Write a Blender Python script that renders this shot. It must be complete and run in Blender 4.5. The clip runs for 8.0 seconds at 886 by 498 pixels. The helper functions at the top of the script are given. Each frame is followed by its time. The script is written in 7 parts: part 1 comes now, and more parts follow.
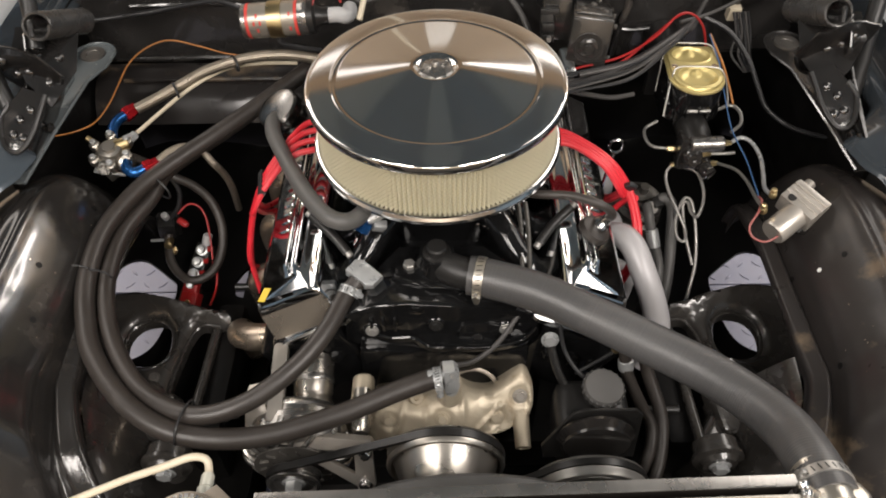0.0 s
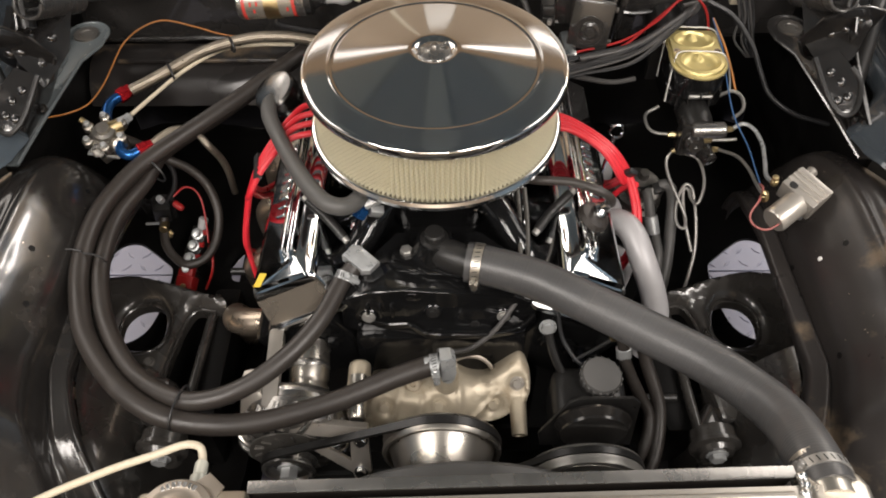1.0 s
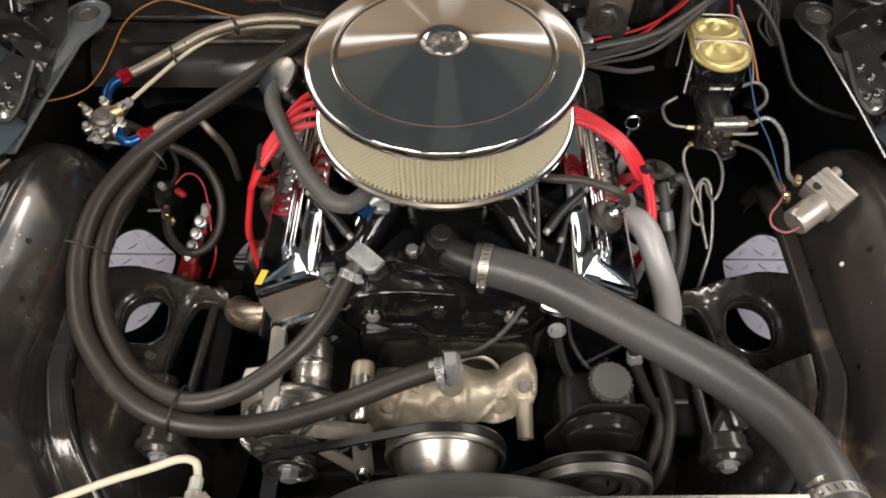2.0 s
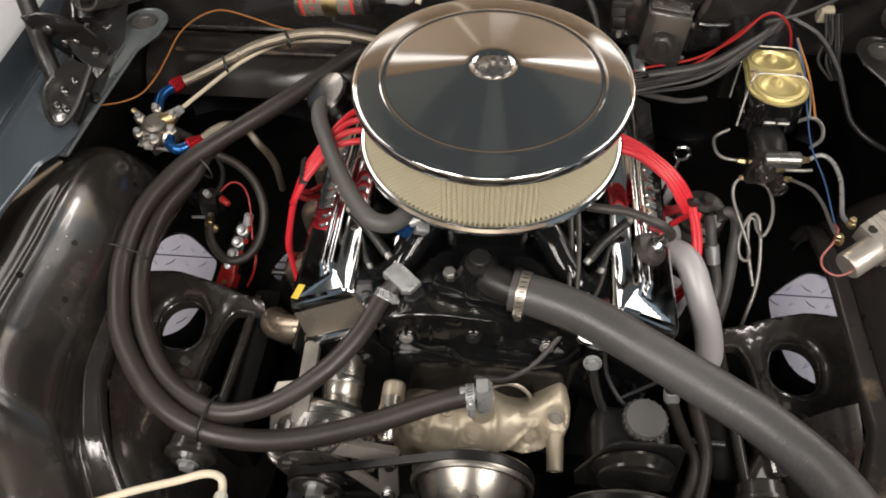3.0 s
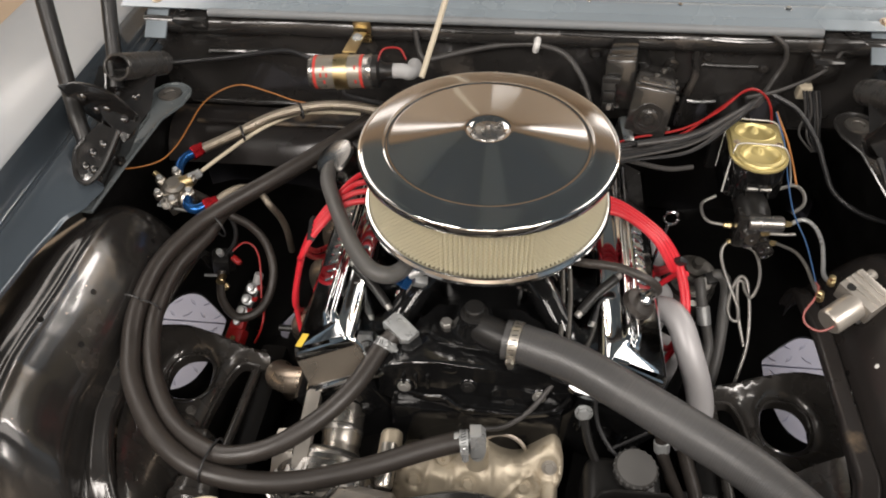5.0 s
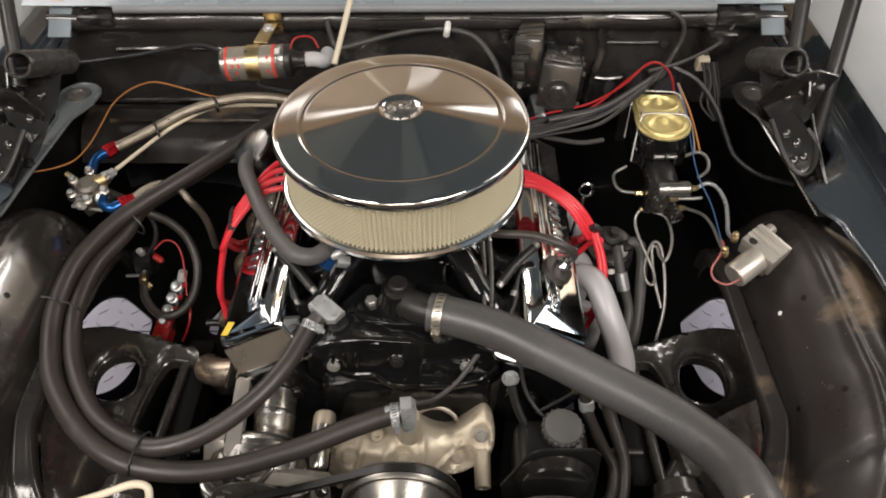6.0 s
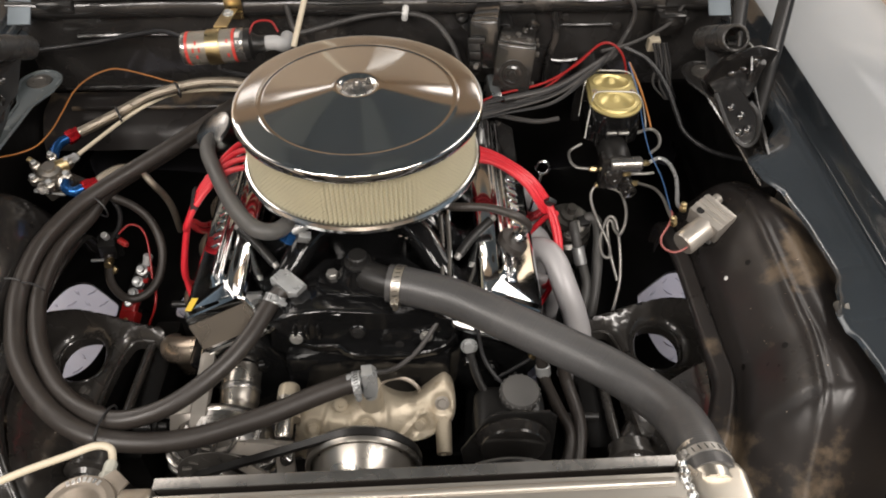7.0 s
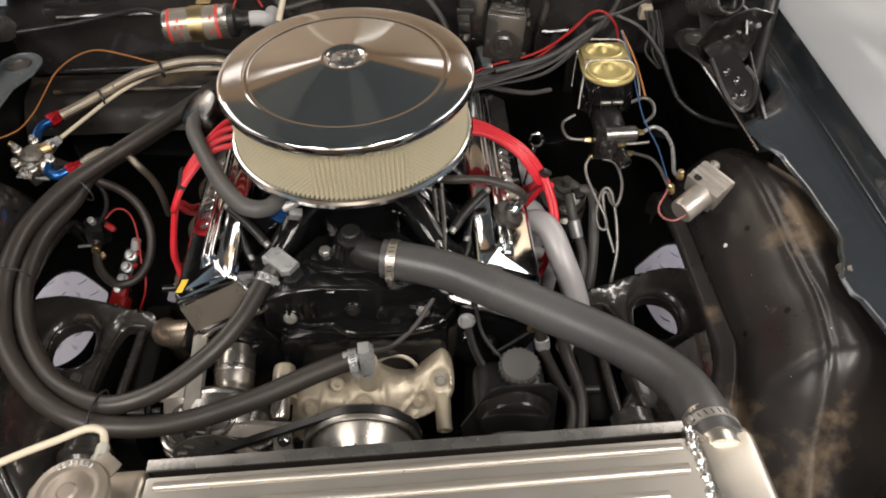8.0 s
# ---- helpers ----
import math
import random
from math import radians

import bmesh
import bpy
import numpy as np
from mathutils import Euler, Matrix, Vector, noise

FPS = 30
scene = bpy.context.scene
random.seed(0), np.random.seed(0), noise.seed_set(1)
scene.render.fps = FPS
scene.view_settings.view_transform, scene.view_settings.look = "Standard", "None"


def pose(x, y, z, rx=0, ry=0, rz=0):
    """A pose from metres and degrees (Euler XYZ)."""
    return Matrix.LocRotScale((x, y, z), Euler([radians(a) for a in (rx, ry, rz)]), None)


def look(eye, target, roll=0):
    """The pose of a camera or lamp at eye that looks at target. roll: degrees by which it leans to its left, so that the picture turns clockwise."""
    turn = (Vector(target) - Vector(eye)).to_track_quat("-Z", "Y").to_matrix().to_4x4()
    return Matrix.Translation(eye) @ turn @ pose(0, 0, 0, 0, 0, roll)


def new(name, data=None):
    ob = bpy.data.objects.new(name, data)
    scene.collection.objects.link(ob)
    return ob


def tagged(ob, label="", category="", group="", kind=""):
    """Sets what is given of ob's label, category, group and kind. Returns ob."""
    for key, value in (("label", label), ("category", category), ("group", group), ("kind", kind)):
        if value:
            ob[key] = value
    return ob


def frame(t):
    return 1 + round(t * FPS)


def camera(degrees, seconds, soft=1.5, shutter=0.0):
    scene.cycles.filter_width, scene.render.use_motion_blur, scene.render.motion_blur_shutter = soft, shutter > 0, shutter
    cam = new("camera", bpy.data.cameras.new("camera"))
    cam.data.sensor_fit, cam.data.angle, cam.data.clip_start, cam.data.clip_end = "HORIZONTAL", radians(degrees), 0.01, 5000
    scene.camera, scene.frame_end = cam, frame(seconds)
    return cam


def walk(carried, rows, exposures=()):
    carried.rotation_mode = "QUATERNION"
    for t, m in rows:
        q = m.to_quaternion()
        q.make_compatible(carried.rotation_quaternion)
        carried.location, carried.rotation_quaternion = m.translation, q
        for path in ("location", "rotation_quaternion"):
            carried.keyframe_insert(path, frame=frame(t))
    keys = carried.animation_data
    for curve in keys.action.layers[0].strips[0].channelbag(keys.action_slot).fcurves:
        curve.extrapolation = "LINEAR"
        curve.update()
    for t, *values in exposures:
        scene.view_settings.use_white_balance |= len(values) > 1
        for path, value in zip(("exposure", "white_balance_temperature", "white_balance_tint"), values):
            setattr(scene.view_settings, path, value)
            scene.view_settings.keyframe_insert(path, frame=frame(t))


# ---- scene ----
cam = camera(61.7, 8.0, 1.9)
PATH = [
    (0, (0.015, -0.829, 1.542), (-0.003, 0.498, 0.045), -1.4),
    (0.5, (0.014, -0.822, 1.54), (0.002, 0.497, 0.037), -1.0),
    (1, (0.016, -0.819, 1.537), (0.002, 0.473, 0.01), -0.9),
    (1.5, (0.023, -0.795, 1.539), (0.004, 0.451, -0.026), -0.8),
    (1.7, (0.019, -0.784, 1.54), (-0.008, 0.444, -0.038), -0.9),
    (2.8, (0.024, -0.734, 1.533), (-0.09, 0.482, -0.05), -1.5),
    (3, (0.021, -0.748, 1.541), (-0.129, 0.493, -0.02), -1.8),
    (3.5, (0.005, -0.798, 1.557), (-0.257, 0.499, 0.058), -3.0),
    (4, (0.004, -0.816, 1.56), (-0.316, 0.522, 0.109), -3.3),
    (4.5, (0.012, -0.816, 1.56), (-0.291, 0.558, 0.139), -3.2),
    (5, (0.047, -0.814, 1.552), (-0.149, 0.594, 0.146), -1.9),
    (5.2, (0.055, -0.82, 1.546), (-0.1, 0.595, 0.141), -1.6),
    (6.3, (0.075, -0.862, 1.538), (0.075, 0.565, 0.136), -0.5),
    (6.5, (0.071, -0.871, 1.541), (0.086, 0.556, 0.14), -0.3),
    (7, (0.098, -0.898, 1.533), (0.132, 0.525, 0.128), -0.1),
    (7.5, (0.125, -0.901, 1.531), (0.174, 0.513, 0.118), -0.4),
    (8, (0.094, -0.896, 1.506), (0.148, 0.501, 0.075), -1.0),
]
walk(cam, [(t, look(eye, target, roll)) for t, eye, target, roll in PATH],
     exposures=[(0, 0.12), (1.5, 0.14), (3, 0.08), (3.5, 0.0), (4.5, 0.0), (5, 0.06), (6.5, 0.05), (8, 0.03)])

from mathutils import geometry

# ---- light: a closed workshop with ceiling lamps ----
world = bpy.data.worlds.new("world")
world.use_nodes = True
world.node_tree.nodes["Background"].inputs[0].default_value = (0.6, 0.7, 0.8, 1)
world.node_tree.nodes["Background"].inputs[1].default_value = 0.05
scene.world = world
scene.view_settings.exposure = 0.0

# ceiling lamps: x, y, z, width, length, watts
LAMPS = [
    (-2.1, -2.2, 3.05, 0.34, 1.80, 58),
    (-1.1, -2.2, 3.05, 0.34, 1.80, 58),
    (1.1, -2.2, 3.05, 0.34, 1.80, 61),
    (2.1, -2.2, 3.05, 0.34, 1.80, 61),
    (-2.6, 1.4, 3.05, 1.80, 2.60, 49),
    (2.75, 1.2, 3.05, 2.00, 2.40, 64),
    (-3.5, 3.3, 3.05, 0.60, 0.80, 46),
    (3.5, 3.3, 3.05, 0.60, 0.80, 62),
    (0.0, -4.1, 3.05, 1.60, 0.60, 80),
    (-1.25, 3.62, 3.05, 0.90, 0.36, 1.7),
    (1.25, 3.62, 3.05, 0.90, 0.36, 2.6),
]
for lx, ly, lz, lw, ll, watts in LAMPS:
    lamp = bpy.data.lights.new("ceiling_lamp_light", "AREA")
    lamp.shape, lamp.size, lamp.size_y, lamp.energy = "RECTANGLE", lw, ll, watts
    lamp.color = (1.0, 0.930, 0.872)
    new("ceiling_lamp_light", lamp).matrix_world = pose(lx, ly, lz - 0.01)


# ---- materials ----
def mat(name, col, rough=0.5, metal=0.0, var=0.15, scale=12.0, bump=0.0, bscale=180.0, coat=0.0, rvar=0.25,
        dirt=None, damount=0.45, dscale=9.0, drough=0.6, spec=0.5, dedge=0.16):
    """Base colour with two scales of variation, fine relief, and patches of dirt or wear."""
    m = bpy.data.materials.new(name)
    m.use_nodes = True
    nt = m.node_tree
    b = nt.nodes["Principled BSDF"]
    tc = nt.nodes.new("ShaderNodeTexCoord")
    info = nt.nodes.new("ShaderNodeObjectInfo")
    add = nt.nodes.new("ShaderNodeVectorMath")
    nt.links.new(tc.outputs["Object"], add.inputs[0])
    comb = nt.nodes.new("ShaderNodeCombineXYZ")
    nt.links.new(info.outputs["Random"], comb.inputs[0])
    nt.links.new(comb.outputs[0], add.inputs[1])
    n1 = nt.nodes.new("ShaderNodeTexNoise")
    n1.inputs["Scale"].default_value, n1.inputs["Detail"].default_value = scale, 6
    n2 = nt.nodes.new("ShaderNodeTexNoise")
    n2.inputs["Scale"].default_value, n2.inputs["Detail"].default_value = bscale, 4
    nt.links.new(add.outputs[0], n1.inputs["Vector"])
    nt.links.new(add.outputs[0], n2.inputs["Vector"])
    mix = nt.nodes.new("ShaderNodeMix")
    mix.data_type = "RGBA"
    lo, hi = [c * (1 - var) for c in col], [min(1, c * (1 + var)) for c in col]
    mix.inputs["A"].default_value, mix.inputs["B"].default_value = (*lo, 1), (*hi, 1)
    nt.links.new(n1.outputs["Fac"], mix.inputs["Factor"])
    rr = nt.nodes.new("ShaderNodeMapRange")
    rr.inputs["From Min"].default_value, rr.inputs["From Max"].default_value = 0.3, 0.7
    rr.inputs["To Min"].default_value, rr.inputs["To Max"].default_value = rough * (1 - rvar), min(1, rough * (1 + rvar))
    nt.links.new(n1.outputs["Fac"], rr.inputs["Value"])
    colour, roughness = mix.outputs["Result"], rr.outputs["Result"]
    if dirt:
        n3 = nt.nodes.new("ShaderNodeTexNoise")
        n3.inputs["Scale"].default_value, n3.inputs["Detail"].default_value = dscale, 9
        n3.inputs["Roughness"].default_value = 0.62
        nt.links.new(add.outputs[0], n3.inputs["Vector"])
        ramp = nt.nodes.new("ShaderNodeValToRGB")
        ramp.color_ramp.elements[0].position, ramp.color_ramp.elements[1].position = 1 - damount, min(1, 1 - damount + dedge)
        nt.links.new(n3.outputs["Fac"], ramp.inputs["Fac"])
        mix2 = nt.nodes.new("ShaderNodeMix")
        mix2.data_type = "RGBA"
        mix2.inputs["B"].default_value = (*dirt, 1)
        nt.links.new(ramp.outputs["Color"], mix2.inputs["Factor"])
        nt.links.new(colour, mix2.inputs["A"])
        mr = nt.nodes.new("ShaderNodeMix")
        mr.inputs["B"].default_value = drough
        nt.links.new(ramp.outputs["Color"], mr.inputs["Factor"])
        nt.links.new(roughness, mr.inputs["A"])
        colour, roughness = mix2.outputs["Result"], mr.outputs["Result"]
    nt.links.new(colour, b.inputs["Base Color"])
    nt.links.new(roughness, b.inputs["Roughness"])
    b.inputs["Metallic"].default_value = metal
    b.inputs["Coat Weight"].default_value = coat
    b.inputs["Coat Roughness"].default_value = 0.06
    b.inputs["Specular IOR Level"].default_value = spec
    if bump:
        bp = nt.nodes.new("ShaderNodeBump")
        bp.inputs["Strength"].default_value, bp.inputs["Distance"].default_value = bump, 0.002
        nt.links.new(n2.outputs["Fac"], bp.inputs["Height"])
        nt.links.new(bp.outputs[0], b.inputs["Normal"])
    return m


def banded(m, scale_u, scale_v, strength, depth=0.001, dark=None):
    """Adds crossing diagonal bands over the tube's own coordinates: braid or cloth."""
    nt = m.node_tree
    b = nt.nodes["Principled BSDF"]
    uv = nt.nodes.new("ShaderNodeUVMap")
    height = None
    for sign in (1, -1):
        mp = nt.nodes.new("ShaderNodeMapping")
        mp.inputs["Scale"].default_value = (scale_u, scale_v, 1)
        mp.inputs["Rotation"].default_value = (0, 0, 0)
        nt.links.new(uv.outputs[0], mp.inputs["Vector"])
        sep = nt.nodes.new("ShaderNodeSeparateXYZ")
        nt.links.new(mp.outputs[0], sep.inputs[0])
        mul = nt.nodes.new("ShaderNodeMath")
        mul.operation = "MULTIPLY"
        mul.inputs[1].default_value = sign
        nt.links.new(sep.outputs[0], mul.inputs[0])
        sm = nt.nodes.new("ShaderNodeMath")
        sm.operation = "ADD"
        nt.links.new(mul.outputs[0], sm.inputs[0])
        nt.links.new(sep.outputs[1], sm.inputs[1])
        sn = nt.nodes.new("ShaderNodeMath")
        sn.operation = "SINE"
        nt.links.new(sm.outputs[0], sn.inputs[0])
        if height is None:
            height = sn
        else:
            mx = nt.nodes.new("ShaderNodeMath")
            mx.operation = "MULTIPLY"
            nt.links.new(height.outputs[0], mx.inputs[0])
            nt.links.new(sn.outputs[0], mx.inputs[1])
            height = mx
    if dark:
        rng_ = nt.nodes.new("ShaderNodeMapRange")
        rng_.inputs["From Min"].default_value, rng_.inputs["From Max"].default_value = -0.6, 0.5
        nt.links.new(height.outputs[0], rng_.inputs["Value"])
        mixed = nt.nodes.new("ShaderNodeMix")
        mixed.data_type = "RGBA"
        mixed.inputs["A"].default_value = (*dark, 1)
        nt.links.new(b.inputs["Base Color"].links[0].from_socket, mixed.inputs["B"])
        nt.links.new(rng_.outputs["Result"], mixed.inputs["Factor"])
        nt.links.new(mixed.outputs["Result"], b.inputs["Base Color"])
    bp = nt.nodes.new("ShaderNodeBump")
    bp.inputs["Strength"].default_value, bp.inputs["Distance"].default_value = strength, depth
    nt.links.new(height.outputs[0], bp.inputs["Height"])
    nt.links.new(bp.outputs[0], b.inputs["Normal"])
    return m


BLACK = mat("gloss_black_paint", (0.018, 0.0165, 0.0155), 0.19, 0, 0.35, 8, 0.07, 60, coat=0.35, dirt=(0.050, 0.042, 0.035), damount=0.40, dscale=6, drough=0.40)
BLACK_ARM = mat("scuffed_gloss_black_paint", (0.030, 0.0275, 0.025), 0.28, 0, 0.35, 14, 0.10, 90, coat=0.6, dirt=(0.07, 0.058, 0.046), damount=0.36, dscale=16, drough=0.4)
BLACK_ENGINE = mat("gloss_black_engine_enamel", (0.006, 0.006, 0.0062), 0.10, 0, 0.3, 20, 0.14, 120, coat=0.2, spec=0.4)
BLACK_WORN = mat("scuffed_black_panel_paint", (0.022, 0.0195, 0.0185), 0.30, 0, 0.35, 6, 0.12, 50, coat=0.06, dirt=(0.115, 0.086, 0.058), damount=0.43, dscale=6.5, drough=0.5, dedge=0.07, spec=0.33)
BLACK_SATIN = mat("satin_black", (0.013, 0.0125, 0.012), 0.36, 0, 0.25, 20, 0.12, 250, spec=0.4)
BLACK_UNDER = mat("shade_black_underside", (0.004, 0.0037, 0.0035), 0.5, 0, 0.4, 12, 0.3, 60, spec=0.2)
GLOSS = mat("thick_gloss_black_paint", (0.025, 0.0235, 0.0225), 0.25, 0, 0.35, 9, 0.22, 45, coat=0.5, dirt=(0.095, 0.083, 0.072), damount=0.40, dscale=7, drough=0.38)
SPRING = mat("grey_black_spring_steel", (0.050, 0.048, 0.046), 0.28, 0.4, 0.2, 30, 0.06, 300)
ALT_CAST = mat("polished_grey_alloy", (0.29, 0.28, 0.265), 0.27, 0.9, 0.2, 25, 0.08, 200)
CAST_DULL = mat("dull_machined_aluminium", (0.42, 0.39, 0.35), 0.36, 0.6, 0.15, 40, 0.06, 300)
RUBBER = mat("black_rubber", (0.028, 0.0235, 0.0205), 0.42, 0, 0.3, 14, 0.08, 500, rvar=0.2, dirt=(0.043, 0.037, 0.032), damount=0.42, dscale=10, drough=0.6)
RUBBER_SOFT = mat("grey_black_rubber", (0.075, 0.073, 0.070), 0.5, 0, 0.25, 16, 0.1, 400)
def ringed(m, scale, low, high):
    """Fine rings round a hose: bands of tone along its length."""
    nt = m.node_tree
    b = nt.nodes["Principled BSDF"]
    uv = nt.nodes.new("ShaderNodeUVMap")
    sep = nt.nodes.new("ShaderNodeSeparateXYZ")
    nt.links.new(uv.outputs[0], sep.inputs[0])
    n = nt.nodes.new("ShaderNodeTexNoise")
    n.noise_dimensions = "1D"
    n.inputs["Scale"].default_value, n.inputs["Detail"].default_value = scale, 3
    nt.links.new(sep.outputs[1], n.inputs["W"])
    span = nt.nodes.new("ShaderNodeMapRange")
    span.inputs["From Min"].default_value, span.inputs["From Max"].default_value = 0.3, 0.7
    span.inputs["To Min"].default_value, span.inputs["To Max"].default_value = low, high
    nt.links.new(n.outputs["Fac"], span.inputs["Value"])
    mul = nt.nodes.new("ShaderNodeVectorMath")
    mul.operation = "SCALE"
    nt.links.new(b.inputs["Base Color"].links[0].from_socket, mul.inputs[0])
    nt.links.new(span.outputs["Result"], mul.inputs["Scale"])
    nt.links.new(mul.outputs[0], b.inputs["Base Color"])
    return m


def spun(m, amount):
    """Fine circular polishing marks: the gloss spreads along the radius."""
    nt = m.node_tree
    b = nt.nodes["Principled BSDF"]
    way = nt.nodes.new("ShaderNodeTangent")
    way.direction_type, way.axis = "RADIAL", "Z"
    nt.links.new(way.outputs[0], b.inputs["Tangent"])
    b.inputs["Anisotropic"].default_value = amount
    b.inputs["Anisotropic Rotation"].default_value = 0.25
    return m


RIBBED = ringed(mat("ribbed_radiator_hose_rubber", (0.058, 0.057, 0.057), 0.36, 0, 0.45, 5, 0.05, 500, dirt=(0.085, 0.081, 0.079), damount=0.45, dscale=11, drough=0.5), 420, 0.93, 1.07)
CHROME = mat("chrome", (0.64, 0.65, 0.66), 0.075, 1, 0.03, 20)
CHROME_SOFT = mat("dulled_chrome", (0.62, 0.62, 0.62), 0.16, 1, 0.15, 30, 0.05, 200)
CHROME_LID = spun(mat("spun_chrome_lid", (0.66, 0.655, 0.65), 0.10, 1, 0.03, 10, rvar=0.1), 0.75)
ALU = mat("machined_aluminium", (0.60, 0.60, 0.59), 0.30, 1, 0.10, 30, 0.04, 400)
ALU_POLISHED = mat("polished_aluminium", (0.365, 0.342, 0.305), 0.32, 0.70, 0.14, 6, 0.05, 60, dirt=(0.30, 0.262, 0.21), damount=0.45, dscale=7, drough=0.45)
BRUSHED = mat("brushed_bright_steel", (0.50, 0.465, 0.405), 0.33, 0.9, 0.12, 20, 0.05, 300)
CAST = mat("sand_cast_aluminium", (0.50, 0.435, 0.33), 0.42, 0.35, 0.2, 30, 0.3, 300, dirt=(0.24, 0.165, 0.09), damount=0.42, dscale=18)
ZINC = mat("zinc_plated_steel", (0.44, 0.45, 0.45), 0.32, 0.55, 0.25, 60, 0.06, 300)
STEEL_WARM = mat("heat_tinted_stainless", (0.46, 0.38, 0.30), 0.3, 0.9, 0.25, 18, 0.05, 300)
CERAMIC = mat("pale_ceramic_coating", (0.36, 0.35, 0.355), 0.42, 0.1, 0.1, 20, 0.06, 300, dirt=(0.45, 0.25, 0.2), damount=0.30, dscale=14)
BRASS = mat("brass", (0.50, 0.40, 0.22), 0.34, 1, 0.2, 40)
GOLD = mat("gold_zinc_plating", (0.60, 0.50, 0.22), 0.38, 0.65, 0.16, 16, 0.05, 120, dirt=(0.46, 0.40, 0.20), damount=0.42, dscale=20, drough=0.42)
RED_WIRE = mat("red_silicone", (0.57, 0.020, 0.032), 0.36, 0, 0.12, 25)
RED_ANO = mat("red_anodised_aluminium", (0.55, 0.02, 0.03), 0.22, 0.8, 0.1, 40)
BLUE_ANO = mat("blue_anodised_aluminium", (0.02, 0.10, 0.30), 0.22, 0.8, 0.1, 40)
RED_PLASTIC = mat("red_plastic", (0.29, 0.014, 0.014), 0.35, 0, 0.15, 40)
PINK_WIRE = mat("faded_red_wire", (0.30, 0.09, 0.08), 0.45)
BLUE_WIRE = mat("blue_wire_sheath", (0.04, 0.10, 0.22), 0.4)
ORANGE_WIRE = mat("orange_wire_sheath", (0.40, 0.16, 0.04), 0.4)
GREY_WIRE = mat("grey_wire_loom", (0.052, 0.049, 0.047), 0.5, 0, 0.25, 40)
BLACK_WIRE = mat("black_wire_sheath", (0.016, 0.016, 0.017), 0.4)
IVORY = mat("ivory_nylon", (0.52, 0.46, 0.35), 0.4, 0, 0.12, 30)
GREY_BOOT = mat("grey_silicone_boot", (0.36, 0.36, 0.36), 0.5, 0, 0.1, 40)
BRAID = banded(mat("braided_stainless", (0.46, 0.405, 0.33), 0.36, 0.85, 0.15, 60), 44, 1050, 0.6, 0.0007, (0.14, 0.12, 0.095))
PAINT_COWL = mat("pale_slate_blue_cowl_paint", (0.25, 0.29, 0.32), 0.26, 0.2, 0.12, 5, 0.03, 900, coat=0.6)
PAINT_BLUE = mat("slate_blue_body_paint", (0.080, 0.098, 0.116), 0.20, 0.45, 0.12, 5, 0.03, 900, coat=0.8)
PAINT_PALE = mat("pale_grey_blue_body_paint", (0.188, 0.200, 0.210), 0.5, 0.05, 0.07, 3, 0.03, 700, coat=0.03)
BREATHER = mat("scuffed_dark_chrome", (0.085, 0.082, 0.078), 0.20, 0.95, 0.5, 60, 0.10, 160)
BLACK_HINGE = mat("lumpy_gloss_black_paint", (0.013, 0.012, 0.0115), 0.16, 0, 0.3, 20, 0.55, 65, coat=0.7, dirt=(0.035, 0.031, 0.028), damount=0.42, dscale=14, drough=0.3)
WIPER = mat("worn_gloss_black_case", (0.020, 0.019, 0.018), 0.20, 0, 0.3, 14, 0.10, 70, coat=0.5, dirt=(0.05, 0.046, 0.042), damount=0.36, dscale=20, drough=0.35)
GUTTER_DARK = mat("darkened_slate_blue_paint", (0.050, 0.059, 0.068), 0.20, 0.45, 0.15, 5, 0.03, 900, coat=0.9)
PAPER = mat("cream_filter_paper", (0.56, 0.525, 0.39), 0.75, 0, 0.08, 30)
CREAM_WIRE = mat("cream_coated_wire", (0.42, 0.39, 0.29), 0.5, 0.2, 0.1, 40)
TAN_WALL = mat("tan_painted_wall", (0.62, 0.52, 0.405), 0.7, 0, 0.08, 2, 0.1, 40)
TAN_FLOOR = mat("tan_concrete_floor", (0.25, 0.19, 0.13), 0.45, 0, 0.12, 3, 0.1, 60)
SLATE_CEIL = mat("dark_slate_ceiling", (0.140, 0.205, 0.275), 0.8, 0, 0.1, 2)
TILE = mat("lavender_grey_floor_tile", (0.27, 0.275, 0.36), 0.38, 0, 0.06, 8, 0.03, 200)
STEEL_DULL = mat("dull_grey_steel", (0.34, 0.33, 0.31), 0.40, 0.7, 0.2, 40)
STEEL_DARK = mat("dark_oily_steel", (0.115, 0.108, 0.098), 0.34, 0.6, 0.35, 30, 0.1, 200)
PAINT_BRACKET = mat("grey_blue_bracket_paint", (0.125, 0.142, 0.148), 0.26, 0.1, 0.15, 12, 0.05, 300, coat=0.4)
CEIL_PALE = mat("slate_reflector_board", (0.21, 0.29, 0.36), 0.8, 0, 0.1, 2)
CAP_STEEL = mat("tarnished_cap_steel", (0.26, 0.225, 0.185), 0.38, 0.6, 0.2, 30, 0.08, 200)
PALE_FITTING = mat("pale_grey_green_fitting", (0.46, 0.46, 0.40), 0.42, 0.2, 0.15, 40)
COVER_END = mat("warm_reflection_chrome", (0.40, 0.35, 0.29), 0.28, 0.8, 0.15, 10, 0.03, 60)
POLISHED = mat("mirror_polished_aluminium", (0.46, 0.43, 0.385), 0.30, 0.95, 0.06, 20, 0.03, 200)
WHITE = mat("white_enamel", (0.75, 0.75, 0.73), 0.4)
LABEL_RED = mat("printed_red_label", (0.50, 0.05, 0.04), 0.35)
LABEL_SILVER = mat("printed_silver_label", (0.30, 0.275, 0.235), 0.3, 0.6)
YELLOW = mat("yellow_sticker", (0.75, 0.52, 0.05), 0.4)


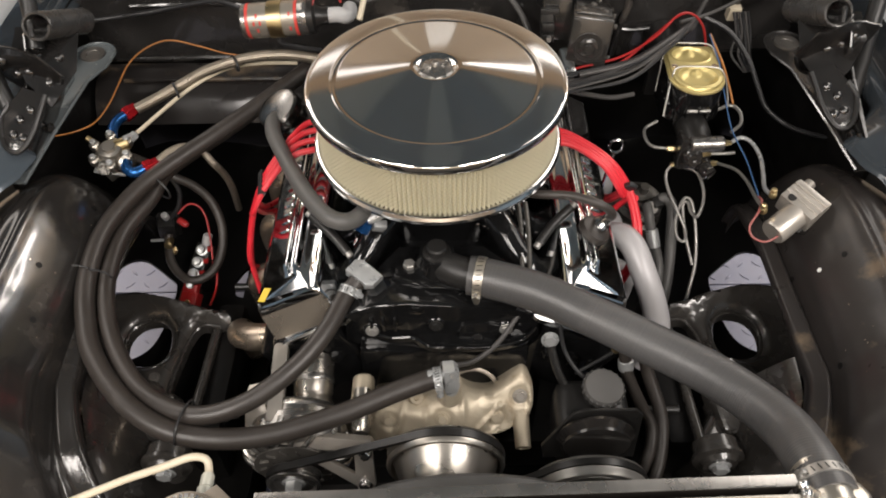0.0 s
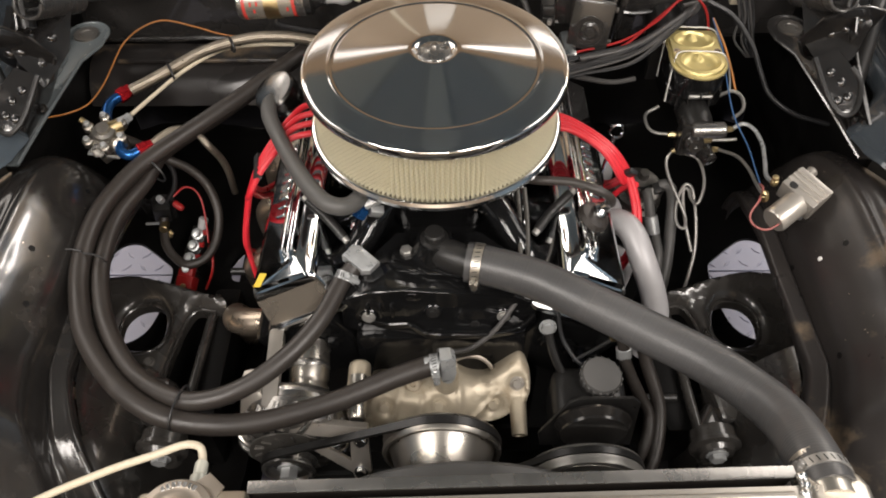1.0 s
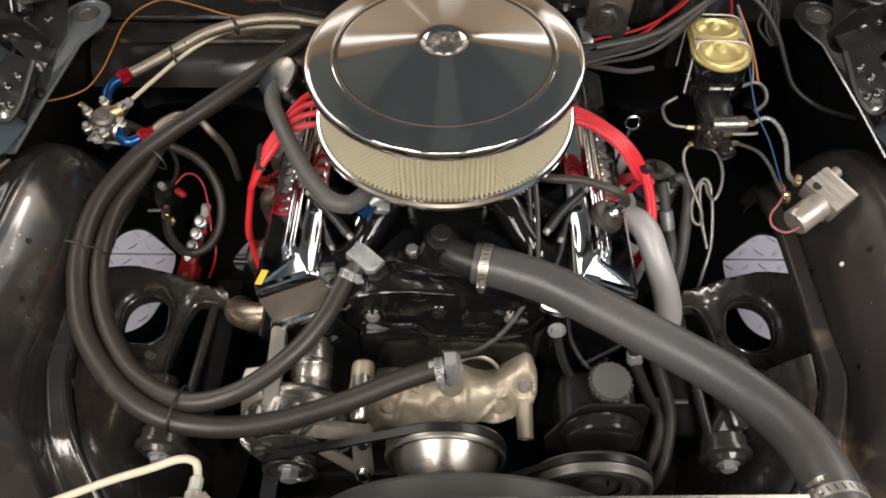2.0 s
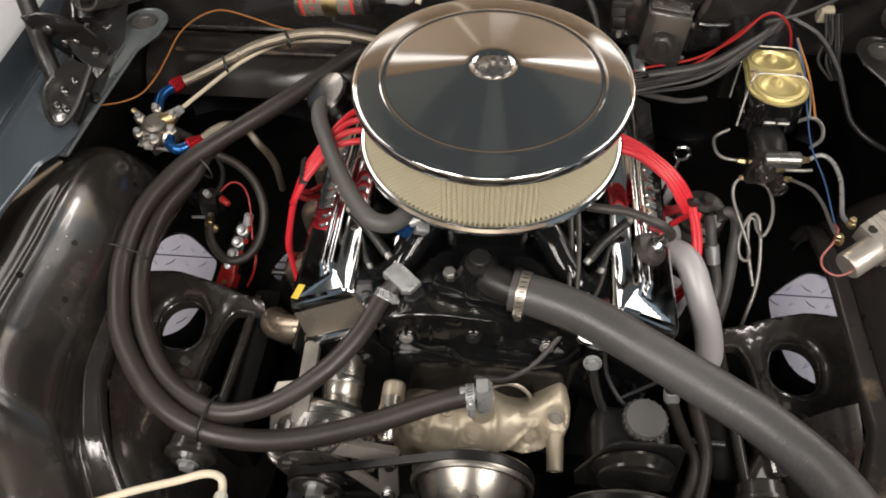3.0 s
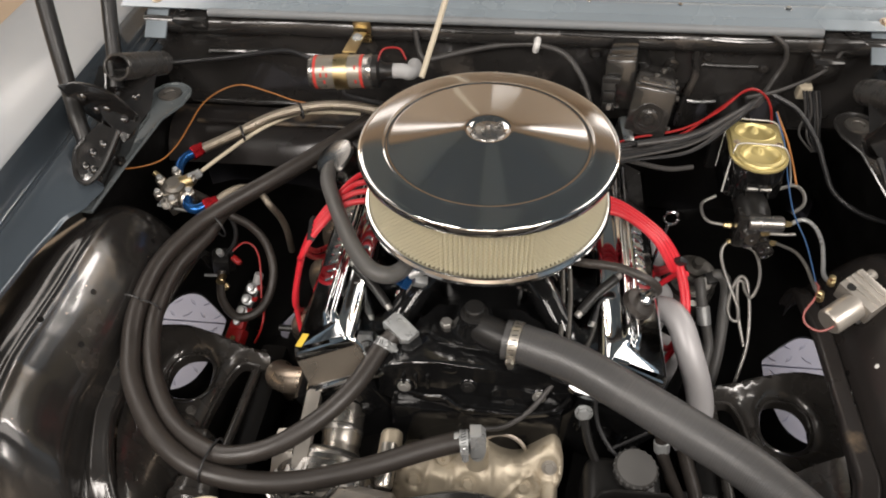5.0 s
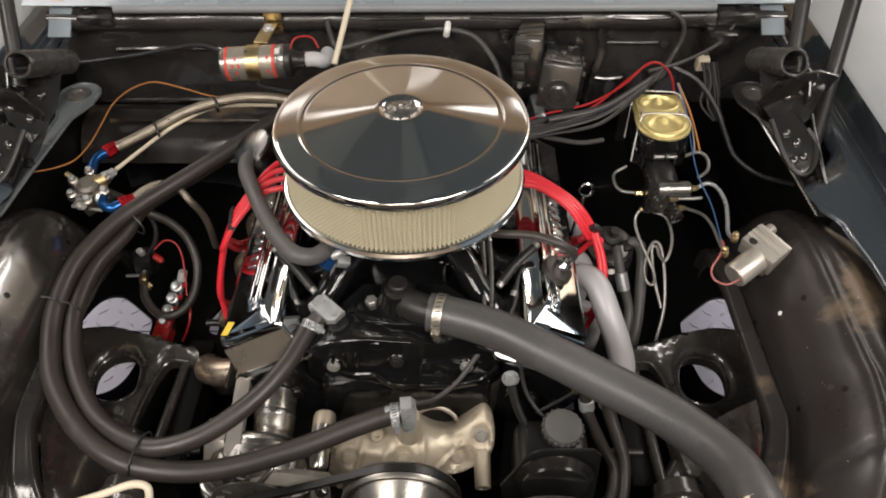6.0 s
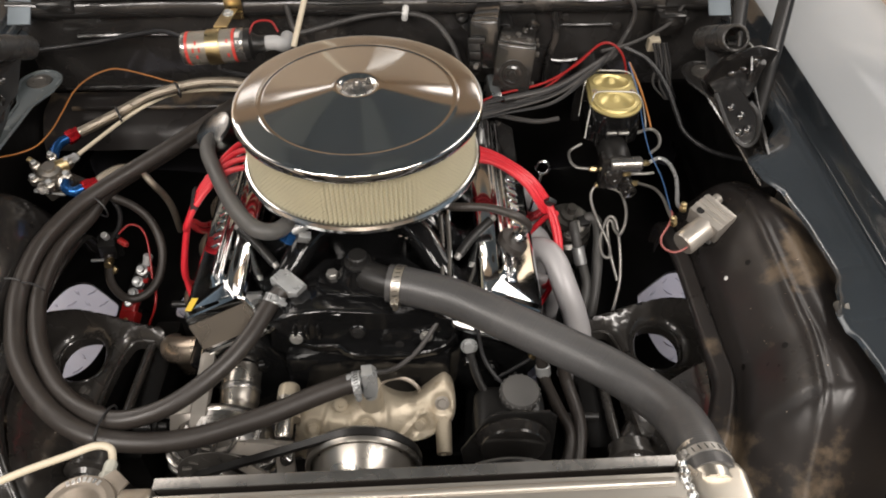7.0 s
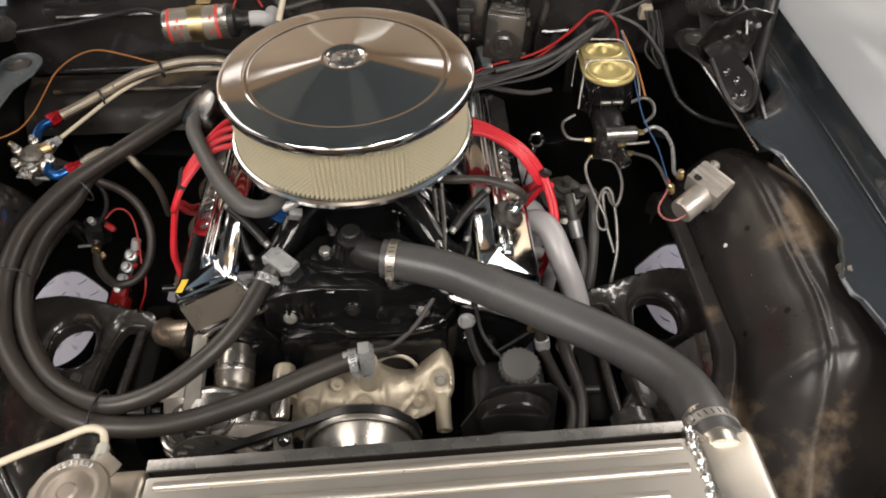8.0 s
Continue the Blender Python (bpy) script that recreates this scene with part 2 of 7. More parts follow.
DIFFUSER = bpy.data.materials.new("lit_lamp_diffuser")
DIFFUSER.use_nodes = True
DIFFUSER.node_tree.nodes["Principled BSDF"].inputs["Emission Color"].default_value = (1.0, 0.95, 0.88, 1)
DIFFUSER.node_tree.nodes["Principled BSDF"].inputs["Emission Strength"].default_value = 1.6


# ---- mesh helpers ----
def to_z(origin, direction, spin=0.0):
    """A matrix that puts local z along a direction."""
    return Matrix.Translation(origin) @ Vector(direction).to_track_quat("Z", "Y").to_matrix().to_4x4() @ pose(0, 0, 0, 0, 0, spin)


def thing(name, loc, label, category, group="", kind=""):
    ob = new(name)
    ob.empty_display_size = 0.02
    ob.location = loc
    return tagged(ob, label, category, group, kind)


def origin_of(ob):
    p = Vector((0, 0, 0))
    while ob is not None:
        p += ob.location
        ob = ob.parent
    return p


def mesh_of(name, bm, material, sharp=35):
    bmesh.ops.remove_doubles(bm, verts=bm.verts, dist=1e-5)
    bmesh.ops.recalc_face_normals(bm, faces=bm.faces)
    me = bpy.data.meshes.new(name)
    bm.to_mesh(me)
    bm.free()
    me.materials.append(material)
    me.polygons.foreach_set("use_smooth", [True] * len(me.polygons))
    me.set_sharp_from_angle(angle=radians(sharp))
    return me


def part(name, bm, material, parent, label="", sharp=35):
    """One mesh, drawn in world places, as a part under a thing."""
    bmesh.ops.translate(bm, verts=bm.verts, vec=-origin_of(parent))
    ob = new(name, mesh_of(name, bm, material, sharp))
    ob.parent = parent
    return tagged(ob, label)


def solo(name, bm, material, label, category, group="", kind="", sharp=35):
    """One mesh that is a thing or a piece of the setting by itself."""
    lo = Vector([min(v.co[i] for v in bm.verts) for i in range(3)])
    hi = Vector([max(v.co[i] for v in bm.verts) for i in range(3)])
    base = Vector(((lo.x + hi.x) / 2, (lo.y + hi.y) / 2, lo.z))
    bmesh.ops.translate(bm, verts=bm.verts, vec=-base)
    ob = new(name, mesh_of(name, bm, material, sharp))
    ob.location = base
    return tagged(ob, label, category, group, kind)


def box(bm, size, m, bevel=0.0, seg=2):
    r = bmesh.ops.create_cube(bm, size=1.0)
    vs = r["verts"]
    bmesh.ops.scale(bm, vec=size, verts=vs)
    if bevel:
        es = list({e for v in vs for e in v.link_edges})
        out = bmesh.ops.bevel(bm, geom=es, offset=bevel, segments=seg, affect="EDGES", profile=0.6)
        vs = list({v for f in out["faces"] for v in f.verts} | {v for v in vs if v.is_valid})
    bmesh.ops.transform(bm, matrix=m, verts=vs)
    return bm


def lathe(bm, prof, m, seg=40):
    """A profile of (radius, height) turned round local z."""
    rings = []
    for r, h in prof:
        if r < 1e-6:
            rings.append([bm.verts.new(m @ Vector((0, 0, h)))])
        else:
            rings.append([bm.verts.new(m @ Vector((r * math.cos(2 * math.pi * k / seg), r * math.sin(2 * math.pi * k / seg), h))) for k in range(seg)])
    for a, b in zip(rings, rings[1:]):
        for k in range(seg):
            j = (k + 1) % seg
            if len(a) == 1 and len(b) == 1:
                continue
            if len(a) == 1:
                bm.faces.new((a[0], b[k], b[j]))
            elif len(b) == 1:
                bm.faces.new((a[k], a[j], b[0]))
            else:
                bm.faces.new((a[k], a[j], b[j], b[k]))
    return bm


def cyl(bm, r, h, m, seg=32, bevel=0.001, hole=0.0):
    """A closed cylinder from local z 0 to h with eased edges."""
    b = min(bevel, r * 0.3, abs(h) * 0.3)
    if hole:
        return lathe(bm, [(hole, 0), (r - b, 0), (r, b), (r, h - b), (r - b, h), (hole, h), (hole, 0)], m, seg)
    return lathe(bm, [(0, 0), (r - b, 0), (r, b), (r, h - b), (r - b, h), (0, h)], m, seg)


def prism(bm, outline, depth, m, bevel=0.0, seg=2):
    """A flat outline in local x, y with a thickness in local z."""
    lo = [bm.verts.new((x, y, 0)) for x, y in outline]
    hi = [bm.verts.new((x, y, depth)) for x, y in outline]
    n = len(outline)
    faces = [bm.faces.new(lo[::-1]), bm.faces.new(hi)]
    for k in range(n):
        faces.append(bm.faces.new((lo[k], lo[(k + 1) % n], hi[(k + 1) % n], hi[k])))
    vs = lo + hi
    if bevel:
        es = [e for e in faces[0].edges] + [e for e in faces[1].edges]
        out = bmesh.ops.bevel(bm, geom=es, offset=bevel, segments=seg, affect="EDGES", profile=0.6)
        vs = list({v for f in out["faces"] for v in f.verts} | {v for f in faces if f.is_valid for v in f.verts})
    bmesh.ops.transform(bm, matrix=m, verts=vs)
    return bm


def round_rect(w, h, r, n=5, cx=0.0, cy=0.0):
    pts = []
    for sx, sy, a0 in ((1, 1, 0), (-1, 1, 90), (-1, -1, 180), (1, -1, 270)):
        for k in range(n + 1):
            a = radians(a0 + 90 * k / n)
            pts.append((cx + sx * (w / 2 - r) + r * math.cos(a), cy + sy * (h / 2 - r) + r * math.sin(a)))
    return pts


def glide(pts, sub=8):
    """A smooth line through the given points."""
    P = [Vector(p) for p in pts]
    if len(P) == 2:
        return [P[0].lerp(P[1], k / sub) for k in range(sub + 1)]
    P = [P[0] * 2 - P[1]] + P + [P[-1] * 2 - P[-2]]
    out = []
    for i in range(1, len(P) - 2):
        a, b, c, d = P[i - 1:i + 3]
        for k in range(sub):
            t = k / sub
            out.append(0.5 * (2 * b + (c - a) * t + (2 * a - 5 * b + 4 * c - d) * t * t + (3 * b - a - 3 * c + d) * t ** 3))
    out.append(P[-2])
    return out


def tube(bm, pts, r, seg=12, sub=8, ripple=None, caps=True, step=None, ease=True):
    """A round tube along a smooth line. ripple(length) scales the radius."""
    line = glide(pts, sub) if ease else [Vector(p) for p in pts]
    if step:
        fine, left = [line[0]], 0.0
        for a, b in zip(line, line[1:]):
            n = max(1, int((b - a).length / step + 0.5))
            fine += [a.lerp(b, (k + 1) / n) for k in range(n)]
        line = fine
    uv = bm.loops.layers.uv.verify()
    up = Vector((0.3, 0.2, 1)).normalized()
    rings, lengths, s = [], [], 0.0
    nrm = None
    for i, p in enumerate(line):
        d = (line[min(i + 1, len(line) - 1)] - line[max(i - 1, 0)]).normalized()
        if nrm is None:
            nrm = d.cross(up).normalized() if abs(d.dot(up)) < 0.95 else d.cross(Vector((1, 0, 0))).normalized()
        nrm = (nrm - d * nrm.dot(d)).normalized()
        bi = d.cross(nrm)
        if i:
            s += (p - line[i - 1]).length
        rr = r * (ripple(s) if ripple else 1)
        rings.append([bm.verts.new(p + rr * (math.cos(2 * math.pi * k / seg) * nrm + math.sin(2 * math.pi * k / seg) * bi)) for k in range(seg)])
        lengths.append(s)
    for i in range(len(rings) - 1):
        for k in range(seg):
            j = (k + 1) % seg
            f = bm.faces.new((rings[i][k], rings[i][j], rings[i + 1][j], rings[i + 1][k]))
            for lp, (u, v) in zip(f.loops, ((k, i), (k + 1, i), (k + 1, i + 1), (k, i + 1))):
                lp[uv].uv = (u / seg, lengths[v])
    if caps:
        bm.faces.new(rings[0][::-1])
        bm.faces.new(rings[-1])
    return bm


def sheet(bm, f, nu, nv, thick=0.0):
    """A surface from f(u, v), u and v from 0 to 1, thickened downwards."""
    g = [[bm.verts.new(f(i / nu, j / nv)) for j in range(nv + 1)] for i in range(nu + 1)]
    fs = [bm.faces.new((g[i][j], g[i + 1][j], g[i + 1][j + 1], g[i][j + 1])) for i in range(nu) for j in range(nv)]
    if thick:
        bmesh.ops.recalc_face_normals(bm, faces=fs)
        bmesh.ops.solidify(bm, geom=fs, thickness=thick)
    return bm


def holed_plate(bm, outer, holes, height, step=0.02, skirt=0.0):
    """A pressed plate over an outline of the plan with openings, height(point, distance to the nearest edge)."""
    loops = []
    for lp in [outer] + holes:
        line = [Vector((x, y, 0)) for x, y in lp]
        loops.append([(p.x, p.y) for p in glide(line + [line[0]], 5)[:-1]])
    verts, edges = [], []
    for lp in loops:
        n0 = len(verts)
        verts += [Vector(p) for p in lp]
        edges += [(n0 + k, n0 + (k + 1) % len(lp)) for k in range(len(lp))]
    rim = list(verts)
    xs, ys = [p.x for p in rim], [p.y for p in rim]

    def gap(p):
        return min((p - q).length for q in rim)

    def inside(c, lp):
        hit = False
        for (x0, y0), (x1, y1) in zip(lp, lp[1:] + lp[:1]):
            if (y0 > c.y) != (y1 > c.y) and c.x < (x1 - x0) * (c.y - y0) / (y1 - y0) + x0:
                hit = not hit
        return hit

    for i in range(int((max(xs) - min(xs)) / step) + 1):
        for j in range(int((max(ys) - min(ys)) / step) + 1):
            p = Vector((min(xs) + step * (i + 0.5 * (j % 2)), min(ys) + step * j))
            if gap(p) > step * 0.7:
                verts.append(p)
    vv, ee, ff, *rest = geometry.delaunay_2d_cdt(verts, edges, [], 2, 1e-6)
    made = [bm.verts.new((p.x, p.y, height(p, gap(p)))) for p in vv]
    for f in ff:
        c = sum((vv[k] for k in f), Vector((0, 0))) / len(f)
        if inside(c, loops[0]) and not any(inside(c, lp) for lp in loops[1:]):
            bm.faces.new([made[k] for k in f])
    bmesh.ops.delete(bm, geom=[v for v in bm.verts if not v.link_faces], context="VERTS")
    if skirt:
        rim_edges = [e for e in bm.edges if len(e.link_faces) == 1]
        low = bmesh.ops.extrude_edge_only(bm, edges=rim_edges)["geom"]
        bmesh.ops.translate(bm, verts=[v for v in low if isinstance(v, bmesh.types.BMVert)], vec=(0, 0, -skirt))
    return loops


def mirrored(bm, s):
    """The same piece for the other side of the car."""
    if s < 0:
        bmesh.ops.scale(bm, vec=(-1, 1, 1), verts=bm.verts)
    return bm


def ease_step(x, a, b):
    k = min(1.0, max(0.0, (x - a) / (b - a)))
    return k * k * (3 - 2 * k)


def bolt(parent, at, way, r=0.008, h=0.006, material=None, name="bolt"):
    """A hexagon head on a washer."""
    bm = bmesh.new()
    m = to_z(at, way, 15)
    cyl(bm, r * 1.35, 0.0016, m, 20, 0.0004)
    lathe(bm, [(r * 0.9, 0.0015), (r, 0.0022), (r, h - 0.0012), (r * 0.86, h), (0, h)], m, 6)
    return part(name, bm, material or ZINC, parent, sharp=25)


def clamp(parent, at, way, r, width=0.012, screw=(0, 0, 1), material=None):
    """A worm-drive band with its screw housing."""
    bm = bmesh.new()
    m = to_z(at, way)
    lathe(bm, [(r, -width / 2), (r + 0.0016, -width / 2), (r + 0.0016, width / 2), (r, width / 2)], m, 40)
    d = Vector(way).normalized()
    s = (Vector(screw) - d * Vector(screw).dot(d)).normalized()
    c = Vector(at) + s * (r + 0.0035)
    side = d.cross(s)
    box(bm, (0.010, width * 0.9, 0.006), Matrix.Translation(c) @ Matrix((side, d, s)).transposed().to_4x4(), 0.0015)
    cyl(bm, 0.0034, 0.020, to_z(c - side * 0.010, side), 12)
    lathe(bm, [(0.0044, 0), (0.0048, 0.001), (0.0048, 0.005), (0.004, 0.006), (0, 0.006)], to_z(c + side * 0.008, side), 6)
    ob = part("hose_clamp", bm, material or ZINC, parent, "slotted steel worm-drive hose clamp")
    bm = bmesh.new()
    for k in range(26):
        box(bm, (0.0009, 0.0012, width * 0.6), m @ pose(0, 0, 0, 0, 0, k * 360 / 26) @ pose(r + 0.0014, 0, 0, 14, 0, 0), 0)
    part("band_slot", bm, BLACK_SATIN, ob)
    return ob


def hose(name, pts, r, material, label, category="hose", seg=14, group="", ripple=None, step=None, sub=8):
    bm = tube(bmesh.new(), pts, r, seg, sub, ripple, True, step)
    return solo(name, bm, material, label, category, group, sharp=50)


# ---- the room ----
def slab(name, lo, hi, material, label, category, bevel=0.0):
    lo, hi = Vector(lo), Vector(hi)
    bm = box(bmesh.new(), hi - lo, Matrix.Translation((lo + hi) / 2), bevel)
    return solo(name, bm, material, label, category, kind="structure")


slab("floor", (-4.2, -5.2, -0.12), (4.2, 4.2, -0.014), TAN_FLOOR, "tan sealed concrete workshop floor", "floor")
slab("wall_north", (-4.2, 4.0, -0.014), (4.2, 4.2, 3.2), TAN_WALL, "plain tan painted workshop wall", "wall")
slab("wall_south", (-4.2, -5.2, -0.014), (4.2, -5.0, 3.2), TAN_WALL, "plain tan painted workshop wall", "wall")
slab("wall_west", (-4.2, -5.0, -0.014), (-4.0, 4.0, 3.2), TAN_WALL, "plain tan painted workshop wall", "wall")
slab("wall_east", (4.0, -5.0, -0.014), (4.2, 4.0, 3.2), TAN_WALL, "plain tan painted workshop wall", "wall")
for nm, x0, x1, z0 in (("west", -4.0, -3.97, 1.7), ("east", 3.97, 4.0, 0.0)):
    slab("upper_wall_" + nm, (x0, -4.0, z0), (x1, 3.2, 3.2), SLATE_CEIL, "unseen dark slate cladding added to darken side reflections", "wall cladding")
slab("soffit", (-4.0, 3.02, 3.155), (4.0, 4.0, 3.2), TAN_WALL, "unseen tan panel added to widen the tan reflection in the lid", "soffit")
slab("ceiling", (-4.2, -5.2, 3.2), (4.2, 4.2, 3.35), SLATE_CEIL, "dark slate grey workshop ceiling", "ceiling")

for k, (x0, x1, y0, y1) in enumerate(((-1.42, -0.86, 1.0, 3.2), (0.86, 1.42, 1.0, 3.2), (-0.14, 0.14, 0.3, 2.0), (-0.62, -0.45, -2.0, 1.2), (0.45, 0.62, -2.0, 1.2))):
    slab("ceiling_board_%d" % (k + 1), (x0, y0, 3.17), (x1, y1, 3.2), CEIL_PALE, "unseen slate grey board added for the paler streaks in the lid", "ceiling board")
slab("door_1", (1.5, 3.96, 0.0), (3.7, 4.0, 2.9), WHITE, "unseen white panel added for the bright side reflections in the lid", "door")
slab("door_2", (-3.5, 3.96, 0.0), (-1.9, 4.0, 2.5), WHITE, "unseen white panel added for the bright side reflections in the lid", "door")

for lx, ly, lz, lw, ll, watts in LAMPS:
    lamp_thing = thing("ceiling_lamp", (lx, ly, 3.2), "white enamel strip lamp fixed to the ceiling", "lamp", "ceiling lamps")
    part("housing", box(bmesh.new(), (lw + 0.06, ll + 0.06, 0.13), pose(lx, ly, 3.135), 0.01), WHITE, lamp_thing)

wall_lamp = thing("wall_lamp", (0.0, 3.94, 1.86), "small lit strip lamp on the tan wall", "lamp")
part("housing", box(bmesh.new(), (0.40, 0.05, 0.11), pose(0.0, 3.972, 1.90), 0.01), WHITE, wall_lamp)
part("diffuser", box(bmesh.new(), (0.36, 0.02, 0.075), pose(0.0, 3.942, 1.90), 0.008), DIFFUSER, wall_lamp, "lit diffuser")

# ---- body shell: inner fenders, gutters, fenders, firewall, cowl ----
PROFILE = [(0.486, 0.684), (0.4855, 0.694), (0.488, 0.6995), (0.493, 0.7015), (0.500, 0.7035), (0.5045, 0.7045), (0.507, 0.7005), (0.5095, 0.6975), (0.512, 0.7005), (0.515, 0.710), (0.521, 0.735), (0.536, 0.759), (0.553, 0.783), (0.568, 0.800), (0.584, 0.809), (0.602, 0.811), (0.624, 0.804), (0.655, 0.786), (0.700, 0.755)]


def along(table, t):
    """A smooth place along a table of pairs, t from 0 to 1."""
    k = t * (len(table) - 1)
    i = min(int(k), len(table) - 2)
    f = k - i
    p = [table[max(i - 1, 0)], table[i], table[i + 1], table[min(i + 2, len(table) - 1)]]
    return tuple(0.5 * (2 * p[1][c] + (p[2][c] - p[0][c]) * f + (2 * p[0][c] - 5 * p[1][c] + 4 * p[2][c] - p[3][c]) * f * f
                        + (3 * p[1][c] - p[0][c] - 3 * p[2][c] + p[3][c]) * f ** 3) for c in (0, 1))


def inset(y):
    """How far the inner fender bends in towards the radiator."""
    return 0.063 * (max(0.0, -0.31 - y) / 0.134) ** 1.3


def arch_drop(y):
    d = 0.0
    if y > -0.14:
        d += 0.055 * ((y + 0.14) / 0.17) ** 2
    if y > 0.0:
        d += 0.30 * (y / 0.14) ** 3
    if y < -0.36:
        d += 0.05 * ((-0.36 - y) / 0.3) ** 2
        d += 0.12 * ease_step(-y, 0.395, 0.515) + 0.9 * max(0.0, -0.50 - y) ** 1.25
    return d


def hump(s, u, y):
    px, pz = along(PROFILE, u)
    rear = max(0.0, y + 0.02) / 0.16
    px = px + 0.045 * rear * rear * (1 - u) + 0.004 * math.sin((y + 0.2) * 9) * (1 - u) ** 2 - inset(y) * (1 - u) ** 0.6
    z = pz - arch_drop(y) * (0.55 + 0.45 * u)
    z += 0.0035 * math.sin(y * 17 + 1.1 * s) * math.sin(u * 5) + 0.004 * noise.noise((px * 9 * s, y * 9, 0.3)) + 0.0007 * noise.noise((px * 34 * s, y * 30, 1.3)) * min(1, 4 * max(0, u - 0.45))
    z += 0.0055 * math.exp(-((u - 0.755 - 0.012 * math.sin(y * 6)) / 0.022) ** 2) * ease_step(-y, -0.02, 0.06)
    return Vector((s * px, y, z))


def on_hump(s, x, y):
    """The place and normal on the inner fender over a point of the plan."""
    u = min((k / 400 for k in range(120, 400)), key=lambda k: abs(abs(hump(s, k, y).x) - abs(x)))
    p = hump(s, u, y)
    n = (hump(s, u + 0.01, y) - p).cross(hump(s, u, y + 0.007) - p).normalized()
    return p, n if n.z > 0 else -n


def inner_fender(side, material, name):
    s = side
    bm = sheet(bmesh.new(), lambda u, v: hump(s, u, -0.53 * (1 - v) + 0.105 * v), 112, 110, -0.0015)
    t = thing(name, (s * 0.58, -0.3, 0.63), "glossy black pressed-steel inner fender over the wheel", "inner fender", kind="structure")
    part("panel", bm, material, t)
    # the slope in front of it, its darkness put into a near-black colour
    part("front_panel", sheet(bmesh.new(), lambda u, v: hump(s, u, -0.526 * v - 0.95 * (1 - v)) - Vector((0, 0, 0.003)), 50, 40, -0.0015), BLACK_UNDER, t, "front slope of the inner fender, its shade put into near-black")
    return t


inner_left = inner_fender(-1, BLACK, "inner_fender_left")
inner_right = inner_fender(1, BLACK_WORN, "inner_fender_right")
inner_right["label"] = "glossy black inner fender with scuffs and open bolt holes"

# gutter and fender cross-section: distance from the middle, height
GUTTER = [(0.618, 0.832), (0.621, 0.838), (0.630, 0.843), (0.642, 0.849), (0.655, 0.8555), (0.666, 0.8585), (0.674, 0.857), (0.679, 0.855), (0.6815, 0.859), (0.6835, 0.870), (0.6855, 0.882), (0.6875, 0.894), (0.690, 0.905)]
FENDER = [(0.690, 0.905), (0.697, 0.9065), (0.76, 0.908), (0.82, 0.906), (0.88, 0.899), (0.93, 0.887), (0.955, 0.874), (0.968, 0.855), (0.974, 0.82), (0.978, 0.74), (0.980, 0.64)]


# the wavy inner lip of the gutter: place along the car, distance from the middle
LIP = [(-0.95, 0.60), (-0.56, 0.595), (-0.505, 0.597), (-0.45, 0.612), (-0.405, 0.612), (-0.36, 0.606), (-0.345, 0.597), (-0.32, 0.596), (-0.28, 0.611), (-0.25, 0.623), (-0.18, 0.620), (-0.09, 0.611), (-0.05, 0.592), (-0.01, 0.584), (0.03, 0.625), (0.07, 0.655), (0.70, 0.655)]


def lip_at(y):
    for (y0, x0), (y1, x1) in zip(LIP, LIP[1:]):
        if y <= y1:
            return x0 + (x1 - x0) * ease_step(y, y0, y1)
    return LIP[-1][1]


def fender_side(side):
    s = side

    def flare(y):
        return 0.022 * (y + 0.1)

    def gut(u, v):
        y = -0.95 + 1.62 * v
        a, z = along(GUTTER, u)
        lip = (GUTTER[0][0] + flare(y) - lip_at(y)) * max(0, 1 - 3 * u)
        return Vector((s * (a + flare(y) - lip), y, z - 0.012 * max(0, -0.4 - y)))

    def top(u, v):
        y = -0.95 + 1.62 * v
        a, z = along(FENDER, u)
        return Vector((s * (a + flare(y)), y, z - 0.03 * max(0, -0.3 - y) ** 2))

    t = thing("fender", (s * 0.85, -0.1, 0.64), "glossy pale grey-blue front fender with slate blue hood gutter" if s < 0 else "glossy pale grey-blue front fender with slate blue hood gutter, darkened for shade", "fender", "front fenders", "structure")
    part("hood_gutter", sheet(bmesh.new(), gut, 60, 150, -0.0015), PAINT_BLUE if s < 0 else GUTTER_DARK, t, "slate blue painted hood gutter with pressed steps" if s < 0 else "slate blue painted hood gutter with pressed steps, its dark side put into the colour")
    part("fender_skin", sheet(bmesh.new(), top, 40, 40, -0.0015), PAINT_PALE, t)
    # fender bolt on its tab
    b = Vector((s * 0.612, -0.31, 0.836))
    part("tab", prism(bmesh.new(), round_rect(0.026, 0.028, 0.006), 0.003, pose(b.x, b.y, b.z - 0.003, 0, s * -10, 0), 0.0008), STEEL_DARK, t, "rusty dark steel tab")
    bolt(t, b, (0, 0, 1), 0.006, 0.005, STEEL_DARK)
    return t


fender_side(-1)
fender_side(1)

# firewall: an upper panel with a rolled top edge, a ledge and a lower recess
firewall = thing("firewall", (0, 0.42, 0.3), "gloss black firewall with rolled top edge and pressed ribs", "firewall", kind="structure")


def fw_upper(u, v):
    x = -0.66 + 1.32 * u
    if v < 0.62:
        k = v / 0.62
        y, z = 0.405 - 0.004 * k, 0.715 + 0.16 * k
    elif v < 0.86:
        k = (v - 0.62) / 0.24 * math.pi * 0.75
        y, z = 0.400 - 0.022 * math.sin(k), 0.876 + 0.020 * (1 - math.cos(k))
    else:
        k = (v - 0.86) / 0.14
        y, z = 0.386 + 0.06 * k, 0.912 + 0.004 * k
    z += 0.002 * noise.noise((x * 8, z * 8, 0))
    y += 0.004 * noise.noise((x * 7, z * 9, 4)) - 0.010 * math.exp(-((x - 0.345) / 0.012) ** 2) * (0.8 if v < 0.62 else 0.2)
    return Vector((x, y, z))


part("upper_panel", sheet(bmesh.new(), fw_upper, 110, 60, -0.002), GLOSS, firewall)


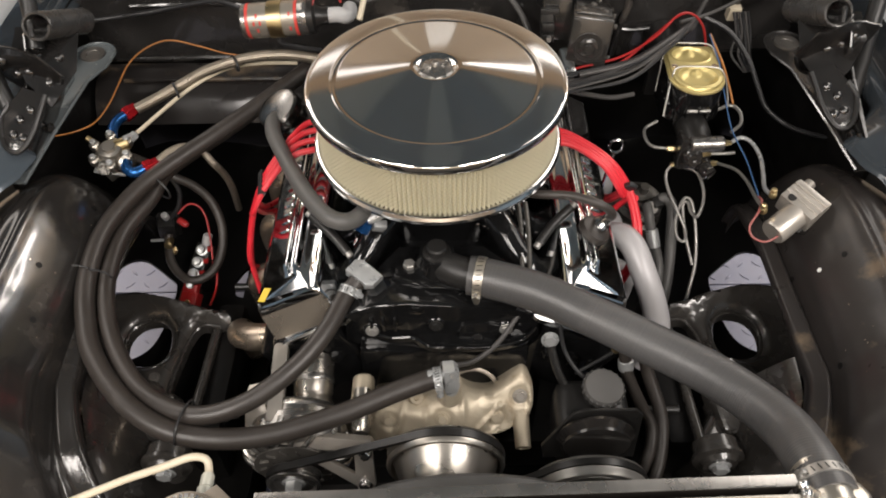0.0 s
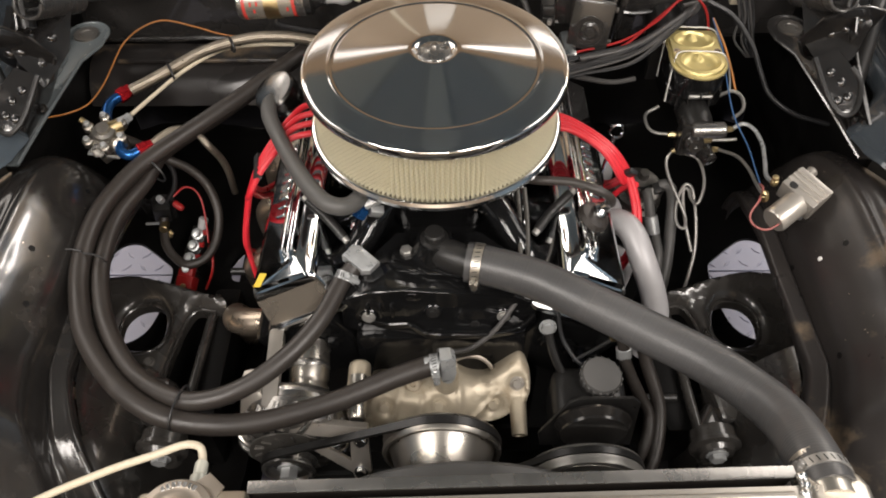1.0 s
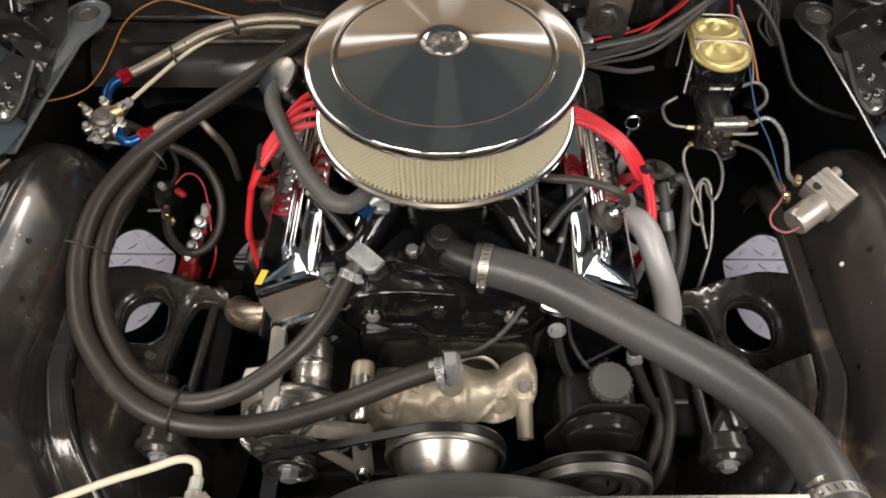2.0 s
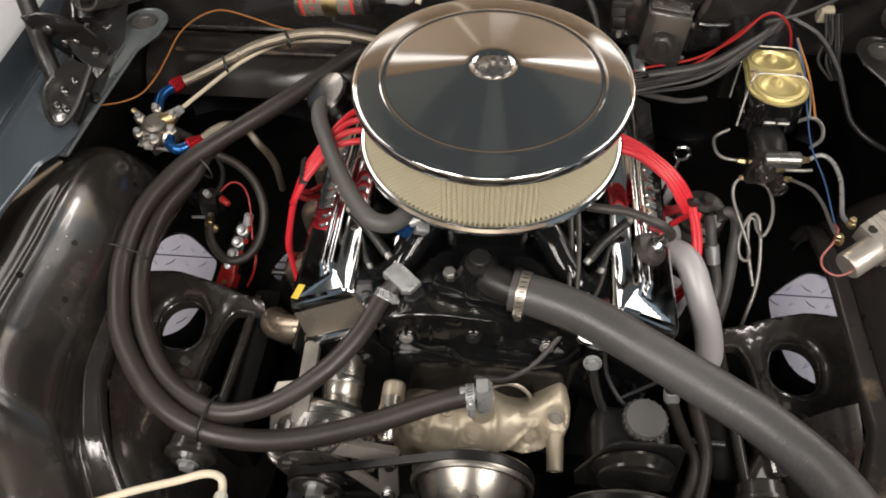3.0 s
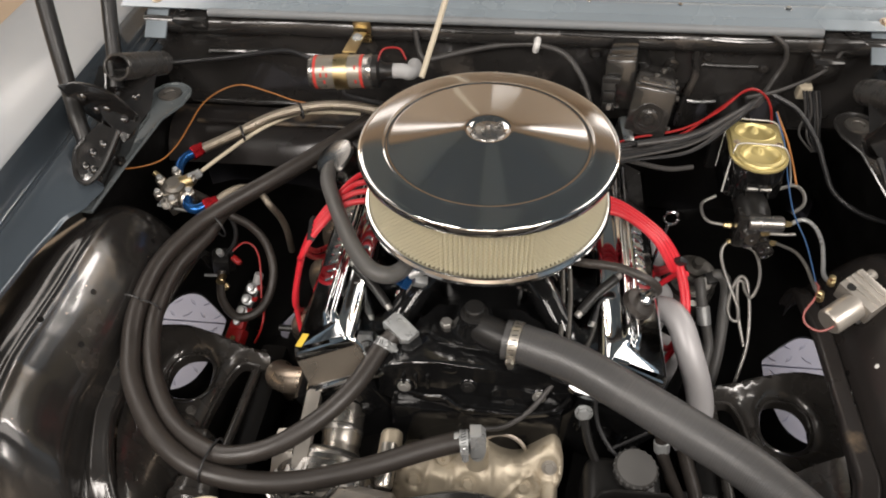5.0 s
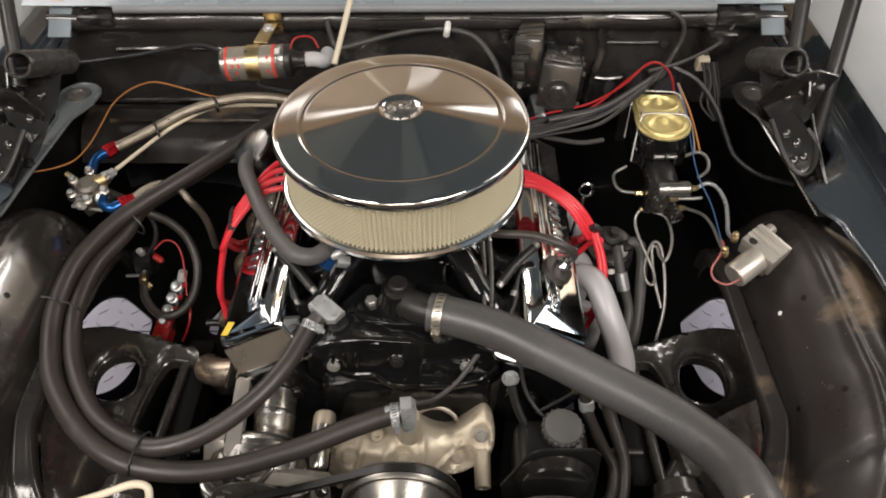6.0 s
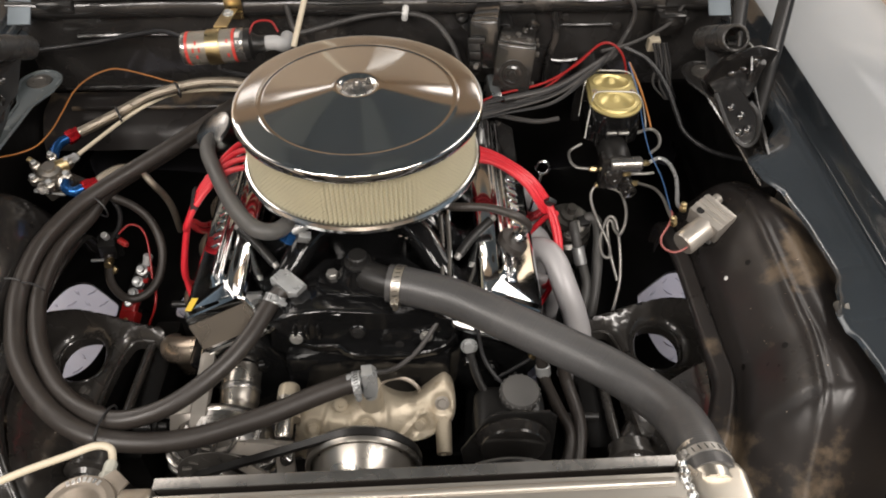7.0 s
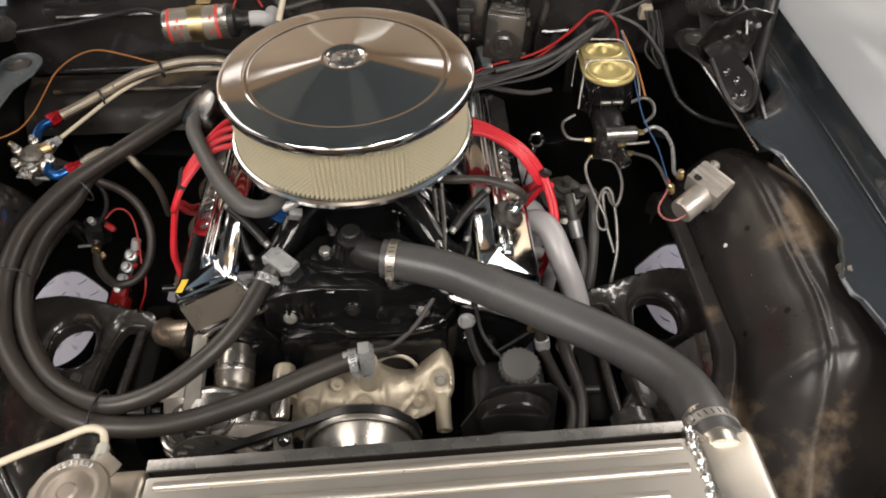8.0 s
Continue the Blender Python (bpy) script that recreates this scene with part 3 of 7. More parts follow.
def fw_lower(u, v):
    x = -0.70 + 1.40 * u
    k = v
    y = 0.402 + 0.03 * min(1, (1 - k) * 6) + 0.012 * math.sin(x * 9) * (1 - k)
    return Vector((x, y + 0.04 * (1 - k), 0.12 + 0.60 * k))


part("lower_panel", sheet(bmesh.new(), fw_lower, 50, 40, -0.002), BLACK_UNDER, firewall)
part("toe_ledge", sheet(bmesh.new(), lambda u, v: Vector((-0.655 + 0.46 * u, 0.400 - 0.105 * v, 0.712 - 0.016 * v - 0.05 * v ** 4 + 0.004 * noise.noise((u * 6, v * 3, 2)))), 40, 14, 0.002), BLACK_WORN, firewall)
part("pressed_rib", tube(bmesh.new(), [(-0.60, 0.352, 0.706), (-0.42, 0.350, 0.708), (-0.26, 0.352, 0.706)], 0.0045, 8), BLACK_WORN, firewall)
for x0, x1, z in ((-0.62, -0.28, 0.722), (-0.60, -0.20, 0.704), (-0.56, -0.31, 0.835)):
    part("seam_bead", tube(bmesh.new(), [(x0, 0.398, z), ((x0 + x1) / 2, 0.396, z + 0.004), (x1, 0.398, z - 0.002)], 0.0035, 8), GLOSS, firewall)
for z, w in ((0.882, 0.095), (0.846, 0.10)):
    part("pressed_rib", tube(bmesh.new(), [(0.40 - w / 2, 0.3995, z), (0.40, 0.3975, z), (0.40 + w / 2, 0.3995, z)], 0.0042, 10), WIPER, firewall)
part("pressed_rib", tube(bmesh.new(), [(0.332, 0.392, 0.722), (0.335, 0.390, 0.78), (0.345, 0.389, 0.83), (0.338, 0.388, 0.87), (0.340, 0.384, 0.897)], 0.0065, 10), GLOSS, firewall)
part("pressed_rib", tube(bmesh.new(), [(0.330, 0.394, 0.776), (0.36, 0.392, 0.773), (0.40, 0.394, 0.775)], 0.0040, 8), GLOSS, firewall)
for x0, x1, z in ((0.355, 0.46, 0.905), (-0.12, 0.02, 0.906), (0.10, 0.30, 0.907)):
    part("seam_bead", tube(bmesh.new(), [(x0, 0.379, z), ((x0 + x1) / 2, 0.377, z - 0.001), (x1, 0.379, z)], 0.0035, 8), GLOSS, firewall)
for x, z in ((0.335, 0.902), (0.475, 0.902), (0.098, 0.902)):
    part("spot_dent", lathe(bmesh.new(), [(0.016, 0), (0.013, 0.004), (0.008, 0.007), (0, 0.008)], to_z((x, 0.386, z), (0, -0.9, 0.4)), 20), GLOSS, firewall)
for x, z in ((-0.09, 0.885), (0.12, 0.89), (0.36, 0.865), (0.46, 0.845), (-0.45, 0.88), (0.33, 0.89)):
    bolt(firewall, (x, 0.394, z), (0, -1, 0), 0.006, 0.005, GLOSS)

cowl = thing("cowl", (0, 0.62, 0.9), "slate blue painted cowl panel with bright front edge strip", "cowl", kind="structure")


def cowl_top(u, v):
    x = -0.70 + 1.40 * u
    y = 0.375 + 0.42 * v
    z = 0.930 + 0.012 * min(1, v * 9) + 0.02 * v - 0.006 * math.exp(-((v - 0.07) / 0.012) ** 2) - 0.008 * math.exp(-((v - 0.16) / 0.02) ** 2) + 0.004 * math.exp(-((v - 0.24) / 0.016) ** 2) - 0.012 * (x / 0.7) ** 2 * 0.3
    return Vector((x, y + 0.012 * (x / 0.7) ** 2, z))


part("cowl_panel", sheet(bmesh.new(), cowl_top, 50, 60, -0.002), PAINT_COWL, cowl)
part("edge_strip", tube(bmesh.new(), [(-0.53, 0.376, 0.926), (0, 0.372, 0.928), (0.53, 0.376, 0.926)], 0.0075, 12), PAINT_PALE, cowl, "bright pale front edge strip")
for x in (-0.05, 0.145, 0.30, 0.48):
    bolt(cowl, (x, 0.425, 0.942), (0, 0, 1), 0.005, 0.004, CHROME_SOFT, "screw")
for s in (-1, 1):
    strap = sheet(bmesh.new(), lambda u, v: Vector((s * (0.612 + 0.040 * u + 0.004 * v), 0.415 - 0.060 * v ** 1.4, 0.930 - 0.012 * v - 0.060 * max(0.0, v - 0.35) ** 1.3)), 6, 16, 0.004)
    part("corner_strap", strap, PAINT_COWL, cowl, "pale painted corner strap")
    b = box(bmesh.new(), (0.070, 0.045, 0.024), pose(s * 0.570, 0.395, 0.906, 14, 0, s * 6), 0.008)
    part("corner_bracket", b, GLOSS, cowl, "black corner bracket")
    bolt(cowl, (s * 0.585, 0.392, 0.920), (0, -0.2, 1), 0.010, 0.006, BLACK_SATIN)
    bolt(cowl, (s * 0.635, 0.405, 0.934), (0, -0.2, 1), 0.008, 0.005, STEEL_WARM)

# frame rails and cross-member under the engine
for s, nm in ((-1, "frame_rail_left"), (1, "frame_rail_right")):
    bm = box(bmesh.new(), (0.075, 1.7, 0.12), pose(s * 0.335, -0.05, 0.40), 0.012)
    solo(nm, bm, BLACK_UNDER, "near-black steel frame rail", "frame rail", kind="structure")
for s in (-1, 1):
    for y0 in (-0.80, 0.42):
        slab("frame_stand", (s * 0.335 - 0.06, y0 - 0.06, -0.014), (s * 0.335 + 0.06, y0 + 0.06, 0.342), BLACK_UNDER, "black steel stand under the frame", "stand", 0.008)
bm = box(bmesh.new(), (0.60, 0.16, 0.10), pose(0, -0.16, 0.33), 0.02)
solo("crossmember", bm, BLACK_UNDER, "black front cross-member between the frame rails", "crossmember", kind="structure")

# floor tiles with raised treads, under the car
tile_bm = box(bmesh.new(), (0.396, 0.396, 0.012), pose(0, 0, -0.006), 0.001, 1)
for i in range(9):
    for j in range(9):
        a = 45 if (i + j) % 2 else -45
        m = pose(-0.176 + i * 0.044, -0.176 + j * 0.044, 0, 0, 0, a)
        lo = [tile_bm.verts.new(m @ Vector((x, y, -0.0002))) for x, y in ((-0.017, 0), (0, -0.0045), (0.017, 0), (0, 0.0045))]
        hi = [tile_bm.verts.new(m @ Vector((x * 0.6, y * 0.6, 0.0022))) for x, y in ((-0.017, 0), (0, -0.0045), (0.017, 0), (0, 0.0045))]
        tile_bm.faces.new(hi)
        for k in range(4):
            tile_bm.faces.new((lo[k], lo[(k + 1) % 4], hi[(k + 1) % 4], hi[k]))
tile_mesh = mesh_of("floor_tile", tile_bm, TILE, 20)
tiles = thing("tile_mat", (0, 0.2, -0.014), "lavender-grey plastic floor tiles with raised diamond tread", "floor tiles", kind="structure")
for i in range(7):
    for j in range(7):
        o = new("tile", tile_mesh)
        o.parent = tiles
        o.location = (-1.2 + 0.4 * i, -1.2 + 0.4 * j, 0.012)

# ---- engine ----
engine = thing("engine", (0.005, 0.0, 0.28), "gloss black enamelled V8 engine block with cylinder heads", "engine")
bm = box(bmesh.new(), (0.30, 0.52, 0.36), pose(0.005, 0.03, 0.47), 0.02)
part("block", bm, BLACK_ENGINE, engine)
for s in (-1, 1):
    bm = box(bmesh.new(), (0.13, 0.50, 0.13), pose(0.003 + s * 0.175, 0.01, 0.632, 0, s * 31, 0), 0.012)
    part("cylinder_head", bm, BLACK_ENGINE, engine)
    for k in range(3):
        bolt(engine, (0.003 + s * (0.15 + 0.035 * k), -0.242, 0.655 - 0.02 * k), (0, -1, 0), 0.009, 0.008, BLACK_ENGINE)
# timing cover on the front of the block
bm = bmesh.new()
lathe(bm, [(0, 0), (0.10, 0), (0.105, 0.006), (0.10, 0.020), (0.07, 0.030), (0, 0.032)], to_z((0.005, -0.228, 0.56), (0, -1, 0)), 36)
box(bm, (0.24, 0.03, 0.10), pose(0.005, -0.236, 0.625), 0.012)
part("timing_cover", bm, BLACK_ENGINE, engine)
part("oil_pan", box(bmesh.new(), (0.24, 0.48, 0.11), pose(0.005, 0.03, 0.285 + 0.05), 0.03), BLACK_ENGINE, engine)


def valve_cover(s):
    c = Vector((0.003 + s * 0.1785, 0.0, 0.7035))
    tilt = s * 28.7
    m = Matrix.Translation((c.x, 0.002, c.z)) @ pose(0, 0, 0, 0, tilt, 0)
    # local x across, towards the outside for the right bank; y along; z up out of the head
    t = thing("valve_cover", (c.x, 0, 0.68), "chrome-plated tall valve cover with raised lettering bars", "valve cover", "chrome valve covers")
    bm = bmesh.new()
    prism(bm, round_rect(0.134, 0.490, 0.012), 0.006, m @ pose(0, 0, -0.001), 0.0015)
    part("flange", bm, CHROME, t)
    levels = [(0.061, 0.2365, 0.005), (0.060, 0.2355, 0.008), (0.0525, 0.2215, 0.050), (0.0518, 0.2205, 0.0545), (0.0500, 0.2190, 0.0580), (0.0475, 0.2165, 0.0595)]
    bm = bmesh.new()
    loops = []
    for hw, hl, z in levels:
        loops.append([bm.verts.new(m @ Vector((x + s * 0.004 * z / 0.072, y, z))) for x, y in round_rect(2 * hw, 2 * hl, 0.006, 5)])
    n = len(loops[0])
    for a, b in zip(loops, loops[1:]):
        for k in range(n):
            bm.faces.new((a[k], a[(k + 1) % n], b[(k + 1) % n], b[k]))
    part("cover_shell", bm, CHROME, t)
    bm = bmesh.new()
    near = [bm.verts.new(m @ Vector((x + s * 0.004 * z / 0.072, y, z))) for x, y, z in ((-0.0555, -0.2368, 0.0095), (0.0555, -0.2368, 0.0095), (0.0500, -0.2232, 0.0485), (-0.0500, -0.2232, 0.0485))]
    bm.faces.new(near)
    bmesh.ops.solidify(bm, geom=bm.faces[:], thickness=0.002)
    part("end_face", bm, COVER_END, t, "chrome front end, its warm reflection put into the colour")

    def crown(u, v):
        # a: across, growing outwards
        a, y = -0.0485 + 0.097 * u, -0.217 + 0.434 * v
        e = min(0.0485 - abs(a), 0.217 - abs(y))
        rib = ease_step(y, -0.186, -0.170) * ease_step(-y, -0.205, -0.188)
        z = 0.0665 - 0.0085 * ease_step(-a, 0.020, 0.0485) - 0.003 * ease_step(a, 0.038, 0.048)
        z = min(z, 0.0632 + 0.18 * (y + 0.216) + 0.085 * max(-0.03, a + 0.004))
        z += rib * (0.0085 * ease_step(a, -0.0095, -0.0055) * ease_step(-a, -0.005, 0.0005) + 0.0065 * ease_step(a, -0.0245, -0.0195) * ease_step(-a, 0.0115, 0.0145))
        z -= 0.0035 * math.exp(-((a + 0.034) / 0.009) ** 2) * math.exp(-((y + 0.150) / 0.035) ** 2)
        z = 0.0560 + (z - 0.0560) * ease_step(e, -0.001, 0.003)
        return m @ Vector((s * (a + 0.0035), y, z))

    part("crown", sheet(bmesh.new(), crown, 110, 130), CHROME, t, "pressed top with a long double rib and a sloping front ledge", sharp=50)
    # the raised lettering as plain bars
    for k in range(9):
        bm = prism(bmesh.new(), round_rect(0.018, 0.0125, 0.003, 3), 0.004, m @ pose(s * 0.0205, -0.088 + 0.0175 * k, 0.0650), 0.001, 1)
        part("lettering_bar", bm, CHROME_SOFT, t)
    for k, y in enumerate((-0.15, 0.15)):
        for w in (0.060,):
            bolt(t, m @ Vector((s * w, y, 0.005)), m.to_3x3() @ Vector((0, 0, 1)), 0.006, 0.012, CHROME_SOFT)
    return t, m


cover_left, m_left = valve_cover(-1)
cover_right, m_right = valve_cover(1)
sticker = box(bmesh.new(), (0.012, 0.022, 0.0006), m_left @ pose(-0.036, -0.204, 0.0672, 0, 6, -20), 0.0002, 1)
part("sticker", sticker, YELLOW, cover_left, "small yellow sticker")

# intake manifold with runners
intake = thing("intake_manifold", (0.003, 0, 0.68), "gloss black aluminium intake manifold with separate runners", "intake manifold")
bm = bmesh.new()
box(bm, (0.25, 0.44, 0.05), pose(0.003, 0.02, 0.690), 0.012)
part("base", bm, BLACK_ENGINE, intake)
part("plenum", box(bmesh.new(), (0.13, 0.17, 0.10), pose(0.003, 0.005, 0.752), 0.018, 3), BLACK_ENGINE, intake)
for s in (-1, 1):
    for y0, y1 in ((-0.055, -0.15), (-0.03, -0.065), (0.03, 0.075), (0.06, 0.16)):
        pts = [(0.003 + s * 0.03, y0, 0.775), (0.003 + s * 0.075, y0 * 0.6 + y1 * 0.4, 0.778), (0.003 + s * 0.115, y1, 0.748), (0.003 + s * 0.145, y1 * 1.03, 0.706)]
        part("runner", tube(bmesh.new(), pts, 0.0205, 14), BLACK_ENGINE, intake)
# the front water crossover
bm = bmesh.new()
outline = [(-0.135, -0.055), (-0.115, -0.072), (-0.06, -0.066), (-0.02, -0.066), (0.03, -0.080), (0.115, -0.080), (0.135, -0.05), (0.13, -0.005), (0.10, 0.012), (0.045, 0.010), (0.015, 0.024), (-0.045, 0.024), (-0.095, 0.020), (-0.13, 0.004)]
prism(bm, outline, 0.052, Matrix.Translation((0.003, -0.186, 0.742)) @ pose(0, 0, 0, 90, 0, 0), 0.006, 3)
part("front_crossover", bm, BLACK_ENGINE, intake)
bm = bmesh.new()
prism(bm, [(-0.105, -0.01), (-0.1, -0.05), (-0.03, -0.06), (0.02, -0.045), (0.10, -0.045), (0.11, 0.0), (0.06, 0.05), (-0.06, 0.05)], 0.018, pose(0.003, -0.180, 0.744), 0.006, 3)
part("crossover_top", bm, BLACK_ENGINE, intake)
for x, z in ((-0.092, 0.712), (0.090, 0.712), (-0.005, 0.722), (0.052, 0.698)):
    bm = bmesh.new()
    cyl(bm, 0.013, 0.008, to_z((x, -0.234, z), (0, -1, 0.25)), 24, 0.003)
    part("boss", bm, BLACK_ENGINE, intake)
    bolt(intake, (x, -0.2418, z + 0.002), (0, -1, 0.25), 0.0068, 0.005, STEEL_DULL if abs(x) > 0.06 else BLACK_SATIN)
for pts, rr in (([(-0.100, -0.206, 0.744), (-0.060, -0.208, 0.745), (-0.012, -0.209, 0.746), (0.006, -0.224, 0.745), (0.040, -0.226, 0.745), (0.080, -0.224, 0.745), (0.100, -0.215, 0.744)], 0.0030),
                ([(-0.128, -0.215, 0.725), (-0.112, -0.224, 0.702), (-0.072, -0.242, 0.699), (-0.036, -0.243, 0.699), (-0.012, -0.258, 0.698), (0.030, -0.260, 0.697), (0.072, -0.259, 0.697), (0.112, -0.250, 0.700), (0.132, -0.240, 0.716)], 0.0032)):
    part("cast_edge", tube(bmesh.new(), pts, rr, 8), BLACK_ENGINE, intake)
bm = prism(bmesh.new(), [(-0.128, -0.01), (-0.115, -0.040), (-0.072, -0.052), (-0.036, -0.053), (-0.012, -0.068), (0.072, -0.069), (0.112, -0.060), (0.132, -0.045), (0.13, 0.02), (-0.13, 0.02)], 0.016, pose(0.0, -0.190, 0.682), 0.004, 2)
part("lower_flange", bm, BLACK_ENGINE, intake)
for x in (-0.092, -0.076, -0.060):
    part("cast_rib", box(bmesh.new(), (0.005, 0.010, 0.026), pose(x, -0.238, 0.724), 0.002), BLACK_ENGINE, intake)
part("cast_pad", prism(bmesh.new(), [(-0.028, -0.012), (0.030, -0.016), (0.034, 0.010), (0.004, 0.018), (-0.022, 0.012)], 0.006, to_z((0.052, -0.238, 0.708), (0, -1, 0.2)), 0.002), BLACK_ENGINE, intake)
for k in range(9):
    part("lettering_bar", box(bmesh.new(), (0.006, 0.003, 0.008), pose(0.055 + 0.0085 * k, -0.108 - 0.002 * k, 0.782 - 0.002 * k, 60, 0, -8), 0.001, 1), CHROME_SOFT, intake)
for x in (-0.118, 0.118):
    for y in (-0.13, 0.0, 0.13):
        bolt(intake, (0.003 + x, y, 0.716), (x * 3, 0, 1), 0.008, 0.007, BLACK_SATIN)

# thermostat housing
thermo = thing("thermostat_housing", (0.0, -0.18, 0.76), "black thermostat housing with plugged top and side neck", "thermostat housing")
bm = bmesh.new()
prism(bm, [(-0.062, -0.012), (-0.05, -0.022), (-0.015, -0.03), (0.03, -0.034), (0.06, -0.02), (0.064, 0.0), (0.05, 0.024), (0.0, 0.03), (-0.05, 0.012)], 0.010, pose(-0.002, -0.182, 0.761), 0.003)
part("flange", bm, BLACK_ENGINE, thermo)
bm = bmesh.new()
lathe(bm, [(0.033, 0), (0.032, 0.010), (0.027, 0.020), (0.024, 0.030), (0.023, 0.035), (0, 0.035)], pose(-0.002, -0.178, 0.768), 32)
part("dome", bm, BLACK_ENGINE, thermo)
bm = tube(bmesh.new(), [(0.0, -0.182, 0.783), (0.020, -0.196, 0.786), (0.046, -0.208, 0.786)], 0.0215, 24)
part("neck", bm, BLACK_SATIN, thermo)
bm = bmesh.new()
lathe(bm, [(0.019, 0), (0.019, 0.003), (0.0135, 0.004), (0.0135, 0.013), (0.012, 0.015), (0, 0.015)], pose(-0.002, -0.180, 0.802), 20)
part("plug", bm, BLACK_SATIN, thermo, "round black plug")
bolt(thermo, (-0.040, -0.180, 0.771), (0, 0, 1), 0.0085, 0.012, STEEL_DULL)
part("tongue", prism(bmesh.new(), [(-0.060, -0.012), (-0.028, -0.020), (-0.010, -0.034), (0.040, -0.040), (0.052, -0.030), (0.0, -0.018), (-0.030, 0.006), (-0.058, 0.006)], 0.006, pose(0.0, -0.182, 0.770), 0.002), BLACK_ENGINE, thermo)
bolt(thermo, (0.048, -0.172, 0.771), (0, 0, 1), 0.009, 0.008, BLACK_SATIN)

# carburettor between manifold and air cleaner
carb = thing("carburettor", (0.003, 0, 0.80), "dark four-barrel carburettor under the air cleaner", "carburettor")
part("base_plate", box(bmesh.new(), (0.14, 0.15, 0.012), pose(0.003, 0, 0.806), 0.003), BLACK_SATIN, carb)
part("body", box(bmesh.new(), (0.11, 0.13, 0.045), pose(0.003, 0, 0.832), 0.01), BLACK_SATIN, carb)
part("fuel_bowl", box(bmesh.new(), (0.09, 0.04, 0.035), pose(0.003, -0.082, 0.828), 0.008), BLACK_SATIN, carb)
part("choke_lever", tube(bmesh.new(), [(-0.07, -0.05, 0.83), (-0.09, -0.08, 0.815), (-0.10, -0.12, 0.80)], 0.003, 8), ZINC, carb)

# ---- air cleaner ----
cleaner = thing("air_cleaner", (0.0, 0.0, 0.842), "round chrome air cleaner with cream pleated paper element", "air cleaner")
bm = bmesh.new()
lathe(bm, [(0.05, 0.850), (0.12, 0.842), (0.150, 0.842), (0.158, 0.846), (0.170, 0.846), (0.1745, 0.850), (0.1755, 0.856), (0.173, 0.860), (0.1705, 0.861), (0.165, 0.857), (0.13, 0.856), (0.05, 0.858), (0.05, 0.850)], Matrix(), 128)
part("base_pan", bm, CHROME_SOFT, cleaner)
bm = bmesh.new()
prof = [(0.0, 0.9665), (0.006, 0.9664), (0.018, 0.9658), (0.0225, 0.9664), (0.0262, 0.9692), (0.0285, 0.9706), (0.0315, 0.9708), (0.036, 0.9702), (0.06, 0.96625), (0.09, 0.9613), (0.12, 0.9564), (0.1330, 0.9543), (0.1358, 0.95388), (0.1372, 0.95415), (0.1386, 0.95445), (0.1398, 0.95442), (0.1410, 0.95405), (0.1422, 0.95368), (0.1440, 0.95355),
        (0.1480, 0.95335), (0.158, 0.9527), (0.168, 0.9519), (0.1735, 0.9513), (0.1755, 0.9502), (0.1765, 0.9480), (0.1768, 0.9430), (0.1766, 0.9390), (0.1760, 0.9380), (0.1752, 0.9388), (0.1752, 0.944), (0.168, 0.9485), (0.14, 0.947), (0.0, 0.955)]
lathe(bm, prof, Matrix(), 160)
part("lid", bm, CHROME_LID, cleaner, "mirror-polished chrome lid with cone centre", sharp=60)
bm = bmesh.new()
lathe(bm, [(0.0215, 0.9655), (0.0205, 0.9690), (0.016, 0.9705), (0.010, 0.9708), (0.006, 0.972), (0.0055, 0.976), (0.004, 0.978), (0, 0.978)], Matrix(), 32)
for a in (20, 200):
    box(bm, (0.015, 0.0028, 0.008), pose(0, 0, 0.972, 0, 0, a) @ pose(0.011, 0, 0.001, 0, -18, 0), 0.001)
part("wing_nut", bm, ALT_CAST, cleaner)
PLEATS = 158
bm = bmesh.new()
rows = []
for z in (0.858, 0.8585, 0.905, 0.9475):
    rows.append([bm.verts.new(((0.1672 - 0.0062 * (k % 2) + 0.0004 * noise.noise((k * 0.37, 0, z * 20))) * math.cos(math.pi * k / PLEATS),
                               (0.1672 - 0.0062 * (k % 2) + 0.0004 * noise.noise((k * 0.37, 0, z * 20))) * math.sin(math.pi * k / PLEATS), z)) for k in range(2 * PLEATS)])
for a, b in zip(rows, rows[1:]):
    for k in range(2 * PLEATS):
        j = (k + 1) % (2 * PLEATS)
        bm.faces.new((a[k], a[j], b[j], b[k]))
part("paper_element", bm, PAPER, cleaner, "cream pleated paper filter element", sharp=20)
# the fine wire cage round the paper
bm = bmesh.new()
CAGE, LEVELS = 158, 26
nodes = [[bm.verts.new((0.1684 * math.cos(2 * math.pi * (k + 0.5 * (j % 2)) / CAGE), 0.1684 * math.sin(2 * math.pi * (k + 0.5 * (j % 2)) / CAGE), 0.8585 + 0.0886 * j / LEVELS)) for k in range(CAGE)] for j in range(LEVELS + 1)]
flat = []
for j in range(LEVELS):
    for k in range(CAGE):
        p = nodes[j][k].co
        for q in (nodes[j + 1][k].co, nodes[j + 1][(k - 1) % CAGE].co if j % 2 == 0 else nodes[j + 1][(k + 1) % CAGE].co):
            side = Vector((-p.y, p.x, 0)).normalized() * 0.00022
            flat.append((p - side, p + side, q + side, q - side))
bm.clear()
for corners in flat:
    bm.faces.new([bm.verts.new(c) for c in corners])
cage_mesh = bpy.data.meshes.new("wire_cage")
bmesh.ops.translate(bm, verts=bm.verts, vec=-origin_of(cleaner))
bm.to_mesh(cage_mesh)
bm.free()
cage_mesh.materials.append(CREAM_WIRE)
cage = new("wire_cage", cage_mesh)
cage.parent = cleaner
tagged(cage, "fine diamond wire mesh round the filter")


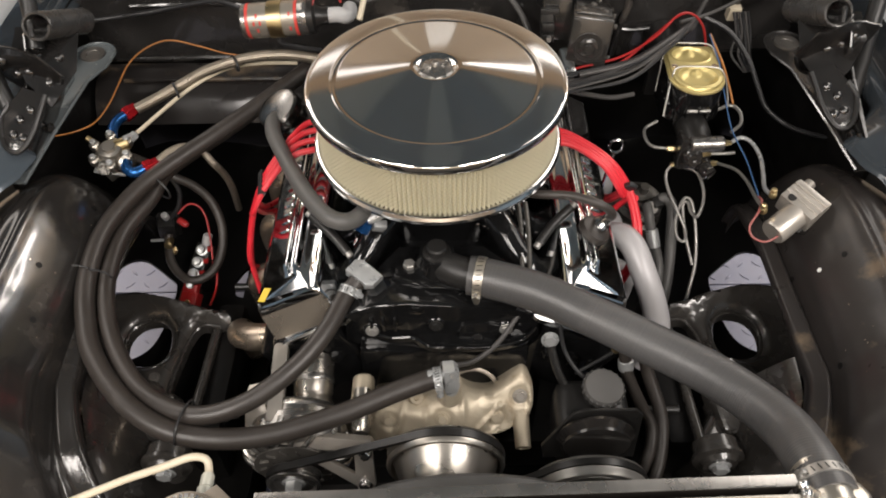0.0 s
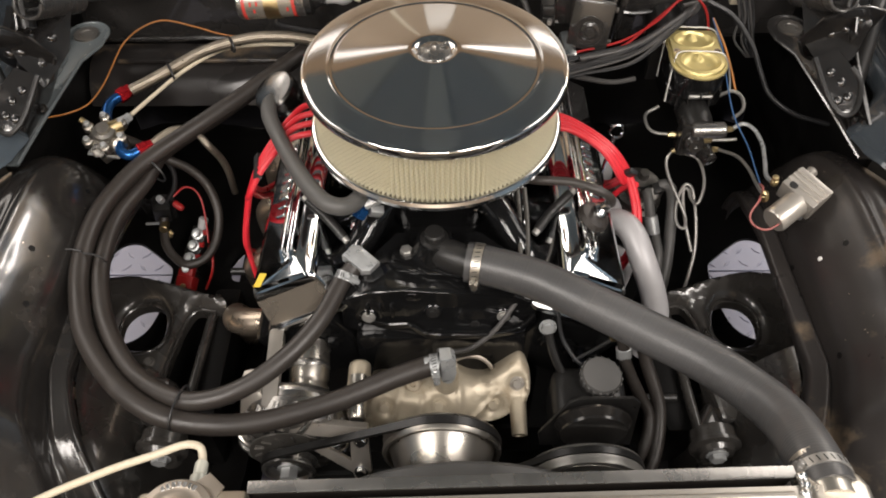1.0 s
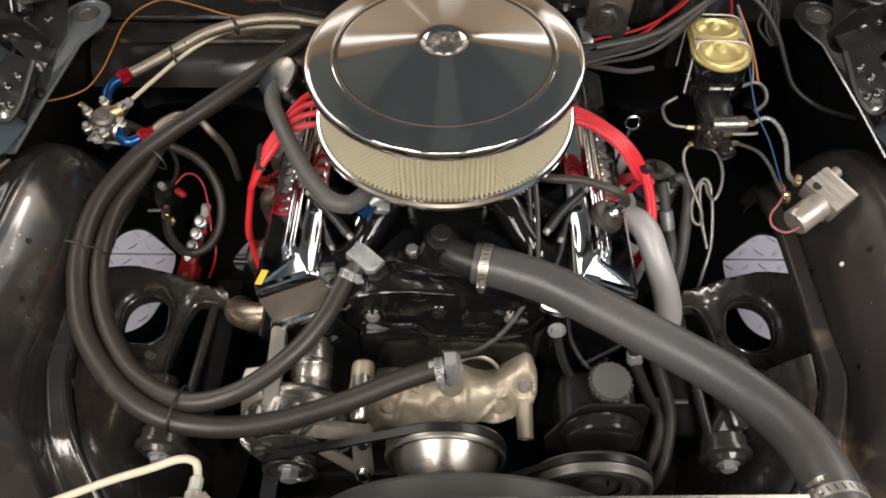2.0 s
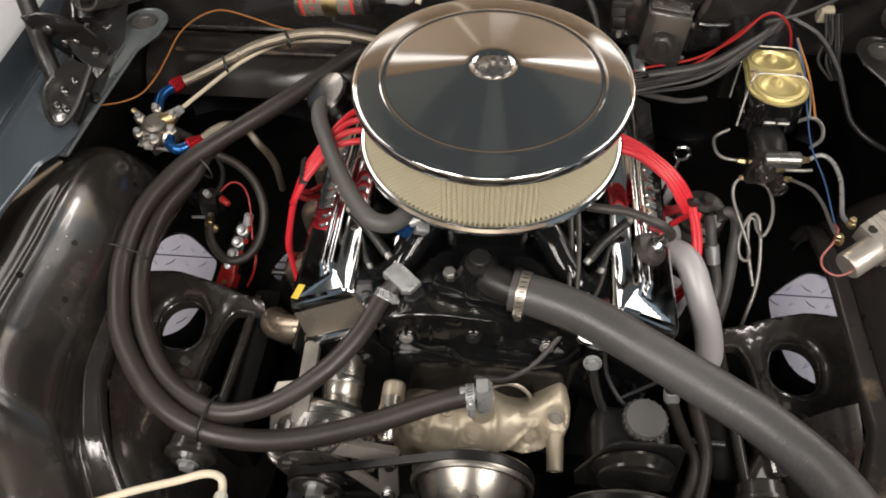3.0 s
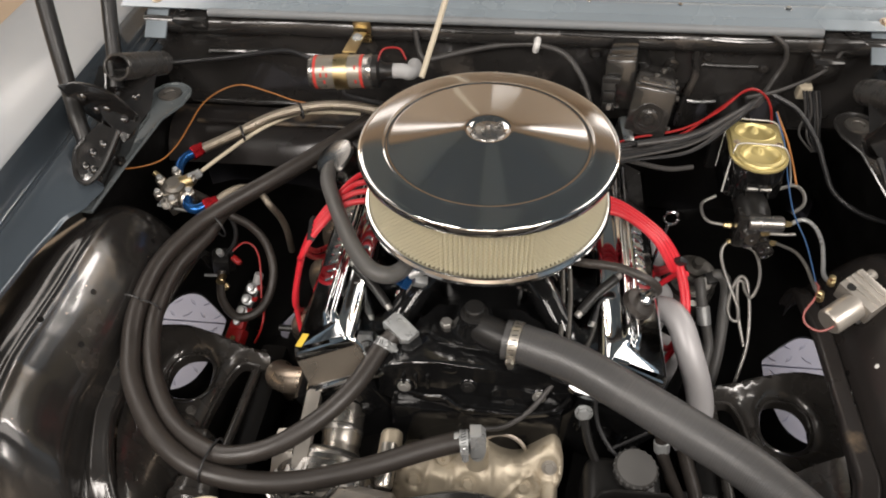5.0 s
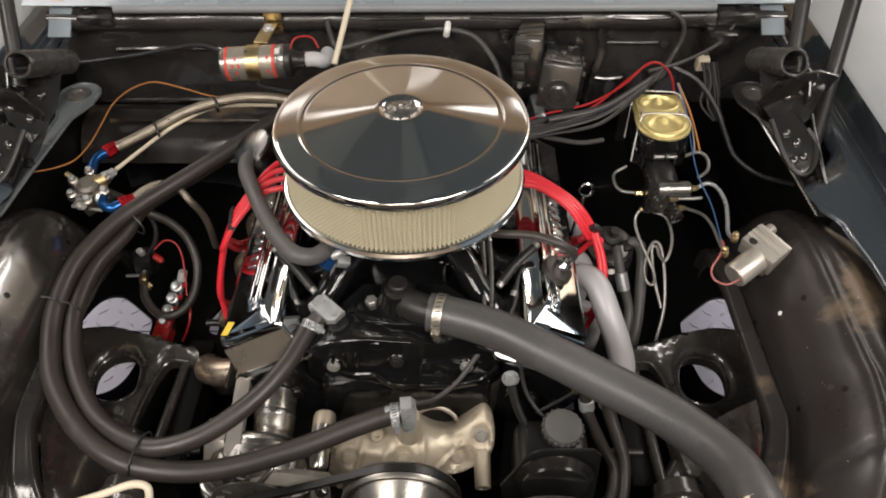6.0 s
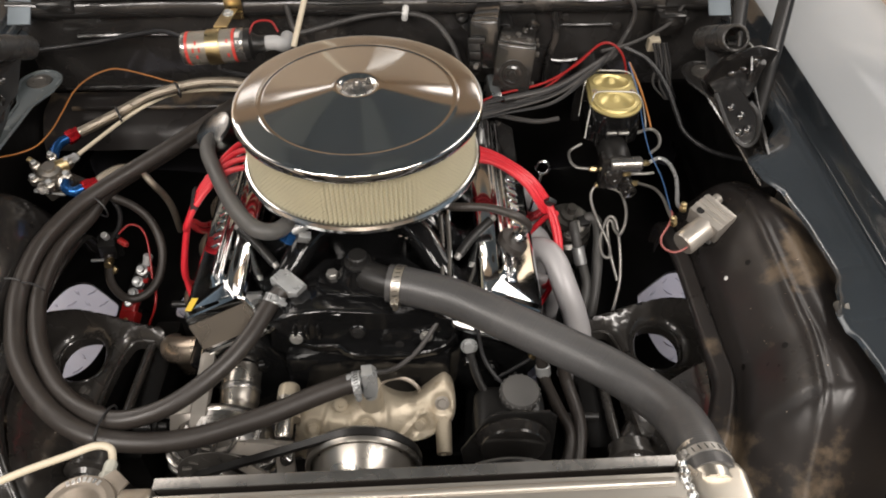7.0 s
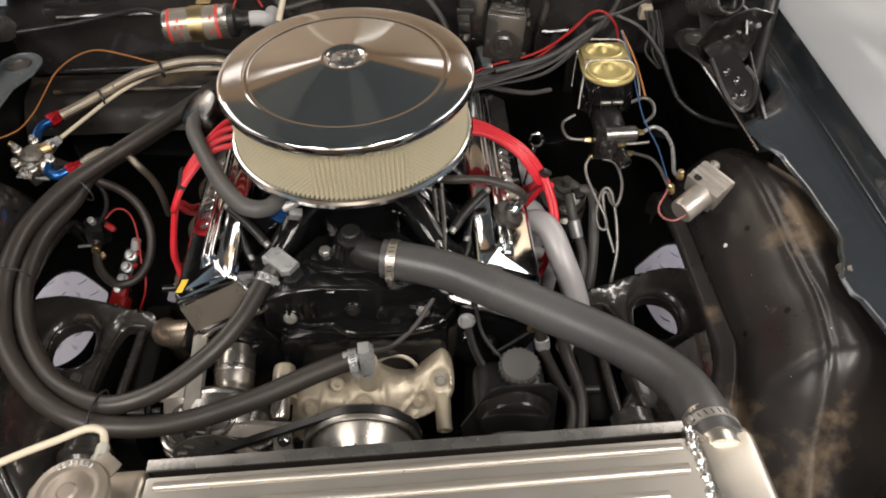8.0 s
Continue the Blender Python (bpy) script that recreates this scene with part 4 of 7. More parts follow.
# ---- under the fenders: aprons, trays and control arms ----
def apron(side, y0, y1, name):
    s = side

    def f(u, v):
        y = y0 + (y1 - y0) * v
        d = arch_drop(y) * 0.55
        x = 0.489 + (0.345 - 0.489) * u
        z = (0.64 - d * 0.8) + (0.44 - 0.64 + d * 0.8) * (u ** 1.5)
        return Vector((s * (x - 0.002 + 0.004 * math.sin(y * 22) - inset(y) * (1 - 0.5 * u)), y, z + 0.03 * (1 - u) * (1 - u)))

    return solo(name, sheet(bmesh.new(), f, 16, 24, -0.0015), BLACK_ARM, "scuffed black splash apron below the inner fender", "splash apron", kind="structure")


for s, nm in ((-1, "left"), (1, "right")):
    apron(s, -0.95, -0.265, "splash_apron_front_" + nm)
    slab("apron_side_" + nm, (min(s * 0.660, s * 0.668), 0.02, 0.46), (max(s * 0.660, s * 0.668), 0.44, 0.852), BLACK_UNDER, "added near-black panel for the shade under the hood gutter", "splash apron")
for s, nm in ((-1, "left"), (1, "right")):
    slab("apron_outer_" + nm, (min(s * 0.645, s * 0.97), -0.60, 0.530), (max(s * 0.645, s * 0.97), 0.60, 0.540), BLACK_UNDER, "added near-black panel that hides the floor under the fender", "splash apron")
slab("splash_tray", (-0.30, -0.9, 0.225), (0.30, 0.5, 0.235), BLACK_UNDER, "unseen near-black tray added to keep the depth under the engine dark", "splash tray")
slab("front_panel", (-0.72, -0.83, 0.22), (0.72, -0.80, 0.80), BLACK_UNDER, "unseen near-black panel added in front of the radiator", "front panel")


def control_arm(s):
    t = thing("control_arm", (s * 0.42, -0.17, 0.44), "gloss black stamped upper control arm with oval hole", "control arm", "upper control arms")
    outer = [(0.335, -0.142), (0.338, -0.124), (0.375, -0.113), (0.410, -0.101), (0.450, -0.086), (0.487, -0.074), (0.530, -0.072), (0.580, -0.085), (0.600, -0.13), (0.600, -0.20), (0.575, -0.25), (0.530, -0.275), (0.482, -0.292), (0.455, -0.31), (0.435, -0.335), (0.412, -0.372), (0.385, -0.385), (0.360, -0.380), (0.356, -0.345), (0.376, -0.31), (0.399, -0.28), (0.409, -0.25), (0.404, -0.19), (0.398, -0.155), (0.386, -0.134), (0.360, -0.137)]
    oval = []
    for k in range(24):
        a = 2 * math.pi * k / 24
        e = (abs(math.cos(a)) ** 2.4 + abs(math.sin(a)) ** 2.4) ** (-1 / 2.4)
        oval.append((0.462 + 0.040 * e * math.cos(a) + 0.006 * math.sin(a), -0.162 + 0.045 * e * math.sin(a)))

    def top(p, d):
        ridge = -0.083 - 0.24 * max(0.0, 0.48 - p.x)
        z = 0.580 - 0.12 * (p.x - 0.464) - 0.10 * max(0.0, 0.43 - p.x) + 0.026 * math.exp(-((p.y - ridge) / 0.020) ** 2)
        return z - 0.010 * math.exp(-d / 0.005) + 0.003 * math.exp(-((d - 0.012) / 0.007) ** 2)

    bm = bmesh.new()
    loops = holed_plate(bm, outer, [oval], top, 0.0065, 0.020)
    part("arm_plate", mirrored(bm, s), BLACK_ARM, t, sharp=60)
    # the rolled lip round the hole and the bead along the inner edge
    line = [Vector((s * x, y, top(Vector((x, y)), 0.0) + 0.001)) for x, y in loops[1] + loops[1][:2]]
    part("rolled_lip", tube(bmesh.new(), line, 0.0030, 8, ease=False, caps=False), BLACK_ARM, t)
    line = [Vector((s * x, y, top(Vector((x, y)), 0.0) + 0.001)) for x, y in ((0.350, -0.138), (0.372, -0.134), (0.386, -0.136), (0.397, -0.155), (0.403, -0.19), (0.408, -0.25), (0.398, -0.28))]
    part("rolled_lip", tube(bmesh.new(), line, 0.0028, 8), BLACK_ARM, t)
    part("perch_block", box(bmesh.new(), (0.052, 0.070, 0.034), pose(s * 0.412, -0.298, 0.584, 14, s * 10, s * 14), 0.008, 3), BLACK_ARM, t)
    # ball joint cap and grease nipple in front of the hole
    part("pressed_boss", lathe(bmesh.new(), [(0.030, -0.01), (0.029, 0.004), (0.022, 0.010), (0.010, 0.012), (0, 0.012)], pose(s * 0.440, -0.262, 0.580), 28), BLACK_ARM, t)
    bolt(t, (s * 0.432, -0.232, 0.586), (0, -0.2, 1), 0.0065, 0.006, STEEL_DARK)
    bolt(t, (s * 0.470, -0.262, 0.580), (0, -0.2, 1), 0.0065, 0.006, STEEL_DARK)
    part("cross_shaft", tube(bmesh.new(), [(s * 0.362, -0.37, 0.585), (s * 0.358, -0.10, 0.570)], 0.0075, 14), BLACK_ARM, t)
    m = to_z((s * 0.370, -0.357, 0.607), (0, -1, 0))
    bm = lathe(bmesh.new(), [(0.024, 0), (0.030, 0.004), (0.030, 0.020), (0.034, 0.022), (0.034, 0.027), (0.026, 0.030), (0.022, 0.036), (0, 0.036)], m, 32)
    part("bushing", bm, BLACK_ARM, t)
    bolt(t, (s * 0.370, -0.393, 0.607), (0, -1, 0), 0.011, 0.009, ZINC)
    # shaft mount standing on the frame rail
    bm = box(bmesh.new(), (0.045, 0.26, 0.14), pose(s * 0.345, -0.21, 0.500), 0.01)
    part("mount", bm, BLACK_UNDER, t)
    for y in (-0.29, -0.05):
        m = to_z((s * 0.345, y, 0.575), (-s, 0, 0))
        part("stud", cyl(bmesh.new(), 0.006, 0.05, m, 12), BLACK_SATIN, t)
        bolt(t, (s * 0.318, y, 0.575), (-s, 0, 0), 0.010, 0.009, BLACK_SATIN)
    return t


control_arm(-1)
control_arm(1)
# added near-black sheets that stand for shade, with large openings over the floor
SHIELD = [(0.30, 0.42), (0.30, 0.0), (0.30, -0.42), (0.45, -0.44), (0.66, -0.44), (0.664, 0.0), (0.66, 0.42)]
OPENING = [(0.628, -0.070), (0.626, 0.030), (0.612, 0.078), (0.592, 0.097), (0.566, 0.097), (0.538, 0.078), (0.514, 0.058), (0.497, 0.043), (0.490, 0.030), (0.488, -0.004), (0.492, -0.060), (0.506, -0.105), (0.540, -0.128), (0.595, -0.125)]
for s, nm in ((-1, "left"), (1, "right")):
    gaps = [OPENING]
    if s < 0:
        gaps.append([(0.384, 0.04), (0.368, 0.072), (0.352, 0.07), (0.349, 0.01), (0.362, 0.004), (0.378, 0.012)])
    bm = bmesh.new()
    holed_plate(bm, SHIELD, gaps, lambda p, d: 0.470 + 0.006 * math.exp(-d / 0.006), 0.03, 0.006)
    solo("splash_shield_" + nm, mirrored(bm, s), BLACK_UNDER, "added near-black sheet for shade, with a large rounded opening", "splash shield", kind="structure")


# ---- radiator ----
radiator = thing("radiator", (0.07, -0.60, 0.30), "polished aluminium radiator with welded top tank", "radiator")
radiator.rotation_euler.z = radians(1.4)
bm = bmesh.new()
sec = [(-0.550, 0.866), (-0.552, 0.874), (-0.556, 0.8835), (-0.575, 0.886), (-0.615, 0.888), (-0.655, 0.886), (-0.672, 0.880), (-0.678, 0.868), (-0.678, 0.80), (-0.545, 0.80)]
prism(bm, sec, 0.50, Matrix(((0, 0, 1, -0.165), (1, 0, 0, 0), (0, 1, 0, 0), (0, 0, 0, 1))), 0.003)
part("top_tank", bm, ALU_POLISHED, radiator)
for y, x1, rr in ((-0.566, 0.325, 0.0045), (-0.588, 0.325, 0.006), (-0.611, 0.30, 0.005), (-0.634, 0.27, 0.006), (-0.656, 0.325, 0.005)):
    part("tank_bead", tube(bmesh.new(), [(-0.155, y, 0.8848), (x1, y, 0.8848)], rr, 12), ALU_POLISHED, radiator)
bm = bmesh.new()
prism(bm, [(-0.541, 0.80), (-0.541, 0.872), (-0.556, 0.882), (-0.66, 0.882), (-0.684, 0.868), (-0.684, 0.80)], 0.062, Matrix(((0, 0, 1, 0.338), (1, 0, 0, 0), (0, 1, 0, 0), (0, 0, 0, 1))), 0.010, 4)
part("end_tank", bm, BRUSHED, radiator, "satin aluminium end cap")
bm = bmesh.new()
prism(bm, [(-0.541, 0.80), (-0.541, 0.872), (-0.556, 0.882), (-0.66, 0.882), (-0.684, 0.868), (-0.684, 0.80)], 0.105, Matrix(((0, 0, 1, -0.272), (1, 0, 0, 0), (0, 1, 0, 0), (0, 0, 0, 1))), 0.010, 4)
part("end_tank", bm, BRUSHED, radiator, "satin aluminium end cap")
bm = tube(bmesh.new(), [(0.337 + 0.0015 * math.sin(k * 2.1), -0.545 - k * 0.0085, 0.8835 + 0.0012 * math.sin(k * 3.3)) for k in range(17)], 0.0052, 10, 8, lambda s: 1 + 0.16 * math.sin(s * 2 * math.pi / 0.0085))
part("weld_bead", bm, ALU, radiator, "rough weld bead across the tank")
bm = box(bmesh.new(), (0.66, 0.058, 0.52), pose(0.065, -0.61, 0.555), 0.004)
part("core", bm, CAST_DULL, radiator, "bare aluminium finned core")
bm = box(bmesh.new(), (0.505, 0.004, 0.045), pose(0.084, -0.5405, 0.852), 0.0015)
part("shroud_lip", bm, RUBBER, radiator, "black rubber lip along the tank")
bm = box(bmesh.new(), (0.505, 0.012, 0.003), pose(0.084, -0.5405, 0.8775), 0.0012)
part("shroud_flange", bm, ALT_CAST, radiator, "thin aluminium shroud flange")
# filler neck and cap
bm = bmesh.new()
lathe(bm, [(0.026, 0.86), (0.026, 0.889), (0.030, 0.891), (0.030, 0.8935), (0.0, 0.8935)], pose(-0.222, -0.568, 0), 32)
part("filler_neck", bm, ALU, radiator)
bm = bmesh.new()
lathe(bm, [(0.031, 0.8936), (0.0335, 0.895), (0.0345, 0.900), (0.033, 0.9035), (0.027, 0.905), (0.024, 0.9035), (0.020, 0.9035), (0.017, 0.9055), (0.009, 0.906), (0.007, 0.908), (0, 0.908)], pose(-0.222, -0.575, 0), 48)
cap = part("radiator_cap", bm, CAP_STEEL, radiator, "stamped steel radiator cap with two ears")
for a in (-42, 138):
    part("ear", prism(bmesh.new(), [(-0.014, 0.028), (0.014, 0.028), (0.010, 0.046), (-0.010, 0.046)], 0.003, pose(-0.222, -0.575, 0.896, 0, 0, a), 0.001), CAP_STEEL, cap)
for k in range(7):
    a = radians(60 + 10 * k)
    part("stamped_mark", box(bmesh.new(), (0.003, 0.005, 0.001), pose(-0.222 + 0.028 * math.cos(a), -0.575 + 0.028 * math.sin(a), 0.9051, 0, 0, 60 + 10 * k + 90), 0.0003, 1), ALU, cap)
# overflow line
over = thing("overflow_line", (-0.22, -0.53, 0.885), "ivory nylon overflow line with crimped end fitting", "hose")
part("tube", tube(bmesh.new(), [(-0.47, -0.60, 0.80), (-0.40, -0.552, 0.836), (-0.319, -0.526, 0.862), (-0.262, -0.513, 0.877), (-0.236, -0.506, 0.882), (-0.222, -0.507, 0.880), (-0.218, -0.515, 0.876), (-0.217, -0.528, 0.874)], 0.0038, 14), IVORY, over)
bm = bmesh.new()
lathe(bm, [(0.0052, 0), (0.0062, 0.002), (0.0062, 0.013), (0.0078, 0.015), (0.0078, 0.026), (0.005, 0.028), (0, 0.028)], to_z((-0.2175, -0.520, 0.875), (0.02, -1, 0.06)), 14)
part("end_fitting", bm, PALE_FITTING, over)
# electric fan ring behind the radiator
fan = thing("radiator_fan", (0.035, -0.49, 0.34), "dark plastic fan ring behind the radiator", "fan")
bm = bmesh.new()
lathe(bm, [(0.155, 0.0), (0.200, 0.0), (0.206, 0.006), (0.206, 0.040), (0.196, 0.046), (0.150, 0.046), (0.145, 0.02), (0.155, 0.0)], to_z((0.035, -0.458, 0.536), (0, -1, 0)), 96)
part("fan_ring", bm, RUBBER_SOFT, fan)
bm = lathe(bmesh.new(), [(0.0, 0.0), (0.05, 0.0), (0.055, 0.01), (0.055, 0.04), (0, 0.045)], to_z((0.035, -0.458, 0.536), (0, -1, 0)), 40)
part("motor_hub", bm, BLACK_SATIN, fan)
for k in range(7):
    a = 2 * math.pi * k / 7
    bm = box(bmesh.new(), (0.11, 0.004, 0.05), Matrix.Translation((0.035 + 0.10 * math.cos(a), -0.482, 0.536 + 0.10 * math.sin(a))) @ pose(0, 0, 0, 0, -math.degrees(a), 0) @ pose(0, 0, 0, 25, 0, 0), 0.0015)
    part("blade", bm, BLACK_SATIN, fan)

# ---- water pump, pulleys, belts ----
pump = thing("water_pump", (0.005, -0.29, 0.58), "sand-coloured cast aluminium water pump", "water pump")
PUMP_EDGE = [(-0.110, -0.070), (-0.100, -0.020), (-0.097, 0.004), (-0.088, 0.012), (-0.050, 0.017), (-0.020, 0.020), (-0.008, 0.032), (0.014, 0.036), (0.030, 0.026), (0.047, 0.017), (0.070, 0.015), (0.086, 0.026), (0.104, 0.042), (0.115, 0.048), (0.124, 0.038), (0.130, 0.017), (0.127, -0.018), (0.100, -0.041), (0.072, -0.051), (0.044, -0.050), (0.020, -0.064), (-0.04, -0.074)]
PUMP_BOLTS = [(0.111, 0.007), (0.077, -0.023), (0.002, -0.019), (-0.074, -0.023)]


def pump_face(p, d):
    """How far the casting stands out from its flange plane."""
    h = -0.016 + 0.016 * (1 - math.exp(-d / 0.006))
    h += 0.018 * math.exp(-((p.x - 0.010) / 0.040) ** 2 - ((p.y + 0.015) / 0.034) ** 2)
    h += 0.010 * math.exp(-((p.y + 0.012 + 0.10 * abs(p.x + 0.05)) / 0.014) ** 2) * ease_step(-p.x, 0.0, 0.04)
    h += 0.007 * math.exp(-((d - 0.005) / 0.0035) ** 2) * ease_step(p.x, 0.045, 0.07) * ease_step(-p.y, -0.030, 0.0)
    for x0, y0, x1, y1, w, k in ((0.044, -0.046, 0.084, -0.004, 0.0035, 0.006), (-0.062, -0.040, -0.052, 0.004, 0.004, 0.006), (0.034, -0.052, 0.030, 0.010, 0.004, 0.004), (-0.026, -0.050, -0.020, -0.010, 0.004, 0.005)):
        a, b = Vector((x0, y0)), Vector((x1, y1))
        f = min(1.0, max(0.0, (p - a).dot(b - a) / (b - a).length_squared))
        h += k * math.exp(-((p - a - (b - a) * f).length / w) ** 2)
    for x, y in PUMP_BOLTS:
        r = math.hypot(p.x - x, p.y - y)
        h = h - 0.007 * math.exp(-(r / 0.0135) ** 4) + 0.004 * math.exp(-(r / 0.0085) ** 6)
    return h + 0.0006 * noise.noise((p.x * 120, p.y * 120, 2.0))


PUMP_PLANE = Matrix(((1, 0, 0, 0), (0, 0.6614, -0.75, -0.30), (0, 0.75, 0.6614, 0.62), (0, 0, 0, 1)))
bm = bmesh.new()
holed_plate(bm, PUMP_EDGE, [], pump_face, 0.0032, 0.045)
bmesh.ops.transform(bm, matrix=PUMP_PLANE, verts=bm.verts)
part("casting", bm, CAST, pump, sharp=60)
part("outlet_neck", lathe(bmesh.new(), [(0, -0.02), (0.0165, -0.02), (0.0165, 0.020), (0.0155, 0.030), (0.015, 0.033), (0, 0.033)], to_z((0.012, -0.306, 0.664), (0, -0.08, 1)), 28), CAST, pump)
part("drain_boss", lathe(bmesh.new(), [(0.011, -0.004), (0.011, 0.006), (0.008, 0.009), (0.004, 0.009), (0.003, 0.005), (0, 0.005)], PUMP_PLANE @ pose(-0.034, 0.011, 0.004), 8), CAST, pump)
part("leg_post", lathe(bmesh.new(), [(0.0125, 0.030), (0.0125, 0.085), (0.010, 0.090), (0, 0.090)], to_z((-0.108, -0.266, 0.656), (0.0, -1, -0.22)), 24), POLISHED, pump)
part("post_boss", lathe(bmesh.new(), [(0, -0.002), (0.010, -0.001), (0.0140, 0.002), (0.0155, 0.007), (0.0160, 0.030), (0.020, 0.052), (0, 0.052)], to_z((-0.108, -0.270, 0.644), (0.0, -1, -0.22)), 24), CAST, pump)
part("leg_post", lathe(bmesh.new(), [(0.012, 0), (0.011, 0.055), (0.006, 0.056), (0.006, 0.045), (0, 0.045)], to_z((0.112, -0.300, 0.600), (0.02, -1, -0.25)), 20), CAST, pump)
part("gasket_ring", lathe(bmesh.new(), [(0.035, 0), (0.040, 0), (0.041, 0.002), (0.041, 0.005), (0.039, 0.006), (0.036, 0.006), (0.035, 0.005), (0.035, 0)], to_z((0.044, -0.272, 0.598), (0.10, -1, 0.75)), 56), CAP_STEEL, pump, "tarnished brown ring behind the casting")
for x, y in PUMP_BOLTS:
    bolt(pump, PUMP_PLANE @ Vector((x, y, pump_face(Vector((x, y)), 0.03) - 0.001)), (0, -0.75, 0.66), 0.0078, 0.006, CAST_DULL if x > 0.1 else CAST)


def pulley(name, at, r, depth, label, face, material, front):
    t = thing(name, (at[0], at[1], at[2] - r), label, "pulley", "drive pulleys")
    d = depth
    m = to_z(at, (0, -1, 0))
    prof = [(r * 0.5, 0), (r * 0.80, 0), (r * 0.985, 0.003), (r, 0.005), (r * 0.90, 0.010), (r * 0.90, 0.013), (r, 0.018), (r, 0.021), (r * 0.985, 0.024), (r * 0.985, d - 0.001), (r * 0.975, d), (r * 0.925, d), (r * 0.915, d - 0.002), (r * 0.90, d - 0.006), (r * 0.5, d - 0.008)]
    part("rim", lathe(bmesh.new(), prof, m, 80), material, t)
    part("face", lathe(bmesh.new(), [(r * 0.899, d - 0.008)] + [(r * k, d + h) for k, h in face], m, 80), front, t)
    part("hub", lathe(bmesh.new(), [(0.020, 0), (0.020, d + face[-1][1] + 0.004), (0.017, d + face[-1][1] + 0.006), (0, d + face[-1][1] + 0.006)], m, 32), material, t)
    return t


pulley("water_pump_pulley", (0.006, -0.388, 0.651), 0.0755, 0.0245, "polished chrome water pump pulley with bright dished face", [(0.885, -0.004), (0.86, 0.0), (0.66, 0.040), (0.62, 0.043), (0.27, 0.043)], POLISHED, POLISHED)
pulley("power_steering_pulley", (0.200, -0.388, 0.562), 0.080, 0.030, "grey steel power steering pulley with stepped rings", [(0.86, -0.012), (0.80, -0.012), (0.76, -0.004), (0.66, -0.004), (0.62, -0.012), (0.3, -0.012)], STEEL_DULL, STEEL_DULL)
pulley("crank_pulley", (0.008, -0.388, 0.405), 0.070, 0.030, "grey steel crankshaft pulley", [(0.86, -0.010), (0.3, -0.010)], STEEL_DULL, STEEL_DULL)

# alternator
AX, AZ = -0.197, 0.598
alt = thing("alternator", (AX, -0.36, AZ - 0.074), "chromed alternator with finned fan and black pulley", "alternator")
m = to_z((AX, -0.272, AZ), (0, -1, 0))
part("case", lathe(bmesh.new(), [(0, 0.036), (0.05, 0.036), (0.066, 0.040), (0.071, 0.046), (0.072, 0.050), (0.0695, 0.053), (0.0695, 0.061), (0.0725, 0.064), (0.0725, 0.080), (0.070, 0.092), (0.062, 0.100), (0.048, 0.104), (0, 0.104)], m, 64), ALT_CAST, alt)
for k in range(18):
    a = 2 * math.pi * k / 18
    bm = bmesh.new()
    tube(bm, [Vector((AX + r * math.cos(a + b), -0.272 - h, AZ + r * math.sin(a + b))) for r, h, b in ((0.0735, 0.074, 0), (0.072, 0.092, 0.04), (0.063, 0.102, 0.10), (0.046, 0.107, 0.22))], 0.0038, 8, 4)
    part("vent_rib", bm, ALT_CAST, alt)
part("fan", lathe(bmesh.new(), [(0.012, 0.106), (0.050, 0.106), (0.056, 0.109), (0.056, 0.111), (0.048, 0.112), (0.012, 0.112)], m, 56), STEEL_DARK, alt)
for k in range(14):
    a = 360 / 14 * k
    part("fan_blade", box(bmesh.new(), (0.013, 0.0012, 0.004), m @ pose(0, 0, 0.1125, 0, 0, a) @ pose(0.044, 0, 0, 0, 0, 30), 0.0004, 1), STEEL_DARK, alt)
part("pulley_wheel", lathe(bmesh.new(), [(0.012, 0.119), (0.034, 0.119), (0.036, 0.121), (0.030, 0.127), (0.030, 0.129), (0.036, 0.135), (0.036, 0.137), (0.031, 0.138), (0.028, 0.134), (0.012, 0.134)], m, 56), ALT_CAST, alt)
bolt(alt, (AX, -0.405, AZ), (0, -1, 0), 0.012, 0.016, ZINC, "shaft_nut")

bracket = thing("alternator_bracket", (-0.15, -0.33, 0.60), "machined aluminium alternator bracket with braced arm", "bracket")
m = Matrix.Translation((-0.155, -0.362, 0.640)) @ pose(0, 0, 0, 58, 6, -3)
bm = prism(bmesh.new(), [(-0.072, -0.004), (-0.03, -0.008), (0.03, -0.008), (0.062, -0.004), (0.066, 0.004), (0.062, 0.010), (-0.072, 0.010)], 0.016, m, 0.002)
part("arm", bm, CAST_DULL, bracket)
bm = prism(bmesh.new(), [(-0.052, -0.006), (-0.030, -0.006), (0.058, -0.052), (0.050, -0.064), (-0.036, -0.018)], 0.008, m @ pose(0, 0, 0.002), 0.002)
part("strut", bm, CAST_DULL, bracket)
bm = prism(bmesh.new(), [(0.040, -0.006), (0.064, -0.004), (0.074, -0.058), (0.066, -0.076), (0.052, -0.072), (0.046, -0.050)], 0.009, m @ pose(0, 0, 0.0015), 0.002)
part("foot", bm, CAST_DULL, bracket)
for x, y in ((0.056, -0.012), (0.060, -0.060)):
    bolt(bracket, m @ Vector((x, y, 0.010)), m.to_3x3() @ Vector((0, 0, 1)), 0.007, 0.010, CHROME_SOFT)
bm = prism(bmesh.new(), round_rect(0.019, 0.112, 0.004), 0.020, Matrix.Translation((-0.2225, -0.292, 0.656)) @ pose(0, 0, 0, 10, 4, 1), 0.003)
part("upright", bm, CAST_DULL, bracket)
bm = prism(bmesh.new(), [(-0.022, -0.016), (0.014, -0.020), (0.016, 0.020), (-0.012, 0.018)], 0.008, Matrix.Translation((-0.249, -0.308, 0.652)) @ pose(0, 0, 0, 12, -10, 0), 0.002)
part("side_plate", bm, CAST_DULL, bracket)
